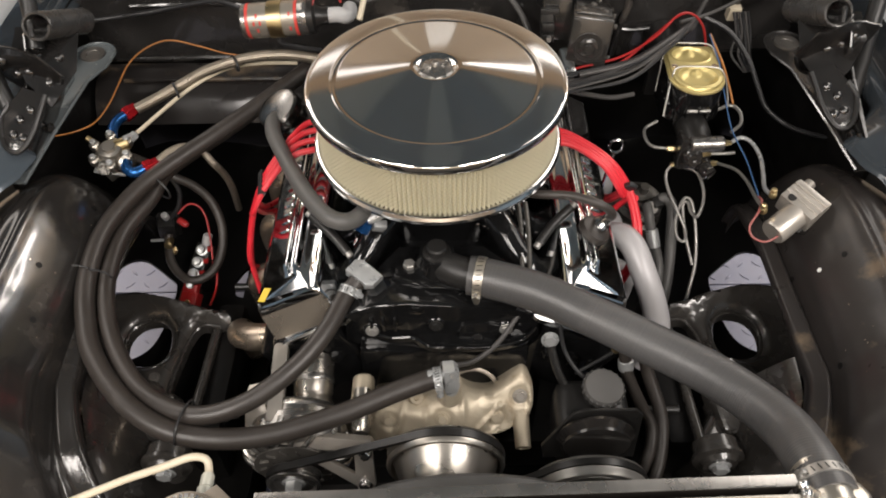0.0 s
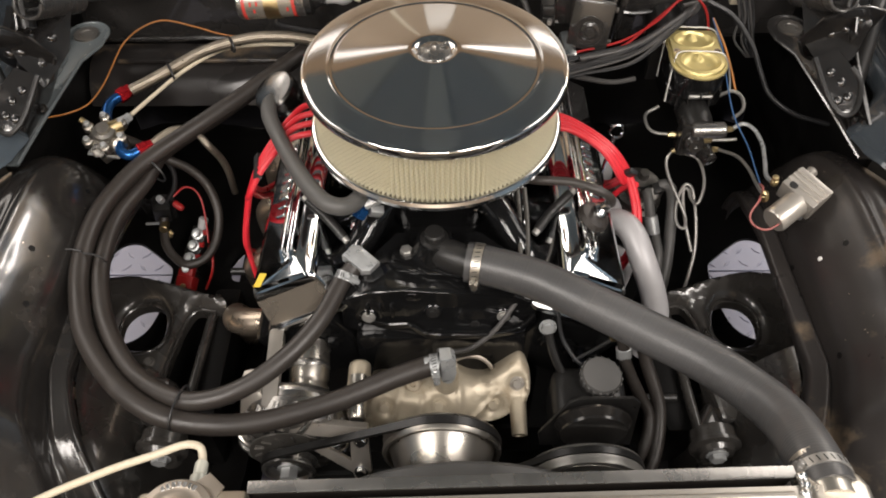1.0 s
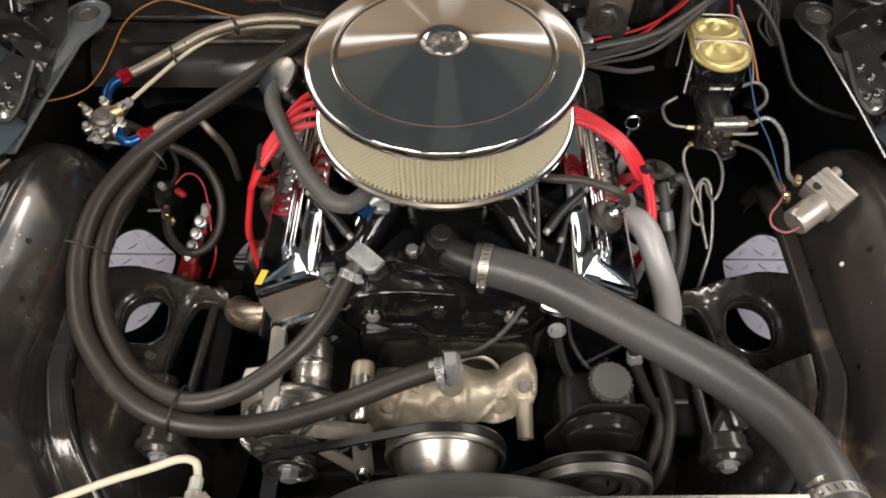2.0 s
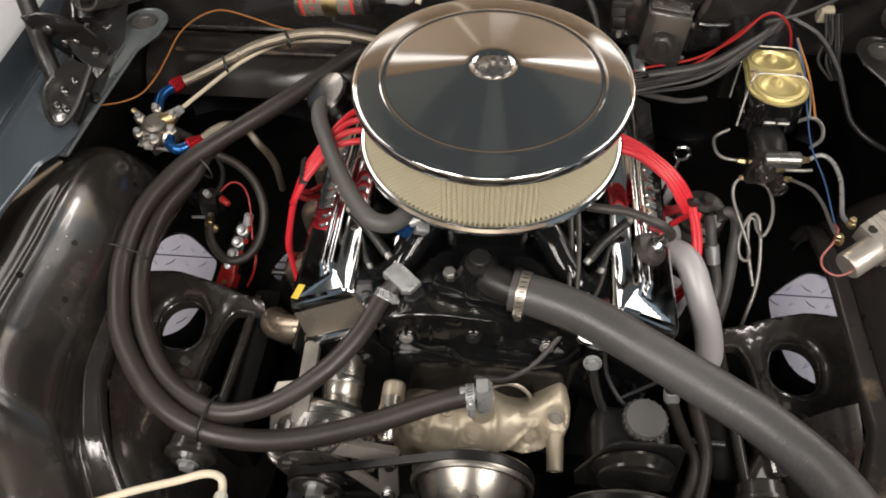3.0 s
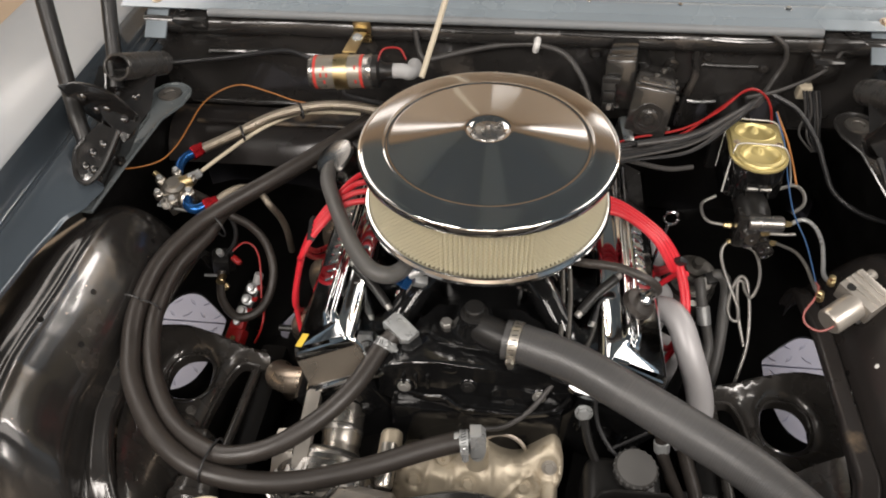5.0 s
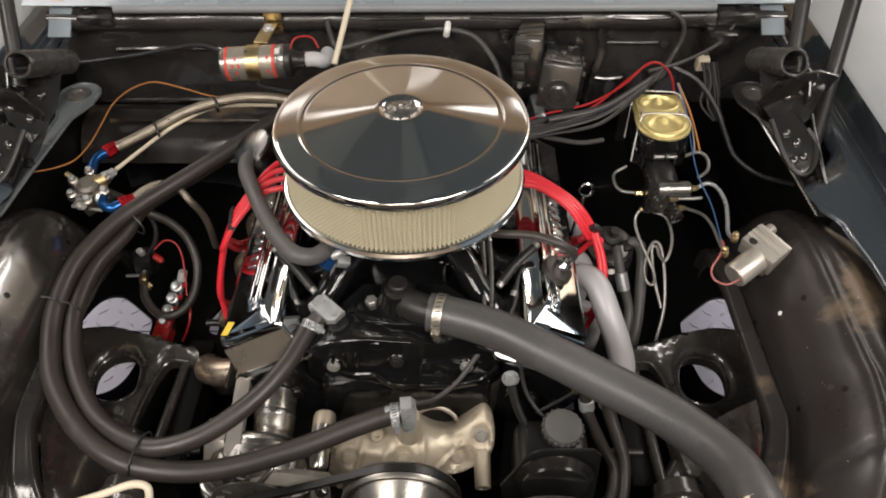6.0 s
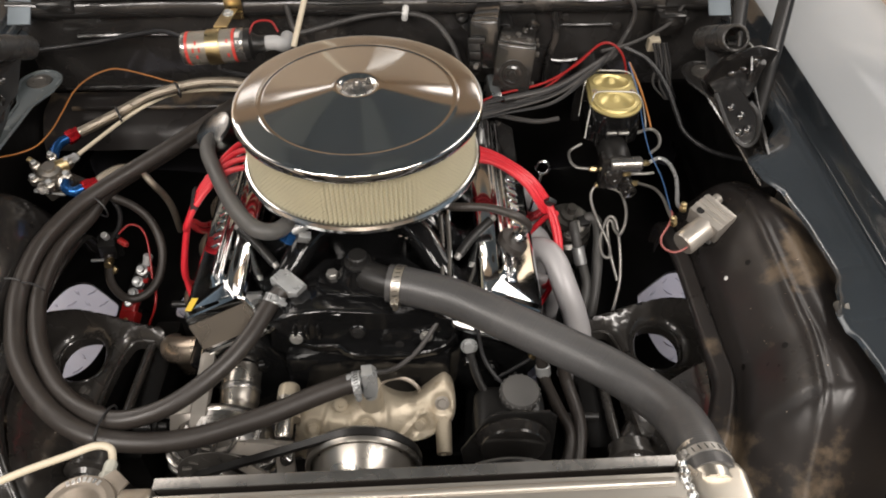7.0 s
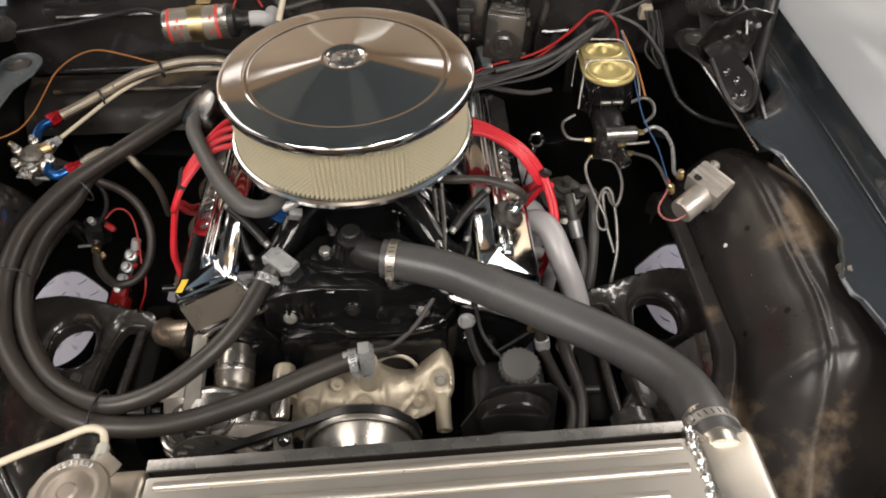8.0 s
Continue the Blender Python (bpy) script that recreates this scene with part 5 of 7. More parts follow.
bm = prism(bmesh.new(), [(-0.020, -0.020), (0.020, -0.020), (0.020, 0.016), (-0.010, 0.018)], 0.010, Matrix.Translation((-0.249, -0.330, 0.640)) @ pose(0, 0, 0, 45, -16, 0), 0.002)
part("side_plate", bm, CAST_DULL, bracket)
bolt(bracket, (-0.222, -0.350, 0.640), (0, -1, 0.6), 0.006, 0.009, CHROME_SOFT)
canister = thing("fuel_pump", (-0.181, -0.300, 0.57), "polished steel canister behind the alternator", "canister")
m = to_z((-0.181, -0.238, 0.642), (0.02, -1, -0.22))
part("body", lathe(bmesh.new(), [(0, 0), (0.027, 0), (0.028, 0.004), (0.028, 0.052), (0.0265, 0.055), (0.0265, 0.062), (0.0285, 0.065), (0.0285, 0.084), (0.026, 0.088), (0.022, 0.0885), (0.020, 0.086), (0, 0.086)], m, 44), POLISHED, canister)
part("ring", lathe(bmesh.new(), [(0.0282, 0.030), (0.0296, 0.032), (0.0296, 0.038), (0.0282, 0.040)], m, 44), ALT_CAST, canister)


def belt(name, at, pts, width, label):
    """A closed belt round the pulleys: centre line in x, z at one depth."""
    bm = bmesh.new()
    line = []
    n = len(pts)
    rings = []
    c = Vector((sum(p[0] for p in pts) / n, sum(p[1] for p in pts) / n))
    for k, p in enumerate(pts):
        a, b = Vector(pts[k - 1]), Vector(pts[(k + 1) % n])
        tan = (b - a).normalized()
        nor = Vector((tan.y, -tan.x))
        if nor.dot(Vector(p) - c) < 0:
            nor = -nor
        rings.append([bm.verts.new((p[0] + nor.x * o, at + w, p[1] + nor.y * o)) for o, w in ((0.004, -width / 2), (0.004, width / 2), (-0.005, width * 0.3), (-0.005, -width * 0.3))])
    for k in range(n):
        a, b = rings[k], rings[(k + 1) % n]
        for j in range(4):
            bm.faces.new((a[j], a[(j + 1) % 4], b[(j + 1) % 4], b[j]))
    return solo(name, bm, BLACK_SATIN, label, "belt", "drive belts")


def round_two(c1, r1, c2, r2, n=24):
    """The line of a belt round two wheels."""
    a, b = Vector(c1), Vector(c2)
    d = b - a
    ang = math.atan2(d.y, d.x)
    off = math.acos(max(-1, min(1, (r1 - r2) / d.length)))
    out = []
    for k in range(n + 1):
        t = ang + off + (2 * math.pi - 2 * off) * k / n
        out.append((a.x + r1 * math.cos(t), a.y + r1 * math.sin(t)))
    for k in range(n + 1):
        t = ang - off + 2 * off * k / n
        out.append((b.x + r2 * math.cos(t), b.y + r2 * math.sin(t)))
    return out


belt("alternator_belt", -0.4000, round_two((AX, AZ), 0.034, (0.006, 0.651), 0.0725), 0.010, "black rubber vee belt round alternator and pump pulleys")
belt("steering_belt", -0.4000, round_two((0.008, 0.405), 0.067, (0.200, 0.562), 0.077), 0.009, "black rubber vee belt to the steering pump")

# power steering pump
steer = thing("power_steering_pump", (0.215, -0.32, 0.56), "black power steering pump with ribbed filler cap", "power steering pump")
bm = box(bmesh.new(), (0.10, 0.09, 0.10), pose(0.205, -0.325, 0.605), 0.024, 4)
part("reservoir", bm, BLACK_SATIN, steer)
bm = lathe(bmesh.new(), [(0.026, 0), (0.024, 0.02), (0.022, 0.030), (0, 0.030)], to_z((0.216, -0.312, 0.64), (0.05, 0, 1)), 30)
part("filler_neck", bm, BLACK_SATIN, steer)
bm = bmesh.new()
m = to_z((0.2175, -0.312, 0.666), (0.05, -0.05, 1))
prof = [(0.026, 0), (0.027, 0.002), (0.027, 0.012), (0.025, 0.015), (0, 0.0155)]
lathe(bm, prof, m, 40)
rib_places = []
for k in range(20):
    a = 2 * math.pi * k / 20
    rib_places.append(m @ pose(0.0272 * math.cos(a), 0.0272 * math.sin(a), 0.007, 0, 0, math.degrees(a)))
filler_cap = part("filler_cap", bm, RUBBER_SOFT, steer, "ribbed black filler cap")
for p in rib_places:
    part("grip_rib", box(bmesh.new(), (0.003, 0.004, 0.010), p, 0.0008, 1), RUBBER_SOFT, filler_cap)
bm = bmesh.new()
prism(bm, [(-0.066, -0.055), (0.058, -0.055), (0.060, 0.030), (0.050, 0.040), (-0.018, 0.040), (-0.032, 0.034), (-0.070, -0.03)], 0.006, Matrix.Translation((0.205, -0.352, 0.640)) @ pose(0, 0, 0, 78, 0, 0), 0.003)
part("bracket_plate", bm, BLACK_SATIN, steer)
bm = lathe(bmesh.new(), [(0.05, 0), (0.052, 0.004), (0.044, 0.012), (0.044, 0.016), (0.02, 0.018), (0, 0.018)], to_z((0.205, -0.360, 0.636), (0, -1, 0)), 40)
part("pump_face", bm, BLACK, steer)
psh = thing("steering_hose", (0.29, -0.33, 0.45), "black power steering hose with crimped collar", "hose", "steering hoses")
part("tube", tube(bmesh.new(), [(0.250, -0.262, 0.70), (0.254, -0.272, 0.675), (0.259, -0.284, 0.655), (0.281, -0.308, 0.615), (0.294, -0.325, 0.594), (0.292, -0.350, 0.575), (0.278, -0.375, 0.55), (0.26, -0.39, 0.50)], 0.0085, 14), RUBBER, psh)
part("collar", cyl(bmesh.new(), 0.0105, 0.016, to_z((0.2535, -0.270, 0.678), (0.15, -0.4, -1)), 16), ZINC, psh)
psh = thing("steering_hose", (0.30, -0.33, 0.45), "black power steering return hose", "hose", "steering hoses")
part("tube", tube(bmesh.new(), [(0.285, -0.245, 0.68), (0.290, -0.266, 0.645), (0.305, -0.300, 0.612), (0.310, -0.325, 0.592), (0.305, -0.360, 0.568), (0.290, -0.39, 0.545), (0.26, -0.41, 0.50)], 0.0095, 14), RUBBER, psh)

# ---- heater hoses ----
hose_b = thing("heater_hose", (-0.25, -0.15, 0.68), "thick black rubber heater hose looping to the firewall", "hose", "heater hoses")
pts = [(0.004, -0.320, 0.718), (-0.012, -0.321, 0.716), (-0.057, -0.335, 0.710), (-0.128, -0.362, 0.701), (-0.212, -0.385, 0.695), (-0.280, -0.392, 0.699), (-0.345, -0.381, 0.704), (-0.407, -0.342, 0.710), (-0.462, -0.278, 0.716), (-0.490, -0.216, 0.721), (-0.506, -0.149, 0.727), (-0.505, -0.065, 0.733), (-0.476, 0.009, 0.740), (-0.435, 0.065, 0.745), (-0.365, 0.139, 0.753), (-0.307, 0.201, 0.761), (-0.255, 0.260, 0.769), (-0.225, 0.30, 0.772)]
part("tube", tube(bmesh.new(), pts, 0.0137, 20), RUBBER, hose_b)
clamp(hose_b, (-0.002, -0.3207, 0.7168), (1, 0.1, 0.1), 0.0142, 0.011, (0.1, -0.8, 0.2))
hose_a = thing("heater_hose", (-0.30, -0.15, 0.68), "black rubber heater hose tied beside its twin", "hose", "heater hoses")
pts = [(-0.110, -0.196, 0.765), (-0.116, -0.203, 0.761), (-0.126, -0.214, 0.756), (-0.150, -0.267, 0.746), (-0.186, -0.312, 0.734), (-0.241, -0.352, 0.720), (-0.297, -0.366, 0.711), (-0.344, -0.353, 0.706), (-0.398, -0.316, 0.705), (-0.443, -0.256, 0.708), (-0.471, -0.193, 0.712), (-0.485, -0.130, 0.714), (-0.486, -0.051, 0.713), (-0.464, 0.022, 0.712), (-0.447, 0.084, 0.719), (-0.377, 0.158, 0.728), (-0.319, 0.220, 0.737), (-0.267, 0.279, 0.745), (-0.235, 0.32, 0.748)]
part("tube", tube(bmesh.new(), pts, 0.0125, 20), RUBBER, hose_a)
clamp(hose_a, (-0.121, -0.209, 0.7585), (-0.35, -0.75, -0.35), 0.0130, 0.011, (0.7, -0.5, 0.4))
# zip ties round the pair
for c, w, rr, ry in (((-0.3215, -0.372, 0.706), (1, -0.18, 0), 0.030, 0.0155), ((-0.4955, -0.147, 0.720), (0.05, 1, 0), 0.0165, 0.026), ((-0.447, 0.033, 0.727), (0.6, 0.8, 0), 0.018, 0.030)):
    z = Vector(w).normalized()
    ring = []
    side = Vector((-z.y, z.x, 0))
    up = Vector((0, 0, 1))
    for k in range(29):
        a = 2 * math.pi * k / 28
        ring.append(Vector(c) + side * (rr if rr > ry else rr + 0.006) * math.cos(a) + up * (0.0165 if rr > ry else 0.0185) * math.sin(a))
    solo("cable_tie", tube(bmesh.new(), ring, 0.0016, 6, ease=False), BLACK_WIRE, "black nylon cable tie round the heater hoses", "cable tie", "cable ties")
part("tie_tail", tube(bmesh.new(), [(-0.53, -0.142, 0.742), (-0.515, -0.143, 0.744), (-0.50, -0.146, 0.742)], 0.0014, 6), BLACK_WIRE, hose_b)


def elbow(at, spin, tilt, name):
    t = thing(name, at, "zinc-plated square elbow fitting", "elbow fitting", "elbow fittings")
    m = Matrix.Translation(at) @ pose(0, 0, 0, tilt, 0, spin)
    bm = prism(bmesh.new(), [(-0.0095, -0.020), (0.0085, -0.020), (0.0105, -0.006), (0.0105, 0.014), (0.0045, 0.0215), (-0.0095, 0.0215)], 0.021, m @ pose(0, 0.0105, 0, 90, 0, 0), 0.0022, 2)
    part("body", bm, ZINC, t)
    part("thread", cyl(bmesh.new(), 0.0085, 0.014, m @ pose(0, 0, -0.030), 18), ZINC, t)
    part("collar", lathe(bmesh.new(), [(0.0095, 0), (0.0105, 0.001), (0.0105, 0.004), (0.0095, 0.005), (0, 0.005)], m @ pose(0, 0, -0.022), 6), ZINC, t)
    part("barb", cyl(bmesh.new(), 0.0085, 0.022, m @ pose(-0.008, 0, 0.006, 0, -90, 0), 18), ZINC, t)
    return t


elbow((0.014, -0.318, 0.716), 6, -8, "elbow_fitting")
intake_elbow = thing("elbow_fitting", (-0.100, -0.192, 0.745), "zinc-plated square elbow fitting", "elbow fitting", "elbow fittings")
m = Matrix.Translation((-0.101, -0.189, 0.768)) @ pose(0, 0, 0, 10, 14, -38)
part("body", prism(bmesh.new(), [(-0.022, -0.013), (0.014, -0.013), (0.022, -0.006), (0.022, 0.013), (-0.014, 0.013), (-0.022, 0.006)], 0.025, m @ pose(0, 0, -0.0125), 0.003, 2), ZINC, intake_elbow)
part("thread", cyl(bmesh.new(), 0.010, 0.030, pose(-0.092, -0.196, 0.735), 18), ZINC, intake_elbow)
part("barb", cyl(bmesh.new(), 0.0095, 0.024, to_z((-0.108, -0.194, 0.766), (-0.35, -0.75, -0.35)), 18), ZINC, intake_elbow)

# ---- radiator hose ----
rhose = thing("radiator_hose", (0.20, -0.33, 0.76), "ribbed grey-black upper radiator hose", "hose")
pts = [(0.040, -0.206, 0.786), (0.062, -0.211, 0.786), (0.127, -0.235, 0.786), (0.194, -0.276, 0.786), (0.257, -0.318, 0.787), (0.314, -0.362, 0.792), (0.353, -0.409, 0.803), (0.370, -0.455, 0.823), (0.370, -0.500, 0.846), (0.369, -0.528, 0.856), (0.369, -0.548, 0.862)]
part("tube", tube(bmesh.new(), pts, 0.0262, 36, 10, lambda s: (1 + 0.0035 * math.sin(s * 2 * math.pi / 0.0032)) * (0.97 if 0.012 < s < 0.022 else 1), True, 0.0008), RIBBED, rhose)
clamp(rhose, (0.0545, -0.2095, 0.786), (0.97, -0.22, 0), 0.0262, 0.012, (-0.15, -0.9, -0.25), BRUSHED)
clamp(rhose, (0.369, -0.530, 0.8565), (0.0, -0.95, 0.32), 0.0263, 0.011, (-0.9, 0.1, 0.4), STEEL_DULL)
part("inlet_pipe", tube(bmesh.new(), [(0.369, -0.520, 0.853), (0.369, -0.545, 0.860), (0.368, -0.566, 0.864)], 0.0235, 28), BRUSHED, radiator, "aluminium hose inlet")


# ---- exhaust headers ----
def header(s, material, label, front):
    t = thing("exhaust_header", (s * 0.31, 0, 0.45), label, "exhaust header")
    for k, y in enumerate((-0.165, -0.06, 0.06, 0.165)):
        if k == 0:
            pts = front
        else:
            pts = [(s * 0.215, y, 0.618), (s * 0.262, y - 0.006, 0.632), (s * 0.292, y - 0.004, 0.612), (s * 0.302, y + 0.012, 0.56), (s * 0.30, y + 0.03, 0.46)]
        part("primary_tube", tube(bmesh.new(), pts, (0.0215 if s < 0 else 0.0195) if k == 0 else 0.019, 20), material, t)
        part("port_flange", prism(bmesh.new(), round_rect(0.075, 0.06, 0.012), 0.008, to_z((s * 0.206, y, 0.615), (s, 0, 0.35)), 0.002), material, t)
        for dy in (-0.034, 0.034):
            bolt(t, (s * 0.214, y + dy, 0.618), (s, 0, 0.35), 0.007, 0.007, STEEL_DARK)
    return t


header(-1, STEEL_WARM, "heat-tinted stainless exhaust header", [(-0.200, -0.182, 0.626), (-0.245, -0.184, 0.620), (-0.285, -0.178, 0.611), (-0.309, -0.163, 0.597), (-0.317, -0.140, 0.570), (-0.314, -0.12, 0.50)])
header(1, CERAMIC, "pale grey coated exhaust header", [(0.235, -0.05, 0.665), (0.268, -0.058, 0.700), (0.290, -0.082, 0.704), (0.306, -0.122, 0.680), (0.323, -0.152, 0.640), (0.330, -0.172, 0.600), (0.318, -0.19, 0.54)])

# ---- ignition leads ----
for side, starts in (("left", -1), ("right", 1)):
    s = starts
    t = thing("ignition_leads", (s * 0.25, 0.0, 0.64), "bundle of bright red silicone spark plug leads", "spark plug leads", "red spark plug leads")
    for k in range(4):
        if s < 0:
            pts = [(-0.10, 0.15 - 0.02 * k, 0.822), (-0.160, 0.082 - 0.022 * k, 0.826), (-0.206 - 0.003 * k, 0.064 - 0.022 * k, 0.822 - 0.001 * k), (-0.247 - 0.002 * k, 0.000 - 0.013 * k, 0.803 - 0.003 * k), (-0.272 - 0.002 * k, -0.024 - 0.010 * k, 0.766 - 0.004 * k)]
            if k < 2:
                pts += [(-0.289, -0.045 - 0.006 * k, 0.715), (-0.297, -0.066 - 0.004 * k, 0.660), (-0.288, -0.09 + 0.05 * k, 0.61)]
            else:
                pts += [(-0.286, -0.030 + 0.01 * k, 0.72), (-0.287, 0.0 + 0.015 * k, 0.67), (-0.275, 0.03 + 0.03 * k, 0.62)]
        else:
            pts = [(0.10, 0.13 - 0.02 * k, 0.822), (0.160, 0.060 - 0.012 * k, 0.822), (0.205 - 0.001 * k, 0.038 - 0.0085 * k, 0.815 + 0.001 * k), (0.254 - 0.003 * k, 0.003 - 0.0055 * k, 0.800), (0.285 - 0.003 * k, -0.018 - 0.0035 * k, 0.765 - 0.003 * k)]
            if k < 2:
                pts += [(0.302 - 0.005 * k, -0.050 - 0.002 * k, 0.724 - 0.004 * k), (0.302 - 0.006 * k, -0.080, 0.690), (0.290 - 0.004 * k, -0.095 + 0.004 * k, 0.650), (0.275, -0.10 + 0.05 * k, 0.61)]
            else:
                pts += [(0.283, -0.010 + 0.004 * k, 0.732), (0.272, 0.005 + 0.01 * k, 0.690), (0.262, 0.02 + 0.03 * k, 0.63)]
        part("lead", tube(bmesh.new(), pts, 0.0046, 12), RED_WIRE, t)
    if s > 0:
        part("lead", tube(bmesh.new(), [(0.298, -0.030, 0.750), (0.288, -0.018, 0.735), (0.275, -0.012, 0.712), (0.262, -0.01, 0.69)], 0.0046, 12), RED_WIRE, t)
        part("separator", box(bmesh.new(), (0.026, 0.008, 0.010), pose(0.297, -0.094, 0.680, 20, 0, 10), 0.003), BLACK_WIRE, t, "black lead separator")
        part("separator", box(bmesh.new(), (0.016, 0.008, 0.024), pose(0.284, -0.024, 0.768, 25, 35, 0), 0.003), BLACK_WIRE, t, "black lead separator")
    else:
        part("separator", box(bmesh.new(), (0.010, 0.050, 0.012), pose(-0.262, -0.024, 0.787, 0, 40, 8), 0.003), BLACK_WIRE, t, "black lead separator")
        for k in range(4):
            part("lead_clip", box(bmesh.new(), (0.012, 0.006, 0.012), pose(-0.166 - 0.002 * k, 0.080 - 0.021 * k, 0.829, 0, 0, 20), 0.002), BLACK_WIRE, t)

# ---- breather and crankcase hoses ----
br = thing("oil_breather", (-0.235, 0.115, 0.77), "chrome push-in breather cap on the valve cover", "breather cap")
bm = lathe(bmesh.new(), [(0.018, -0.04), (0.018, -0.014), (0.027, -0.012), (0.031, -0.008), (0.031, 0.002), (0.028, 0.004), (0.028, 0.007), (0.033, 0.009), (0.036, 0.012), (0.036, 0.026), (0.033, 0.030), (0.024, 0.0315), (0, 0.032)], to_z((-0.240, 0.116, 0.798), (-0.45, -0.20, 0.87)), 40)
part("cap_body", bm, BREATHER, br)
hose("breather_hose", [(-0.252, 0.100, 0.812), (-0.256, 0.082, 0.816), (-0.250, 0.050, 0.820), (-0.232, 0.008, 0.824), (-0.210, -0.040, 0.829), (-0.178, -0.104, 0.840), (-0.150, -0.146, 0.845), (-0.130, -0.158, 0.843), (-0.112, -0.150, 0.836), (-0.098, -0.128, 0.831), (-0.090, -0.11, 0.830)], 0.0118, RUBBER_SOFT, "soft grey-black breather hose to the air cleaner", seg=18)
pcv = thing("pcv_valve", (0.236, -0.158, 0.755), "chrome crankcase valve in a black rubber grommet", "valve")
m = to_z((0.219, -0.113, 0.768), (0.5, -0.05, 0.86))
part("grommet", lathe(bmesh.new(), [(0.022, -0.005), (0.024, 0.0), (0.022, 0.008), (0.012, 0.012), (0, 0.012)], m, 28), RUBBER, pcv)
part("valve_body", lathe(bmesh.new(), [(0.011, 0.010), (0.012, 0.014), (0.012, 0.022), (0.008, 0.026), (0.007, 0.034), (0, 0.034)], m, 20), CHROME_SOFT, pcv)
hose("crankcase_hose", [(0.095, -0.075, 0.822), (0.132, -0.093, 0.824), (0.181, -0.106, 0.832), (0.217, -0.118, 0.828), (0.235, -0.119, 0.815), (0.240, -0.116, 0.802), (0.236, -0.114, 0.795)], 0.0062, RUBBER, "thin grey-black crankcase hose from the carburettor")
for s, pts in ((-1, [(-0.180, -0.098, 0.792), (-0.150, -0.124, 0.781), (-0.127, -0.147, 0.768)]), (1, [(0.188, -0.088, 0.792), (0.160, -0.112, 0.780), (0.140, -0.135, 0.768)])):
    t = thing("vacuum_tube", pts[1], "short black vacuum tube with metal ends", "tube", "vacuum tubes")
    part("tube", tube(bmesh.new(), pts, 0.0068, 12), BLACK_SATIN, t)
    for at, w in ((pts[0], 1), (pts[-1], -1)):
        d = (Vector(pts[1]) - Vector(at)).normalized()
        part("tip", cyl(bmesh.new(), 0.005, 0.010, to_z(Vector(at) - d * 0.008, d), 12), STEEL_DULL, t)
fl = thing("carburettor_fuel_line", (-0.095, -0.13, 0.80), "small blue fuel fitting below the air cleaner", "fuel fitting")
part("blue_nut", lathe(bmesh.new(), [(0.009, 0), (0.011, 0.002), (0.011, 0.014), (0.009, 0.016), (0.006, 0.016), (0.006, 0.024), (0, 0.024)], to_z((-0.104, -0.150, 0.812), (0.4, 0.5, 0.55)), 6), BLUE_ANO, fl, sharp=20)
part("steel_stub", cyl(bmesh.new(), 0.007, 0.024, to_z((-0.095, -0.139, 0.824), (0.9, 0.3, 0.25)), 14), ZINC, fl)
part("adapter", box(bmesh.new(), (0.018, 0.012, 0.016), pose(-0.080, -0.138, 0.812, 20, 20, 10), 0.002), ZINC, fl)
for x in (0.112, 0.122):
    hose("fuel_pipe", [(x + 0.002, -0.075, 0.790), (x + 0.004, -0.115, 0.776), (x + 0.003, -0.155, 0.766), (x + 0.002, -0.185, 0.752)], 0.0034, STEEL_DARK, "thin dark steel fuel pipe along the manifold", "pipe", 10, "fuel pipes")
hose("sender_wire", [(0.112, -0.229, 0.745), (0.100, -0.240, 0.728), (0.078, -0.257, 0.702), (0.050, -0.268, 0.680), (0.028, -0.268, 0.668), (0.0, -0.262, 0.66)], 0.0036, GREY_WIRE, "grey temperature sender wire", "wire", 10)
hose("sender_tip", [(0.113, -0.228, 0.746), (0.117, -0.224, 0.752), (0.121, -0.221, 0.757)], 0.0026, ORANGE_WIRE, "bare orange wire end", "wire", 8)
bracket2 = thing("lift_bracket", (0.15, -0.25, 0.66), "dark steel strap bracket on the cylinder head", "bracket")
part("strap", tube(bmesh.new(), [(0.150, -0.250, 0.700), (0.158, -0.272, 0.672), (0.170, -0.290, 0.650), (0.184, -0.30, 0.64)], 0.006, 8), BLACK_SATIN, bracket2)
bolt(bracket2, (0.150, -0.252, 0.702), (0, -0.9, 0.4), 0.009, 0.007, ZINC)
part("wire", tube(bmesh.new(), [(0.162, -0.235, 0.725), (0.170, -0.262, 0.690), (0.190, -0.285, 0.668), (0.205, -0.290, 0.664)], 0.0028, 8), BLACK_WIRE, bracket2)
part("wire", tube(bmesh.new(), [(0.185, -0.282, 0.664), (0.220, -0.266, 0.672), (0.245, -0.255, 0.680)], 0.0024, 8), BLACK_WIRE, bracket2)
part("brass_end", cyl(bmesh.new(), 0.006, 0.014, to_z((0.238, -0.262, 0.688), (0.4, 0, 1)), 10), BRASS, bracket2)


# ---- fuel pressure regulator and its lines ----
def an_nut(parent, at, way, material, r=0.0105, h=0.018, name="nut"):
    bm = lathe(bmesh.new(), [(r * 0.75, -0.002), (r * 0.95, 0), (r, 0.002), (r, h * 0.55), (r * 0.85, h * 0.62), (r * 0.85, h), (r * 0.6, h + 0.002), (0, h + 0.002)], to_z(at, way, 10), 6)
    return part(name, bm, material, parent, sharp=20)


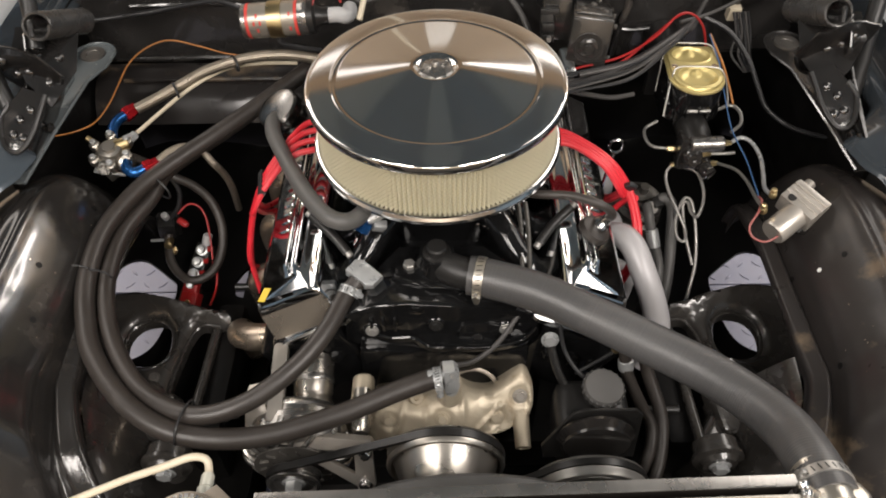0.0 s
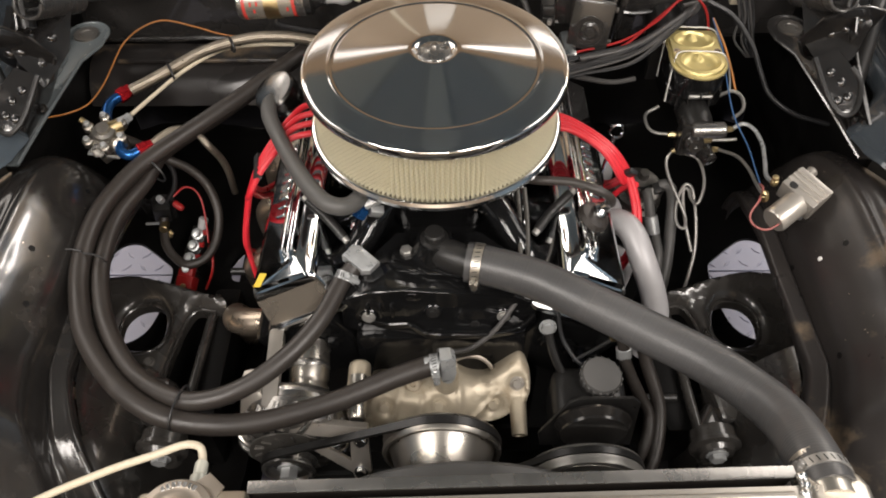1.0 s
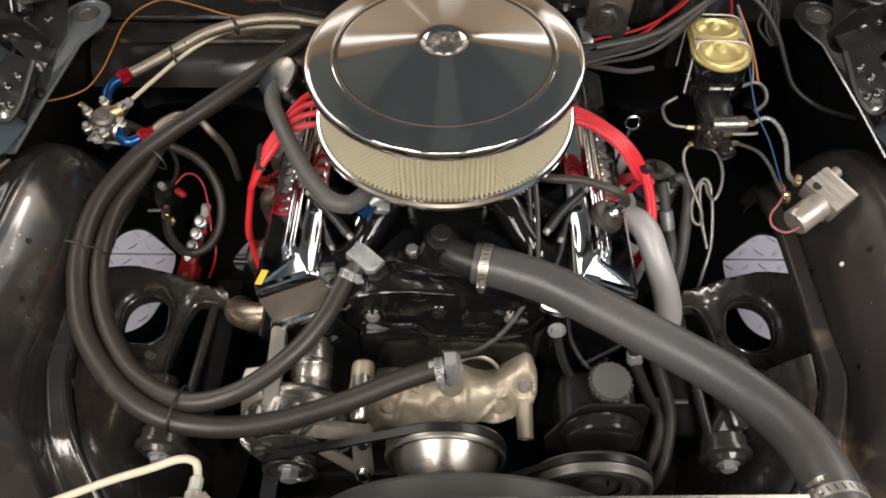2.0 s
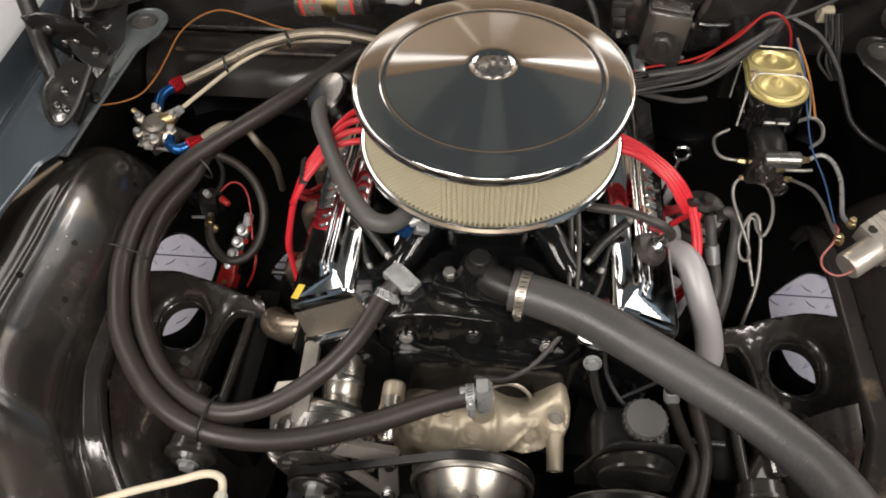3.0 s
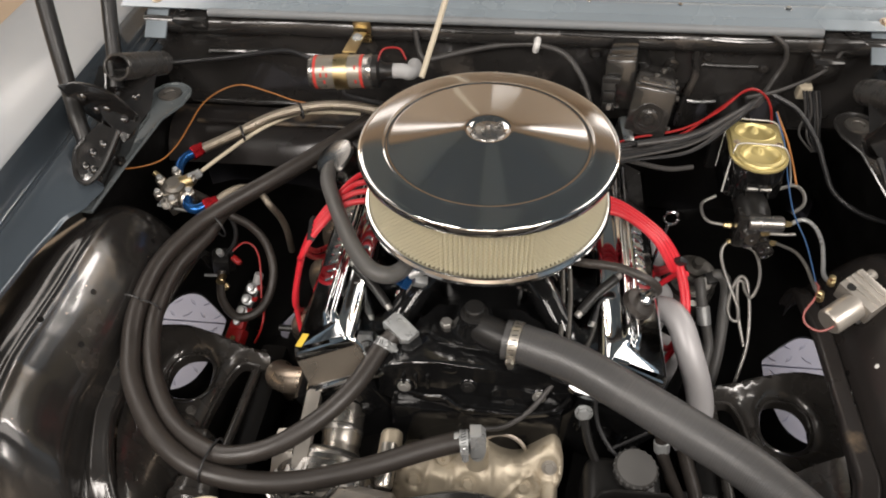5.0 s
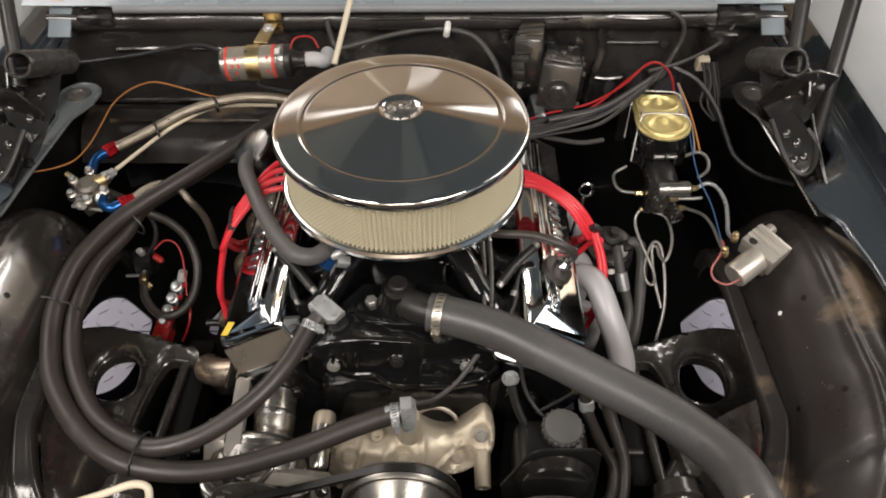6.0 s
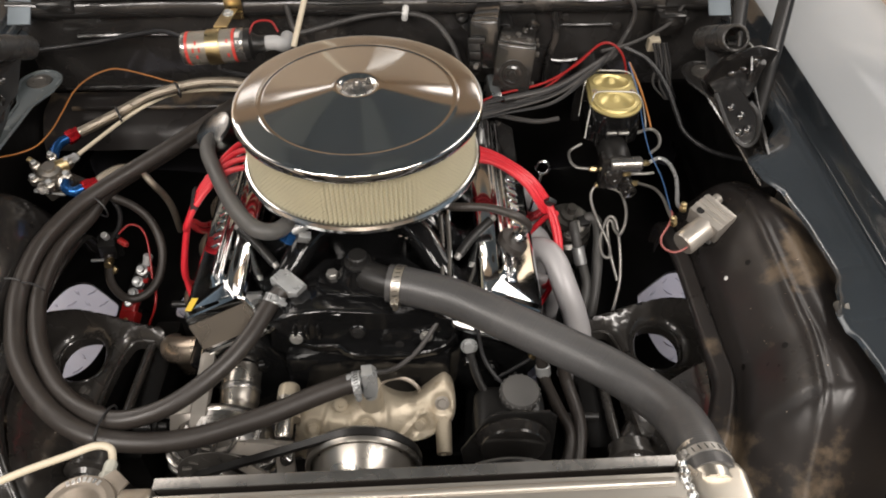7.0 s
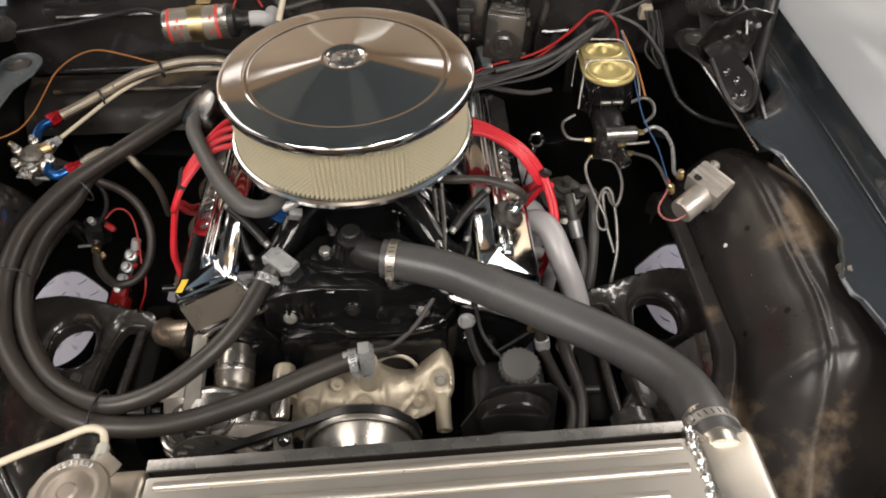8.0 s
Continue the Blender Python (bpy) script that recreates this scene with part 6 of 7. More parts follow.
reg = thing("fuel_regulator", (-0.53, 0.085, 0.72), "cast metal fuel pressure regulator on the inner fender", "fuel regulator")
m = to_z((-0.531, 0.090, 0.742), (0.1, -0.25, 1))
part("body", lathe(bmesh.new(), [(0.016, -0.02), (0.018, 0), (0.024, 0.003), (0.027, 0.007), (0.027, 0.015), (0.022, 0.018), (0.018, 0.019), (0.017, 0.026), (0.011, 0.028), (0.010, 0.034), (0, 0.034)], m, 28), POLISHED, reg)
part("casting", box(bmesh.new(), (0.050, 0.034, 0.026), m @ pose(0, -0.004, -0.010, 0, 0, 25), 0.003), POLISHED, reg)
part("casting", box(bmesh.new(), (0.022, 0.046, 0.022), m @ pose(0.006, -0.008, -0.004, 0, 0, -18), 0.003), POLISHED, reg)
for k in range(6):
    a = 60 * k + 20
    p = m @ Vector((0.029 * math.cos(radians(a)), 0.029 * math.sin(radians(a)), 0.010))
    part("lug", cyl(bmesh.new(), 0.0082, 0.015, to_z(p, m.to_3x3() @ Vector((0, 0, 1))), 12, 0.002), POLISHED, reg)
    part("screw", cyl(bmesh.new(), 0.0050, 0.007, to_z(p + m.to_3x3() @ Vector((0, 0, 0.015)), m.to_3x3() @ Vector((0, 0, 1))), 6), ZINC, reg)
for k in range(5):
    part("cooling_rib", box(bmesh.new(), (0.040 - 0.003 * k, 0.0022, 0.010), m @ pose(0.002, -0.024 + 0.006 * k, 0.004, 10, 0, 25), 0.0006, 1), POLISHED, reg)
part("side_port", lathe(bmesh.new(), [(0.012, 0), (0.013, 0.003), (0.013, 0.014), (0.009, 0.016), (0.007, 0.010), (0, 0.010)], to_z((-0.512, 0.072, 0.748), (0.8, -0.5, 0.3)), 20), POLISHED, reg)
part("adjuster", cyl(bmesh.new(), 0.005, 0.022, to_z((-0.552, 0.098, 0.762), (-0.7, 0.2, 0.5)), 12), BRASS, reg)
part("port", lathe(bmesh.new(), [(0.0125, 0), (0.0125, 0.014), (0.011, 0.016), (0.008, 0.016), (0.007, 0.008), (0, 0.008)], to_z((-0.533, 0.064, 0.746), (0.05, -1, 0.55)), 6), ALT_CAST, reg)
part("port", cyl(bmesh.new(), 0.011, 0.03, to_z((-0.531, 0.09, 0.760), (0.75, 0.4, 0.1)), 14), BRASS, reg)
part("mount_plate", box(bmesh.new(), (0.05, 0.06, 0.004), pose(-0.535, 0.092, 0.728, -8, 10, 0), 0.001), ZINC, reg)
part("blue_elbow", tube(bmesh.new(), [(-0.535, 0.115, 0.762), (-0.540, 0.138, 0.764), (-0.538, 0.160, 0.764), (-0.528, 0.178, 0.762)], 0.0085, 14), BLUE_ANO, reg, "blue anodised elbow")
an_nut(reg, (-0.531, 0.174, 0.762), (0.5, 0.75, 0), RED_ANO, 0.0125, 0.024, "red_nut")
part("blue_elbow", tube(bmesh.new(), [(-0.505, 0.068, 0.752), (-0.496, 0.052, 0.749), (-0.482, 0.047, 0.748), (-0.468, 0.056, 0.749)], 0.0085, 14), BLUE_ANO, reg, "blue anodised elbow")
an_nut(reg, (-0.470, 0.055, 0.749), (0.8, 0.6, 0), RED_ANO, 0.0115, 0.022, "red_nut")
hose("braided_fuel_hose", [(-0.515, 0.190, 0.763), (-0.485, 0.207, 0.770), (-0.444, 0.233, 0.780), (-0.405, 0.253, 0.792), (-0.366, 0.265, 0.800), (-0.325, 0.273, 0.806), (-0.289, 0.276, 0.808), (-0.25, 0.28, 0.804), (-0.20, 0.285, 0.79)], 0.0092, BRAID, "braided stainless fuel hose", seg=18, group="braided hoses")
hose("braided_fuel_hose", [(-0.455, 0.066, 0.750), (-0.440, 0.088, 0.752), (-0.420, 0.108, 0.748), (-0.396, 0.112, 0.735), (-0.379, 0.104, 0.715), (-0.369, 0.112, 0.68), (-0.366, 0.12, 0.64), (-0.37, 0.13, 0.58)], 0.0062, BRAID, "braided stainless fuel hose", seg=16, group="braided hoses")
line = thing("gauge_line", (-0.44, 0.2, 0.75), "thin tan gauge line with bright end fitting", "hose")
part("tube", tube(bmesh.new(), [(-0.498, 0.128, 0.762), (-0.470, 0.175, 0.766), (-0.438, 0.222, 0.772), (-0.40, 0.252, 0.782), (-0.362, 0.275, 0.786), (-0.31, 0.285, 0.786), (-0.25, 0.29, 0.782)], 0.0034, 12), IVORY, line)
an_nut(line, (-0.511, 0.108, 0.760), (0.5, 0.85, 0), ZINC, 0.009, 0.020)
for x, y, z in ((-0.452, 0.222, 0.777), (-0.352, 0.266, 0.800)):
    ring = [Vector((x, y, z)) + Vector((-0.35, 0.6, 0)).normalized() * 0.016 * math.cos(a * 0.3) + Vector((0, 0, 1)) * 0.012 * math.sin(a * 0.3) for a in range(22)]
    solo("cable_tie", tube(bmesh.new(), ring, 0.0022, 6, ease=False), BLACK_WIRE, "black cable tie round the fuel lines", "cable tie", "cable ties")
hose("orange_wire", [(-0.66, 0.118, 0.762), (-0.630, 0.125, 0.761), (-0.600, 0.138, 0.760), (-0.578, 0.160, 0.760), (-0.566, 0.200, 0.764), (-0.561, 0.243, 0.770), (-0.552, 0.290, 0.782), (-0.533, 0.323, 0.790), (-0.505, 0.345, 0.794), (-0.478, 0.351, 0.792), (-0.43, 0.346, 0.781), (-0.389, 0.340, 0.771), (-0.33, 0.335, 0.764)], 0.0014, ORANGE_WIRE, "thin orange wire along the firewall", "wire", 8)

# ---- left side: terminal block and battery leads ----
term = thing("terminal_block", (-0.435, 0.015, 0.47), "junction block with metal studs and red caps", "terminal block")
d = Vector((-0.031, -0.070, -0.058)).normalized()
base = Vector((-0.421, 0.048, 0.556))
mm = to_z(base, d)
part("strip", box(bmesh.new(), (0.030, 0.022, 0.115), mm @ pose(0, 0, 0.045), 0.004), BLACK_SATIN, term)
for k in range(4):
    p = base + d * (0.004 + 0.022 * k) + Vector((0, -0.004, 0.012))
    part("stud", lathe(bmesh.new(), [(0.010, 0), (0.010, 0.006), (0.007, 0.007), (0.006, 0.016), (0, 0.017)], to_z(p, (0.1, -0.5, 0.8)), 12), ZINC, term)
    part("red_tab", box(bmesh.new(), (0.010, 0.010, 0.006), Matrix.Translation(p + Vector((0.013, 0.002, 0.002))), 0.002), RED_PLASTIC, term)
red_cap = part("red_cap", box(bmesh.new(), (0.030, 0.026, 0.026), pose(-0.437, -0.034, 0.522, 30, 0, -12), 0.004), RED_PLASTIC, term, "red plastic cap")
part("cap_rim", box(bmesh.new(), (0.026, 0.022, 0.014), pose(-0.434, -0.020, 0.540, 30, 0, -12), 0.003), RED_PLASTIC, red_cap)
part("cap_stud", cyl(bmesh.new(), 0.006, 0.012, to_z((-0.434, -0.022, 0.546), (0.1, -0.6, 0.8)), 12), ZINC, red_cap)
part("cap_screw", cyl(bmesh.new(), 0.0045, 0.004, to_z((-0.438, -0.046, 0.532), (0, -0.9, 0.5)), 12), BRASS, red_cap)
part("lead_end", cyl(bmesh.new(), 0.008, 0.034, to_z(base, (0.25, 0.3, 0.75)), 14), GREY_BOOT, term)
part("bracket", box(bmesh.new(), (0.012, 0.02, 0.13), pose(-0.428, 0.03, 0.475, 30, 0, 0), 0.002), BLACK_UNDER, term)
hose("battery_lead", [(-0.53, 0.11, 0.735), (-0.49, 0.10, 0.722), (-0.453, 0.091, 0.700), (-0.420, 0.094, 0.672), (-0.395, 0.085, 0.640), (-0.381, 0.058, 0.602), (-0.384, 0.020, 0.574), (-0.401, -0.009, 0.560), (-0.428, -0.020, 0.556), (-0.450, -0.010, 0.560), (-0.468, 0.010, 0.572), (-0.475, 0.036, 0.585), (-0.474, 0.05, 0.60)], 0.0075, RUBBER, "thick black battery lead in a loop", "wire", 12)
sol = thing("starter_relay", (-0.478, 0.055, 0.56), "small black starter relay with brass stud", "relay")
part("case", box(bmesh.new(), (0.030, 0.034, 0.044), pose(-0.486, 0.078, 0.592, 12, 8, 15), 0.006), BLACK_SATIN, sol)
part("stud", cyl(bmesh.new(), 0.007, 0.020, to_z((-0.472, 0.044, 0.592), (0.1, -1, 0.2)), 10), BRASS, sol)
part("stud", cyl(bmesh.new(), 0.006, 0.014, to_z((-0.470, 0.058, 0.632), (0, -0.4, 1)), 10), ZINC, sol)
part("red_boot", lathe(bmesh.new(), [(0.006, 0), (0.006, 0.014), (0.004, 0.018), (0, 0.018)], to_z((-0.452, 0.062, 0.622), (0.8, -0.5, -0.2)), 12), RED_PLASTIC, sol, "red rubber boot")
hose("red_wire", [(-0.455, 0.072, 0.628), (-0.440, 0.088, 0.634), (-0.424, 0.090, 0.628), (-0.412, 0.078, 0.612), (-0.405, 0.05, 0.585), (-0.402, 0.025, 0.56)], 0.0018, RED_PLASTIC, "red wire to the junction block", "wire", 8, "red wires")
hose("red_wire", [(-0.402, 0.022, 0.556), (-0.392, 0.000, 0.55), (-0.395, -0.02, 0.53), (-0.41, -0.03, 0.50)], 0.0022, RED_PLASTIC, "red wire to the junction block", "wire", 8, "red wires")
hose("relay_cable", [(-0.462, 0.100, 0.700), (-0.448, 0.092, 0.668), (-0.452, 0.080, 0.640), (-0.470, 0.070, 0.618)], 0.0042, BLACK_WIRE, "black cable into the starter relay", "wire", 10)
part("side_pin", cyl(bmesh.new(), 0.0025, 0.030, to_z((-0.476, 0.044, 0.592), (-1, -0.05, 0)), 8), ZINC, sol)
part("lower_nut", lathe(bmesh.new(), [(0.007, 0), (0.008, 0.002), (0.008, 0.008), (0.005, 0.010), (0, 0.010)], to_z((-0.468, 0.036, 0.575), (0.1, -0.8, 0.5)), 6), BRASS, sol)
part("foot", box(bmesh.new(), (0.040, 0.010, 0.060), pose(-0.492, 0.096, 0.575, 12, 8, 15), 0.003), BLACK_SATIN, sol)
fb = thing("bracket_bolt", (-0.487, 0.038, 0.715), "bright hexagon bolt in the inner fender", "bolt")
bolt(fb, (-0.487, 0.030, 0.718), (0.35, -0.35, 0.85), 0.0085, 0.008, ZINC)


# ---- hood hinges ----
def hinge(s, arm1, arm2, paint, look_of_bracket, dx=0.0, dy=0.0):
    t = thing("hood_hinge", (s * 0.62, 0.10, 0.80), "black hood hinge with coil spring and two arms", "hood hinge", "hood hinges")
    bm = bmesh.new()
    outl = [(-0.020, 0.838), (-0.026, 0.822), (-0.015, 0.808), (0.02, 0.794), (0.075, 0.788), (0.16, 0.808), (0.225, 0.832), (0.235, 0.850), (0.17, 0.888), (0.12, 0.900), (0.08, 0.880), (0.02, 0.855)]
    prism(bm, outl, 0.005, Matrix(((0, 0, s, s * 0.612), (1, 0, 0, 0), (0, 1, 0, 0), (0, 0, 0, 1))), 0.0015)
    part("base_plate", bm, BLACK_HINGE, t)
    bm = bmesh.new()
    outl = [(0.100, 0.838), (0.13, 0.830), (0.185, 0.858), (0.205, 0.890), (0.185, 0.925), (0.150, 0.950), (0.118, 0.954), (0.096, 0.925)]
    prism(bm, outl, 0.005, Matrix(((0, 0, s, s * 0.596), (1, 0, 0, 0), (0, 1, 0, 0), (0, 0, 0, 1))), 0.0015)
    part("swing_plate", bm, BLACK_HINGE, t)
    for name, pts, rr in (("arm", arm1, 0.0125), ("arm", arm2, 0.0115)):
        part(name, tube(bmesh.new(), [(s * p[0], p[1], p[2]) for p in pts], rr, 12, 10), BLACK_SATIN, t)
    a, b = Vector((s * 0.553, 0.084, 0.988)), Vector((s * 0.572, 0.243, 0.900))
    ax = (b - a).normalized()
    e1 = ax.cross(Vector((0, 0, 1))).normalized()
    e2 = ax.cross(e1)
    turns, n = 27, 27 * 14
    line = [a + (b - a) * (k / n) + 0.0182 * (math.cos(2 * math.pi * turns * k / n) * e1 + math.sin(2 * math.pi * turns * k / n) * e2) for k in range(n + 1)]
    part("spring", tube(bmesh.new(), line, 0.0025, 8, ease=False), SPRING, t, "close-wound grey-black coil spring")
    part("spring_hook", tube(bmesh.new(), [b - e1 * 0.012, b + ax * 0.012, b + ax * 0.026 + e2 * 0.012, b + ax * 0.030 - e2 * 0.010], 0.0035, 8), ZINC, t)
    part("spring_hook", tube(bmesh.new(), [a + ax * 0.03, a + ax * 0.0, a - ax * 0.016 - e2 * 0.006, a - ax * 0.018 + e2 * 0.012], 0.0035, 8), BLACK_SATIN, t)
    bm = bmesh.new()
    bm.faces.new([bm.verts.new((s * x, y, z)) for x, y, z in ((0.551, 0.181, 0.920), (0.585, 0.165, 0.938), (0.622, 0.146, 0.950), (0.623, 0.105, 0.930), (0.603, 0.080, 0.898), (0.578, 0.070, 0.860), (0.551, 0.129, 0.884))])
    bmesh.ops.triangulate(bm, faces=bm.faces[:])
    bmesh.ops.solidify(bm, geom=bm.faces[:], thickness=0.004)
    part("gusset", bm, BLACK_HINGE, t)
    for x, y, z in ((0.572, 0.135, 0.903), (0.594, 0.118, 0.918), (0.580, 0.098, 0.885), (0.607, 0.105, 0.915)):
        part("rivet", lathe(bmesh.new(), [(0.007, 0), (0.0065, 0.003), (0.004, 0.005), (0, 0.0055)], to_z((s * x, y, z), (-s * 0.6, -0.5, 0.62)), 14), BLACK_HINGE, t)
    for y, z, x in ((0.12, 0.868, 0.593), (0.14, 0.86, 0.593), (0.12, 0.93, 0.593), (0.16, 0.90, 0.593), (0.02, 0.825, 0.610), (0.0, 0.835, 0.610), (0.09, 0.805, 0.610), (0.19, 0.832, 0.610)):
        m = to_z((s * x, y, z), (-s, 0, 0))
        part("rivet", lathe(bmesh.new(), [(0.009, 0), (0.008, 0.003), (0.005, 0.005), (0, 0.006)], m, 16), BLACK_HINGE, t)
    # link plate facing forward, and the sloping foot with its rolled edge
    face = Matrix(((s, 0, 0, s * dx), (0, -0.30, -1, 0.372 + dy), (0, 1, 0, 0), (0, 0, 0, 1)))
    outl = [(0.628, 0.962), (0.655, 0.953), (0.650, 0.920), (0.636, 0.885), (0.610, 0.852), (0.582, 0.860), (0.560, 0.892), (0.575, 0.938), (0.600, 0.955)]
    part("link_plate", prism(bmesh.new(), outl, 0.006, face, 0.002), BLACK_HINGE, t)
    part("link_edge", tube(bmesh.new(), [face @ Vector((x, z, 0.004)) for x, z in outl[1:7]], 0.0030, 8), BLACK_SATIN, t)
    foot = [(0.600, 0.060), (0.617, 0.038), (0.628, 0.020), (0.623, -0.005), (0.610, -0.018), (0.595, -0.016), (0.580, 0.004), (0.565, 0.050)]
    slope = Matrix(((s, 0, 0, s * dx), (0, 1, 0, dy), (0, 0.70, 1, 0.858), (0, 0, 0, 1)))
    part("foot_plate", prism(bmesh.new(), foot, 0.006, slope, 0.002), BLACK_HINGE, t)
    part("foot_edge", tube(bmesh.new(), [slope @ Vector((x, y, 0.005)) for x, y in foot[1:]], 0.0040, 8), BLACK_SATIN, t)
    for x, y in ((0.608, 0.002), (0.600, 0.020), (0.586, 0.032), (0.594, -0.002)):
        part("rivet", lathe(bmesh.new(), [(0.0065, 0), (0.006, 0.003), (0.0035, 0.005), (0, 0.0055)], to_z(slope @ Vector((x, y, 0.005)), (0, -0.6, 0.8)), 14), BLACK_HINGE, t)
    for x, z in ((0.628, 0.932), (0.602, 0.905), (0.590, 0.885), (0.620, 0.902)):
        part("rivet", lathe(bmesh.new(), [(0.0075, 0), (0.007, 0.003), (0.004, 0.005), (0, 0.0055)], to_z(face @ Vector((x, z, 0.005)), (0, -0.95, 0.3)), 14), BLACK_HINGE, t)
    # painted body bracket under the plate, with its round end and rolled edge
    outl = [(-0.05, 0.004), (0.05, 0.000), (0.20, -0.010), (0.244, -0.030)] + [(0.278 + 0.036 * math.cos(radians(d)), 0.003 + 0.036 * math.sin(radians(d))) for d in range(-90, 100, 15)] + [(0.245, 0.034), (0.205, 0.016), (0.05, 0.022), (-0.05, 0.020)]
    place = Matrix.Translation((s * 0.605, 0.02, 0.800)) @ Matrix(((0, s, 0, 0), (1, 0, 0, 0), (0, 0, -1, 0), (0, 0, 0, 1)))
    part("body_bracket", prism(bmesh.new(), outl, 0.003, place, 0.001), paint, t, look_of_bracket)
    part("bracket_edge", tube(bmesh.new(), [place @ Vector((x, y, 0)) for x, y in outl], 0.0030, 8, ease=False), paint, t)
    part("bracket_washer", lathe(bmesh.new(), [(0.022, 0), (0.021, 0.003), (0.012, 0.003), (0.010, 0.001), (0, 0.001)], pose(s * 0.609, 0.298, 0.800), 28), STEEL_DARK, t)
    return t


hinge(-1, [(0.625, 0.045, 0.865), (0.640, 0.070, 0.900), (0.655, 0.098, 0.925), (0.668, 0.128, 0.980), (0.680, 0.158, 1.035), (0.705, 0.225, 1.16)],
      [(0.590, 0.120, 0.930), (0.592, 0.146, 0.964), (0.600, 0.191, 1.022), (0.612, 0.26, 1.11)], PAINT_BRACKET, "slate painted bracket with round end")
hinge(1, [(0.625, 0.085, 0.845), (0.640, 0.120, 0.872), (0.655, 0.156, 0.900), (0.668, 0.190, 0.940), (0.680, 0.221, 0.978), (0.712, 0.305, 1.08)],
      [(0.590, 0.150, 0.920), (0.594, 0.175, 0.948), (0.600, 0.207, 0.986), (0.615, 0.28, 1.07)], GLOSS, "painted bracket with round end, its dark side put into the colour", -0.022, 0.025)

# ---- ignition coil ----
coil = thing("ignition_coil", (-0.262, 0.262, 0.86), "chrome ignition coil with red and silver label", "ignition coil")
m = to_z((-0.318, 0.256, 0.886), (1, 0.02, 0.05))
part("can", lathe(bmesh.new(), [(0, 0), (0.024, 0), (0.027, 0.003), (0.0275, 0.008), (0.0275, 0.100), (0.0285, 0.102), (0.0285, 0.108), (0.025, 0.110), (0, 0.110)], m, 40), ALT_CAST, coil)
for r, z0, z1, mt, nm in ((0.0279, 0.010, 0.094, LABEL_SILVER, "label"), (0.0282, 0.010, 0.015, LABEL_RED, "label_edge"), (0.0282, 0.089, 0.094, LABEL_RED, "label_edge")):
    part(nm, lathe(bmesh.new(), [(r - 0.001, z0), (r, z0), (r, z1), (r - 0.001, z1)], m, 40), mt, coil)
for k, (a0, z) in enumerate(((0, 0.024), (0, 0.034), (24, 0.029), (-24, 0.029), (24, 0.082), (-24, 0.082))):
    part("label_mark", box(bmesh.new(), (0.007, 0.001, 0.0035), m @ pose(0, 0, 0, 0, 0, 180 + a0 + 70) @ pose(0, -0.0282, z), 0.0003, 1), LABEL_RED, coil)
part("strap", lathe(bmesh.new(), [(0.028, 0.045), (0.0295, 0.045), (0.0295, 0.068), (0.028, 0.068)], m, 40), BRASS, coil, "gold-coloured clamp strap")
part("tower", lathe(bmesh.new(), [(0.027, 0.108), (0.027, 0.118), (0.018, 0.122), (0.014, 0.130), (0.014, 0.142), (0, 0.142)], m, 30), BLACK_SATIN, coil, "black plastic coil tower")
part("boot", tube(bmesh.new(), [m @ Vector((0, 0, 0.136)), m @ Vector((0, 0, 0.156)), m @ Vector((0.004, -0.006, 0.168)), m @ Vector((0.022, -0.012, 0.172)), m @ Vector((0.045, -0.016, 0.171))], 0.0125, 16), GREY_BOOT, coil, "grey elbow boot")
part("mount", box(bmesh.new(), (0.024, 0.09, 0.003), pose(-0.252, 0.318, 0.910, -8, 0, 0), 0.001), BRASS, coil, "gold-coloured mounting tab")
part("mount_foot", box(bmesh.new(), (0.032, 0.003, 0.04), pose(-0.250, 0.372, 0.90), 0.001), BRASS, coil)
part("mount_foot", box(bmesh.new(), (0.028, 0.034, 0.003), pose(-0.250, 0.386, 0.895), 0.001), BRASS, coil)
bolt(coil, (-0.250, 0.332, 0.911), (0, -0.15, 1), 0.007, 0.006, ZINC)
part("lead", tube(bmesh.new(), [m @ Vector((-0.006, 0.022, 0.118)), (-0.195, 0.285, 0.918), (-0.170, 0.292, 0.916), (-0.158, 0.285, 0.900)], 0.0018, 8), RED_PLASTIC, coil)
part("lead", tube(bmesh.new(), [m @ Vector((0, -0.024, 0.060)), (-0.262, 0.250, 0.850), (-0.235, 0.262, 0.832), (-0.20, 0.27, 0.82)], 0.004, 8), BLACK_WIRE, coil)
hose("firewall_cable", [(-0.62, 0.36, 0.83), (-0.52, 0.37, 0.838), (-0.44, 0.365, 0.855), (-0.38, 0.345, 0.872), (-0.325, 0.30, 0.882)], 0.0045, BLACK_WIRE, "black cable along the firewall to the coil", "cable", 10)
cab = thing("speedometer_cable", (0, 0.37, 0.83), "grey-black sheathed cable held by a white clip", "cable")
part("sheath", tube(bmesh.new(), [(-0.155, 0.375, 0.905), (-0.150, 0.368, 0.880), (-0.145, 0.362, 0.864), (-0.132, 0.360, 0.858), (-0.090, 0.372, 0.863), (-0.050, 0.380, 0.870), (0.010, 0.384, 0.880), (0.062, 0.378, 0.884), (0.107, 0.360, 0.880), (0.138, 0.330, 0.858), (0.156, 0.300, 0.832), (0.162, 0.275, 0.80)], 0.0052, 12), GREY_WIRE, cab)
bm = tube(bmesh.new(), [(0.058, 0.372, 0.876), (0.060, 0.368, 0.890), (0.062, 0.384, 0.896), (0.064, 0.390, 0.882)], 0.006, 10)
part("clip", bm, WHITE, cab, "white plastic clip")
hose("prop_rod", [(-0.122, 0.215, 0.910), (-0.108, 0.256, 0.950), (-0.093, 0.300, 0.993), (-0.060, 0.40, 1.09)], 0.0048, IVORY, "pale cream rod leaning over the firewall", "rod", 10)

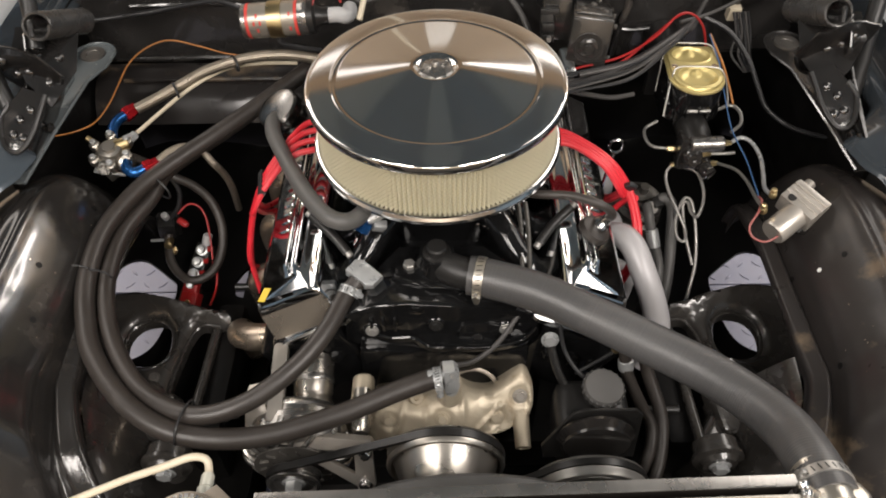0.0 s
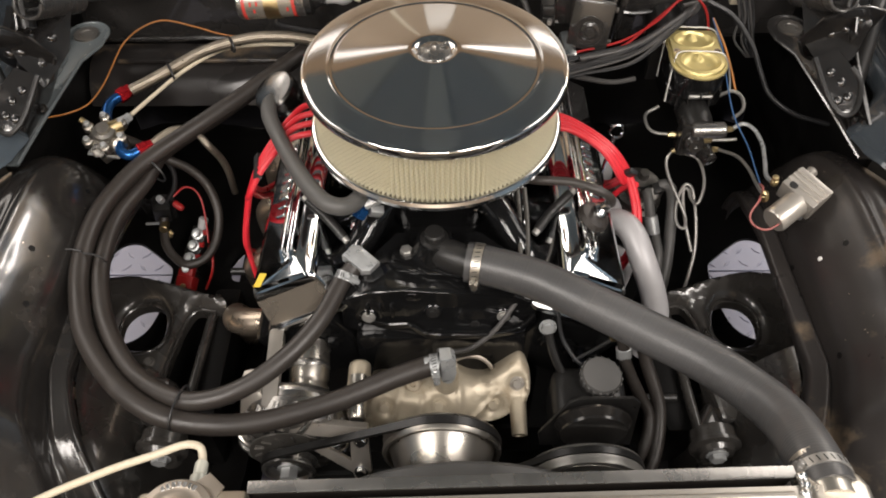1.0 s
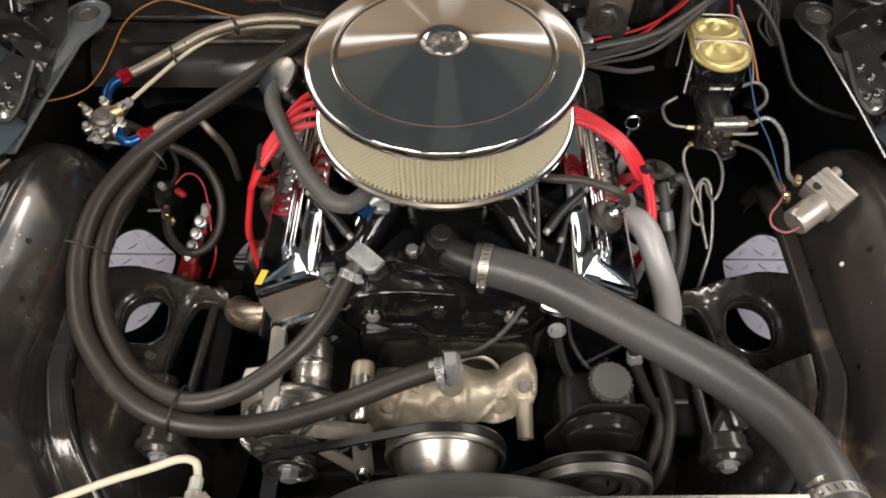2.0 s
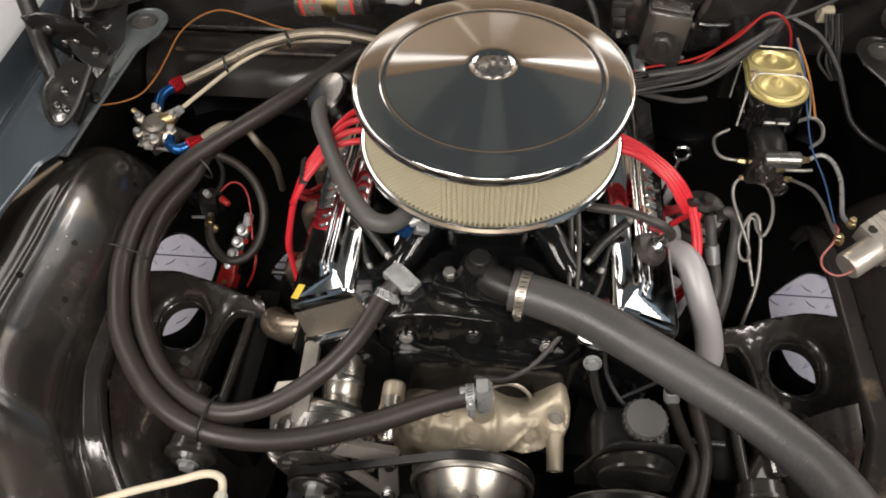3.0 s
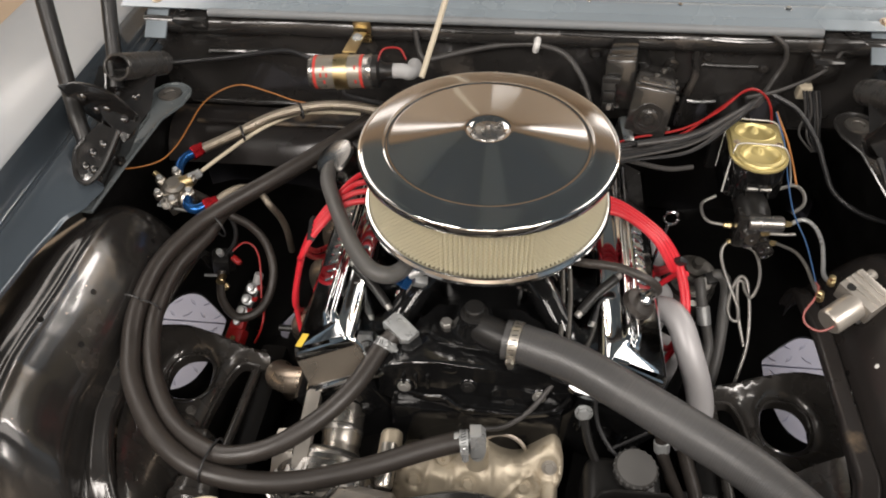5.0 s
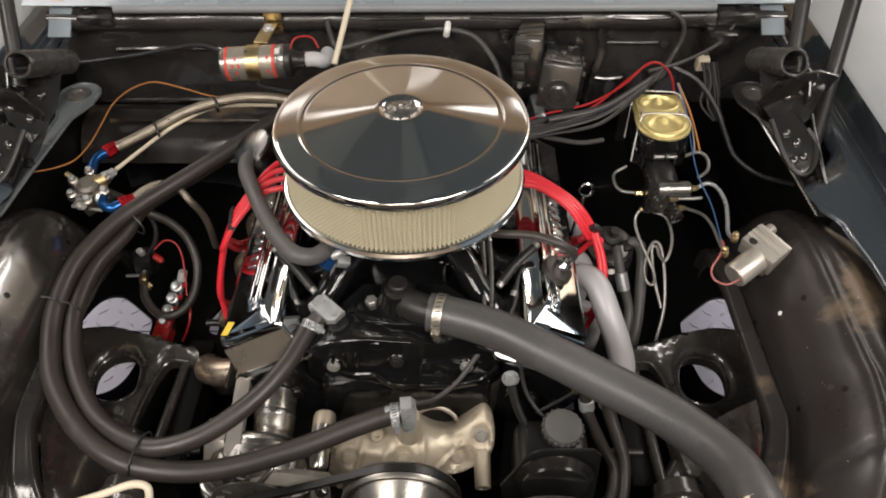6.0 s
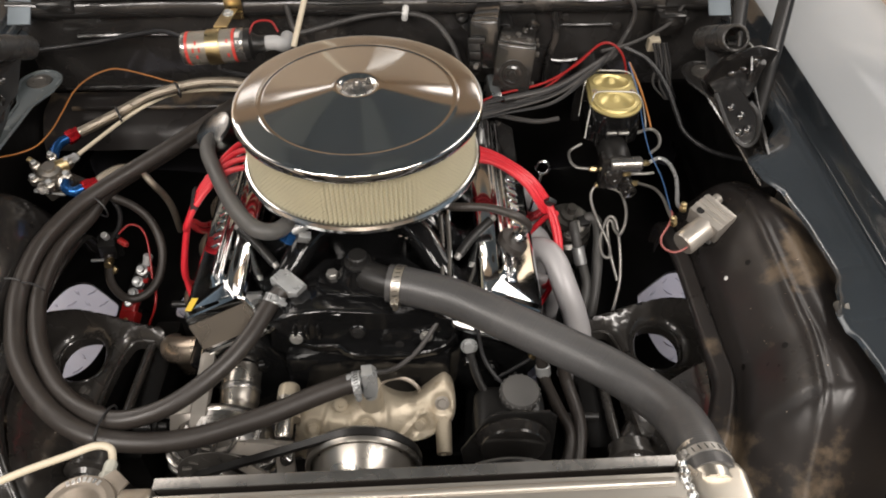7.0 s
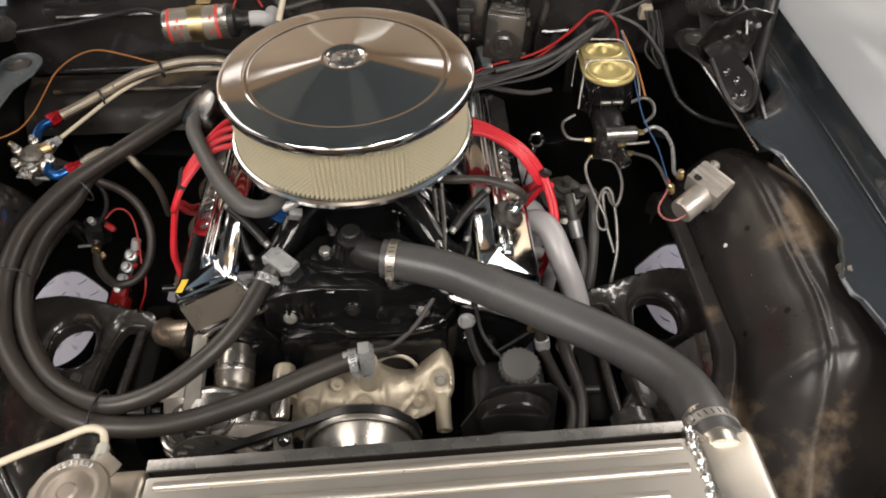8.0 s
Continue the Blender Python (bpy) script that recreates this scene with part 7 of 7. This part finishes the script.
# ---- wiper motor on the firewall ----
wip = thing("wiper_motor", (0.24, 0.30, 0.80), "black wiper motor with square gear case", "wiper motor")
mw = Matrix.Translation((0.254, 0.280, 0.846)) @ pose(0, 0, 0, -15, 5, -9)
part("gear_case", box(bmesh.new(), (0.066, 0.145, 0.080), mw, 0.005), WIPER, wip)
for x, y, z in ((0.0345, -0.055, 0.026), (0.0345, -0.010, 0.030), (0.0345, 0.040, 0.026), (0.0345, -0.055, -0.026)):
    part("screw", cyl(bmesh.new(), 0.0045, 0.005, mw @ pose(x, y, z, 0, 90, 0), 10), STEEL_DARK, wip)
part("cover_plate", box(bmesh.new(), (0.058, 0.11, 0.004), mw @ pose(0, -0.005, 0.042), 0.0015), WIPER, wip)
for x, y in ((-0.018, -0.045), (0.018, -0.045), (0.0, -0.01), (0.012, 0.03)):
    part("screw", cyl(bmesh.new(), 0.005, 0.004, mw @ pose(x, y, 0.043), 10), STEEL_DARK, wip)
bm = bmesh.new()
lathe(bm, [(0.024, 0), (0.024, 0.004), (0.021, 0.004), (0.020, 0.002), (0.016, 0.002), (0.015, 0.007), (0.011, 0.008), (0.010, 0.004), (0.006, 0.004), (0.005, 0.010), (0, 0.010)], mw @ pose(0, -0.0725, -0.008, 90, 0, 0), 32)
part("end_cap", bm, WIPER, wip, "ringed end cap")
mw2 = Matrix.Translation((0.206, 0.320, 0.864)) @ pose(0, 0, 0, -14, -4, -8)
part("motor_case", box(bmesh.new(), (0.050, 0.10, 0.085), mw2, 0.008), WIPER, wip)
part("top_ridge", box(bmesh.new(), (0.044, 0.070, 0.012), mw2 @ pose(0.002, 0.006, 0.044, 6, 0, 0), 0.004), WIPER, wip)
for z in (-0.030, -0.012):
    part("stepped_block", box(bmesh.new(), (0.020, 0.024, 0.014), mw2 @ pose(-0.014, -0.062, z), 0.003), BLACK_SATIN, wip)
part("terminal", cyl(bmesh.new(), 0.004, 0.018, mw2 @ pose(-0.012, -0.070, -0.028, 90, 0, 0), 10), STEEL_DULL, wip)
part("connector", box(bmesh.new(), (0.022, 0.02, 0.035), mw2 @ pose(-0.016, -0.055, -0.01), 0.003), BLACK_SATIN, wip)
part("plug", box(bmesh.new(), (0.030, 0.012, 0.010), mw2 @ pose(-0.012, -0.062, 0.012), 0.002), BLACK_SATIN, wip)
bm = prism(bmesh.new(), [(-0.08, 0.045), (0.035, 0.045), (0.055, 0.01), (0.068, -0.025), (0.06, -0.055), (-0.05, -0.055), (-0.085, -0.01)], 0.004, Matrix.Translation((0.245, 0.393, 0.866)) @ pose(0, 0, 0, 90, 0, 0), 0.001)
part("mount_plate", bm, WIPER, wip)
part("mount_tube", cyl(bmesh.new(), 0.02, 0.06, to_z((0.24, 0.34, 0.86), (0, 1, 0)), 16), BLACK_SATIN, wip)
for x, z in ((0.300, 0.848), (0.165, 0.870), (0.270, 0.898)):
    part("mount_washer", lathe(bmesh.new(), [(0.013, 0), (0.013, 0.004), (0.008, 0.006), (0.007, 0.012), (0, 0.012)], to_z((x, 0.389, z), (0, -1, 0)), 16), BLACK, wip)
part("crank_arm", box(bmesh.new(), (0.02, 0.05, 0.05), pose(0.212, 0.218, 0.812, 20, 0, 10), 0.006), ALU, wip, "pale metal link")

# ---- wiring across the firewall ----
loom = thing("wiring_loom", (0.33, 0.24, 0.80), "loose loom of red, grey and black wires", "wiring loom")
rng = random.Random(4)
for k in range(15):
    j = lambda: rng.uniform(-0.006, 0.006)
    o = 0.0024 * (k - 7)
    red = k in (2, 11)
    if red:
        pts = [(0.165, 0.165 + j(), 0.822), (0.221, 0.193 + j(), 0.823 + j()), (0.298, 0.206 + j(), 0.832 + j()), (0.358, 0.246 + j(), 0.852 + j()), (0.405, 0.285 + j(), 0.866), (0.432, 0.292, 0.862), (0.452, 0.285, 0.840), (0.462, 0.27, 0.80)]
    else:
        pts = [(0.165, 0.150 + j() + o, 0.815), (0.229, 0.172 + j() + o, 0.818 + j()), (0.314, 0.192 + j() + o, 0.828 + j()), (0.385, 0.240 + j() + o * 0.7, 0.840 + j()), (0.432, 0.290 + j(), 0.845 + j()), (0.455, 0.33 + j(), 0.842)]
    part("wire", tube(bmesh.new(), pts, 0.0021 if not red else 0.0020, 8), RED_PLASTIC if red else (GREY_WIRE if k % 2 else BLACK_WIRE), loom)
part("grey_cable", tube(bmesh.new(), [(0.229, 0.178, 0.826), (0.314, 0.198, 0.834), (0.385, 0.246, 0.846), (0.440, 0.310, 0.842), (0.471, 0.362, 0.845), (0.482, 0.368, 0.875), (0.474, 0.366, 0.905), (0.452, 0.372, 0.922)], 0.0042, 12), GREY_WIRE, loom)
part("grey_cable", tube(bmesh.new(), [(0.410, 0.288, 0.852), (0.470, 0.315, 0.852), (0.540, 0.350, 0.868), (0.575, 0.380, 0.895)], 0.0032, 10), GREY_WIRE, loom)
part("black_cable", tube(bmesh.new(), [(0.455, 0.31, 0.848), (0.500, 0.290, 0.830), (0.530, 0.250, 0.800), (0.545, 0.215, 0.770), (0.56, 0.185, 0.745), (0.60, 0.16, 0.725), (0.66, 0.15, 0.71)], 0.0042, 10), BLACK_WIRE, loom)
for k in range(6):
    x = 0.530 + 0.005 * k
    part("tail", tube(bmesh.new(), [(x - 0.01, 0.345, 0.835), (x, 0.330, 0.80), (x + rng.uniform(-0.01, 0.01), 0.310, 0.77), (x + rng.uniform(-0.01, 0.02), 0.285, 0.75)], 0.0022, 6), BLACK_WIRE if k % 2 else GREY_WIRE, loom)
part("lower_branch", tube(bmesh.new(), [(0.210, 0.160, 0.81), (0.245, 0.175, 0.79), (0.29, 0.185, 0.775), (0.33, 0.2, 0.77)], 0.0042, 10), GREY_WIRE, loom)
box_relay = thing("horn_relay", (0.545, 0.37, 0.83), "small black relay box on the firewall", "relay")
part("case", box(bmesh.new(), (0.052, 0.034, 0.045), pose(0.548, 0.372, 0.865, 12, 0, 8), 0.004), BLACK, box_relay)
part("plug", box(bmesh.new(), (0.022, 0.018, 0.026), pose(0.524, 0.356, 0.828, 10, 0, 0), 0.003), IVORY, box_relay, "tan plastic plug")

# ---- master cylinder ----
mc = thing("master_cylinder", (0.42, 0.20, 0.72), "black brake master cylinder with gold plated lid", "master cylinder")
mt = Matrix.Translation((0.4185, 0.193, 0.818)) @ pose(0, 0, 0, -2, 0, -2)
part("reservoir", prism(bmesh.new(), round_rect(0.080, 0.126, 0.028, 8), 0.040, mt @ pose(0, 0, -0.040), 0.004), BLACK_ENGINE, mc)
part("casting", prism(bmesh.new(), round_rect(0.092, 0.104, 0.022, 6), 0.036, mt @ pose(0, 0.002, -0.066), 0.010, 3), BLACK_ENGINE, mc)
for x in (-0.030, -0.012, 0.022):
    part("cast_rib", box(bmesh.new(), (0.004, 0.010, 0.034), mt @ pose(x, -0.052, -0.046, -12, 0, 0), 0.0015), BLACK_ENGINE, mc)


LID_EDGE = [(-0.037, 0.064), (0.037, 0.064), (0.040, 0.058), (0.040, 0.004), (0.041, -0.002)] + [(0.041 * math.cos(radians(d)), -0.022 + 0.044 * math.sin(radians(d))) for d in range(0, -181, -12)] + [(-0.041, -0.002), (-0.040, 0.004), (-0.040, 0.058)]
LID_LINE = [Vector((x, y)) for x, y in LID_EDGE]
LID_STEPS = [0.0]
for p, q in zip(LID_LINE, LID_LINE[1:] + LID_LINE[:1]):
    LID_STEPS.append(LID_STEPS[-1] + (q - p).length)


def mc_lid(u, v):
    far = u * LID_STEPS[-1]
    i = max(k for k in range(len(LID_LINE)) if LID_STEPS[k] <= far + 1e-9)
    p, q = LID_LINE[i], LID_LINE[(i + 1) % len(LID_LINE)]
    e = p.lerp(q, min(1, (far - LID_STEPS[i]) / (q - p).length)) * v
    z = 0.0105 - 0.006 * max(0, (v - 0.955) / 0.045)
    for cy, ry in ((-0.029, 0.0275), (0.033, 0.0235)):
        d = math.hypot(e.x / 0.0305, (e.y - cy) / ry)
        if d < 1.12:
            z += 0.0014 * math.exp(-((d - 1.03) / 0.05) ** 2)
        if d < 1:
            z += -0.0085 * (1 - d ** 5) + 0.0055 * math.exp(-(e.x / 0.006) ** 2) * math.exp(-((e.y - cy - ry * 0.62) / 0.006) ** 2)
    return mt @ Vector((e.x, e.y, z))


part("lid", sheet(bmesh.new(), mc_lid, 168, 72), GOLD, mc, "gold zinc-plated stamped lid with two dished bowls", sharp=50)
part("lid_lip", tube(bmesh.new(), [mt @ Vector((x * 1.01, y * 1.01, 0.0035)) for x, y in LID_EDGE + LID_EDGE[:1]], 0.0032, 8, ease=False, caps=False), GOLD, mc)
part("bore", lathe(bmesh.new(), [(0.024, 0), (0.026, 0.004), (0.026, 0.15), (0.022, 0.17), (0.016, 0.172), (0, 0.172)], to_z((0.4185, 0.262, 0.748), (0, -1, 0)), 28), BLACK_SATIN, mc)
part("flange", box(bmesh.new(), (0.10, 0.014, 0.08), pose(0.4185, 0.275, 0.755), 0.006), BLACK_SATIN, mc)
part("pushrod_housing", cyl(bmesh.new(), 0.034, 0.12, to_z((0.4185, 0.28, 0.755), (0, 1, 0)), 28), BLACK_SATIN, mc)
for x in (-0.028, 0.028):
    bolt(mc, mt @ Vector((x * 1.15, 0.0, 0.0105)), (0, 0, 1), 0.004, 0.003, STEEL_WARM, "screw")
for y0, dy in ((0.235, 0.012), (0.168, 0.004)):
    pts = [(0.366, y0 - 0.035, 0.775), (0.371, y0 - 0.018, 0.800), (0.379, y0 + 0.004, 0.828), (0.388, y0 + 0.012, 0.8365), (0.420, y0 + 0.010, 0.8385), (0.450, y0 + 0.008, 0.8365), (0.462, y0 + 0.002, 0.826), (0.470, y0 - 0.010, 0.800), (0.472, y0 - 0.02, 0.785)]
    part("bail_wire", tube(bmesh.new(), pts, 0.0014, 8), STEEL_DULL, mc, "thin steel bail wire")
for x in (0.410, 0.430):
    part("cast_pad", box(bmesh.new(), (0.018, 0.008, 0.010), pose(x, 0.132, 0.786, 30, 0, 0), 0.002), STEEL_DULL, mc, "bare metal pad")

# proportioning valve and brake lines
pv = thing("proportioning_valve", (0.425, 0.10, 0.68), "black brake proportioning valve with brass fittings", "valve")
part("upper_body", lathe(bmesh.new(), [(0.010, 0), (0.013, 0.002), (0.013, 0.052), (0.010, 0.055), (0, 0.055)], to_z((0.404, 0.088, 0.752), (1, 0.03, 0)), 20), ALT_CAST, pv)
part("block", box(bmesh.new(), (0.035, 0.034, 0.060), pose(0.408, 0.100, 0.732), 0.006), BLACK, pv)
part("front_boss", lathe(bmesh.new(), [(0.016, 0), (0.016, 0.010), (0.012, 0.014), (0.011, 0.018), (0.004, 0.018), (0, 0.014)], to_z((0.410, 0.084, 0.734), (0.05, -1, 0.2)), 20), BLACK, pv)
part("lower_body", lathe(bmesh.new(), [(0.015, 0), (0.015, 0.04), (0.0125, 0.042), (0.0125, 0.058), (0.0095, 0.060), (0.009, 0.056), (0, 0.056)], to_z((0.424, 0.128, 0.712), (0.35, -0.75, -0.25)), 20), BLACK, pv)
part("plate", box(bmesh.new(), (0.05, 0.03, 0.003), pose(0.420, 0.104, 0.722, 0, 0, 6), 0.001), BLACK_SATIN, pv)
part("bright_cap", lathe(bmesh.new(), [(0.0115, 0), (0.0115, 0.005), (0.009, 0.006), (0, 0.006)], to_z((0.4445, 0.083, 0.698), (0.35, -0.75, -0.05)), 18), CHROME_SOFT, pv)
for at, w in (((0.459, 0.090, 0.753), (1, 0, 0)), ((0.432, 0.093, 0.728), (1, 0, 0)), ((0.388, 0.105, 0.730), (-1, 0, 0)), ((0.404, 0.112, 0.690), (-1, 0, -0.2)), ((0.452, 0.098, 0.702), (1, 0.1, 0))):
    an_nut(pv, at, w, BRASS, 0.0055, 0.011, "brass_nut")
lines = [
    ("brake_line", 0.0033, ZINC, [(0.470, 0.091, 0.753), (0.490, 0.100, 0.755), (0.503, 0.085, 0.756), (0.506, 0.050, 0.756), (0.498, 0.010, 0.758), (0.488, -0.025, 0.764), (0.484, -0.050, 0.776), (0.484, -0.062, 0.786)], "bright steel brake line to the line lock"),
    ("brake_line", 0.0027, STEEL_DULL, [(0.444, 0.093, 0.728), (0.470, 0.093, 0.728), (0.485, 0.095, 0.728)], "short steel brake line stub"),
    ("brake_line", 0.0027, STEEL_DULL, [(0.463, 0.098, 0.703), (0.481, 0.065, 0.718), (0.482, 0.020, 0.735), (0.474, -0.030, 0.754), (0.466, -0.066, 0.772), (0.462, -0.085, 0.785)], "dark steel brake line to the line lock"),
    ("brake_line", 0.0026, STEEL_DULL, [(0.376, 0.106, 0.730), (0.355, 0.112, 0.729), (0.346, 0.128, 0.730), (0.348, 0.153, 0.733), (0.37, 0.165, 0.74)], "curved steel brake line"),
    ("brake_line", 0.0027, STEEL_DULL, [(0.394, 0.112, 0.688), (0.386, 0.105, 0.676), (0.386, 0.088, 0.664), (0.394, 0.062, 0.650), (0.404, 0.040, 0.636), (0.412, 0.020, 0.622), (0.408, 0.004, 0.614), (0.398, 0.010, 0.616), (0.396, 0.030, 0.628), (0.405, 0.055, 0.644), (0.416, 0.068, 0.652), (0.426, 0.058, 0.648), (0.430, 0.020, 0.620), (0.428, -0.020, 0.585), (0.416, -0.055, 0.552), (0.41, -0.07, 0.53)], "coiled steel brake line loop"),
    ("brake_line", 0.0027, STEEL_DULL, [(0.415, 0.110, 0.684), (0.436, 0.100, 0.680), (0.442, 0.070, 0.670), (0.438, 0.045, 0.658), (0.428, 0.030, 0.645), (0.422, 0.045, 0.642), (0.420, 0.062, 0.646), (0.412, 0.060, 0.642), (0.414, 0.020, 0.612), (0.424, -0.02, 0.58)], "coiled steel brake line loop"),
    ("brake_line", 0.0030, STEEL_DULL, [(0.462, 0.165, 0.76), (0.490, 0.175, 0.762), (0.502, 0.160, 0.760), (0.498, 0.135, 0.756), (0.480, 0.12, 0.75)], "dark steel brake line behind the cylinder"),
]
for nm, r, mt_, pts, lab in lines:
    hose(nm, pts, r, mt_, lab, "brake line", 10, "brake lines")
hose("blue_wire", [(0.455, 0.26, 0.845), (0.462, 0.20, 0.825), (0.463, 0.145, 0.800), (0.470, 0.098, 0.772), (0.479, 0.040, 0.762), (0.474, -0.02, 0.766), (0.469, -0.053, 0.772)], 0.0011, BLUE_WIRE, "thin blue wire to the line lock", "wire", 8)
hose("orange_lead", [(0.458, 0.265, 0.842), (0.470, 0.215, 0.822), (0.478, 0.18, 0.80), (0.484, 0.155, 0.78)], 0.0018, ORANGE_WIRE, "thin orange wire beside the master cylinder", "wire", 8)

# line lock solenoid on the right inner fender
lock = thing("line_lock", (0.515, -0.075, 0.748), "machined aluminium line lock solenoid", "solenoid")
ml = Matrix.Translation((0.524, -0.076, 0.776)) @ pose(0, 0, 0, 8, -14, 34)
part("block", box(bmesh.new(), (0.040, 0.056, 0.036), ml, 0.002), CAST_DULL, lock)
for k in range(3):
    part("machined_step", box(bmesh.new(), (0.006, 0.056, 0.003), ml @ pose(-0.006 + 0.009 * k, 0, 0.0185), 0.0008, 1), CAST_DULL, lock)
part("mount_ear", box(bmesh.new(), (0.026, 0.050, 0.006), ml @ pose(0.024, -0.012, -0.012), 0.0015), CAST_DULL, lock)
for y in (-0.026, 0.002):
    part("ear_hole", cyl(bmesh.new(), 0.004, 0.002, ml @ pose(0.026, y, -0.0095), 12), BLACK_SATIN, lock)
part("port_hole", cyl(bmesh.new(), 0.006, 0.002, ml @ pose(-0.012, 0.014, 0.0178), 14), BLACK_SATIN, lock)
part("solenoid_can", lathe(bmesh.new(), [(0.019, 0), (0.019, 0.044), (0.017, 0.047), (0, 0.047)], ml @ pose(-0.018, -0.004, 0.0, 0, -90, 0), 32), CAST_DULL, lock)
part("end_stub", cyl(bmesh.new(), 0.008, 0.014, ml @ pose(0.019, 0.016, 0.006, 0, 90, 0), 16), CAST_DULL, lock)
an_nut(lock, (0.483, -0.062, 0.781), (0, 0.15, 1), BRASS, 0.0060, 0.012, "brass_nut")
an_nut(lock, (0.462, -0.090, 0.778), (-0.05, 0.2, 1), BRASS, 0.0060, 0.012, "brass_nut")
for y in (0,):
    part("lead", tube(bmesh.new(), [(0.470, -0.050, 0.770), (0.463, -0.075, 0.785), (0.455, -0.092, 0.780), (0.444, -0.104, 0.764), (0.446, -0.118, 0.757), (0.461, -0.128, 0.757), (0.482, -0.120, 0.762), (0.500, -0.102, 0.768), (0.512, -0.095, 0.768)], 0.0016, 8), PINK_WIRE, lock, "faded red solenoid wire")
part("bracket", box(bmesh.new(), (0.03, 0.03, 0.02), pose(0.526, -0.078, 0.752, 0, -20, 34), 0.002), ZINC, lock)

# steering gear and its hoses behind the right header
gear = thing("steering_gear", (0.37, 0.12, 0.5), "black steering gear with stacked top cover", "steering gear")
part("case", lathe(bmesh.new(), [(0.045, 0), (0.045, 0.10), (0.036, 0.105), (0.036, 0.112), (0.042, 0.115), (0.042, 0.128), (0.030, 0.132), (0.026, 0.150), (0.018, 0.152), (0.018, 0.160), (0.008, 0.162), (0.008, 0.178), (0, 0.178)], to_z((0.357, 0.150, 0.47), (0, -0.25, 1)), 32), STEEL_DARK, gear)
for k in range(3):
    a = 2.1 * k + 0.4
    bolt(gear, (0.357 + 0.032 * math.cos(a), 0.118 + 0.032 * math.sin(a), 0.592), (0, -0.25, 1), 0.007, 0.007, STEEL_DULL)
part("port_bolt", lathe(bmesh.new(), [(0.012, 0), (0.012, 0.012), (0.009, 0.014), (0, 0.014)], to_z((0.362, 0.075, 0.625), (0.1, -0.8, 0.5)), 8), STEEL_DULL, gear)
part("mount", box(bmesh.new(), (0.06, 0.12, 0.06), pose(0.352, 0.15, 0.47), 0.01), BLACK_UNDER, gear)
gh = thing("steering_gear_hose", (0.37, 0, 0.5), "grey-black steering gear hose with crimped steel collar", "hose", "steering gear hoses")
part("tube", tube(bmesh.new(), [(0.352, 0.066, 0.640), (0.354, 0.050, 0.632), (0.358, 0.036, 0.615), (0.366, 0.018, 0.590), (0.374, -0.003, 0.562), (0.371, -0.025, 0.545), (0.360, -0.055, 0.528), (0.35, -0.08, 0.50)], 0.0088, 14), RUBBER_SOFT, gh)
part("collar", cyl(bmesh.new(), 0.0112, 0.032, to_z((0.359, 0.034, 0.612), (0.2, -0.6, -0.8)), 16), ZINC, gh)
gh = thing("steering_gear_hose", (0.39, 0, 0.5), "grey-black steering gear return hose", "hose", "steering gear hoses")
part("tube", tube(bmesh.new(), [(0.372, 0.078, 0.630), (0.385, 0.080, 0.640), (0.396, 0.074, 0.635), (0.400, 0.062, 0.618), (0.398, 0.038, 0.593), (0.395, 0.013, 0.570), (0.388, -0.022, 0.545), (0.376, -0.058, 0.520), (0.36, -0.08, 0.49)], 0.0098, 14), RUBBER_SOFT, gh)
part("banjo", box(bmesh.new(), (0.02, 0.02, 0.018), pose(0.372, 0.075, 0.634, 20, 0, 20), 0.004), BLACK_SATIN, gh)
dip = thing("dipstick", (0.30, 0.12, 0.66), "chrome dipstick with looped handle", "dipstick")
ring = [(0.300 + 0.012 * math.cos(a * 0.42), 0.134, 0.712 + 0.014 * math.sin(a * 0.42)) for a in range(16)]
part("loop", tube(bmesh.new(), ring, 0.0028, 8, ease=False), CHROME_SOFT, dip)
part("stem", tube(bmesh.new(), [(0.298, 0.134, 0.70), (0.290, 0.125, 0.66), (0.275, 0.11, 0.58)], 0.0035, 8), CHROME_SOFT, dip)

# rubbed bolt holes in the inner fenders, drawn as near-black discs
hole_plan = [(-1, -0.572, -0.250, 0.810), (-1, -0.548, -0.170, 0.779), (-1, -0.513, -0.206, 0.744), (-1, -0.535, -0.25, 0.765), (-1, -0.535, -0.02, 0.752), (1, 0.550, -0.172, 0.778), (1, 0.516, -0.312, 0.745), (1, 0.549, -0.322, 0.779), (1, 0.513, -0.15, 0.745), (1, 0.497, -0.205, 0.712)]
for s, x, y, z in hole_plan:
    own = inner_left if s < 0 else inner_right
    p, n = on_hump(s, x, y)
    part("bolt_hole", cyl(bmesh.new(), 0.0045, 0.0026, to_z(p - n * 0.0006, n), 14, 0.0002), BLACK_UNDER, own, "small open bolt hole")
# pale chips and specks in the paint
chip_rng = random.Random(11)
for s, own in ((-1, inner_left), (1, inner_right)):
    bm = bmesh.new()
    for k in range(26):
        p, n = on_hump(s, chip_rng.uniform(0.52, 0.60), chip_rng.uniform(-0.42, 0.03))
        cyl(bm, chip_rng.uniform(0.0004, 0.0009), 0.0022, to_z(p - n * 0.0006, n), 6, 0.0001)
    chips = part("paint_speck", bm, STEEL_WARM, own, "tiny pale specks and chips in the paint")
    tagged(chips, "tiny pale specks and chips in the paint", kind="stuff")
for x, y in ((0.528, -0.172), (0.509, -0.180)):
    p, n = on_hump(1, x, y)
    part("paint_chip", cyl(bmesh.new(), 0.0034, 0.0026, to_z(p - n * 0.0006, n), 10, 0.0002), WHITE, inner_right, "small white disc for light showing through a hole")
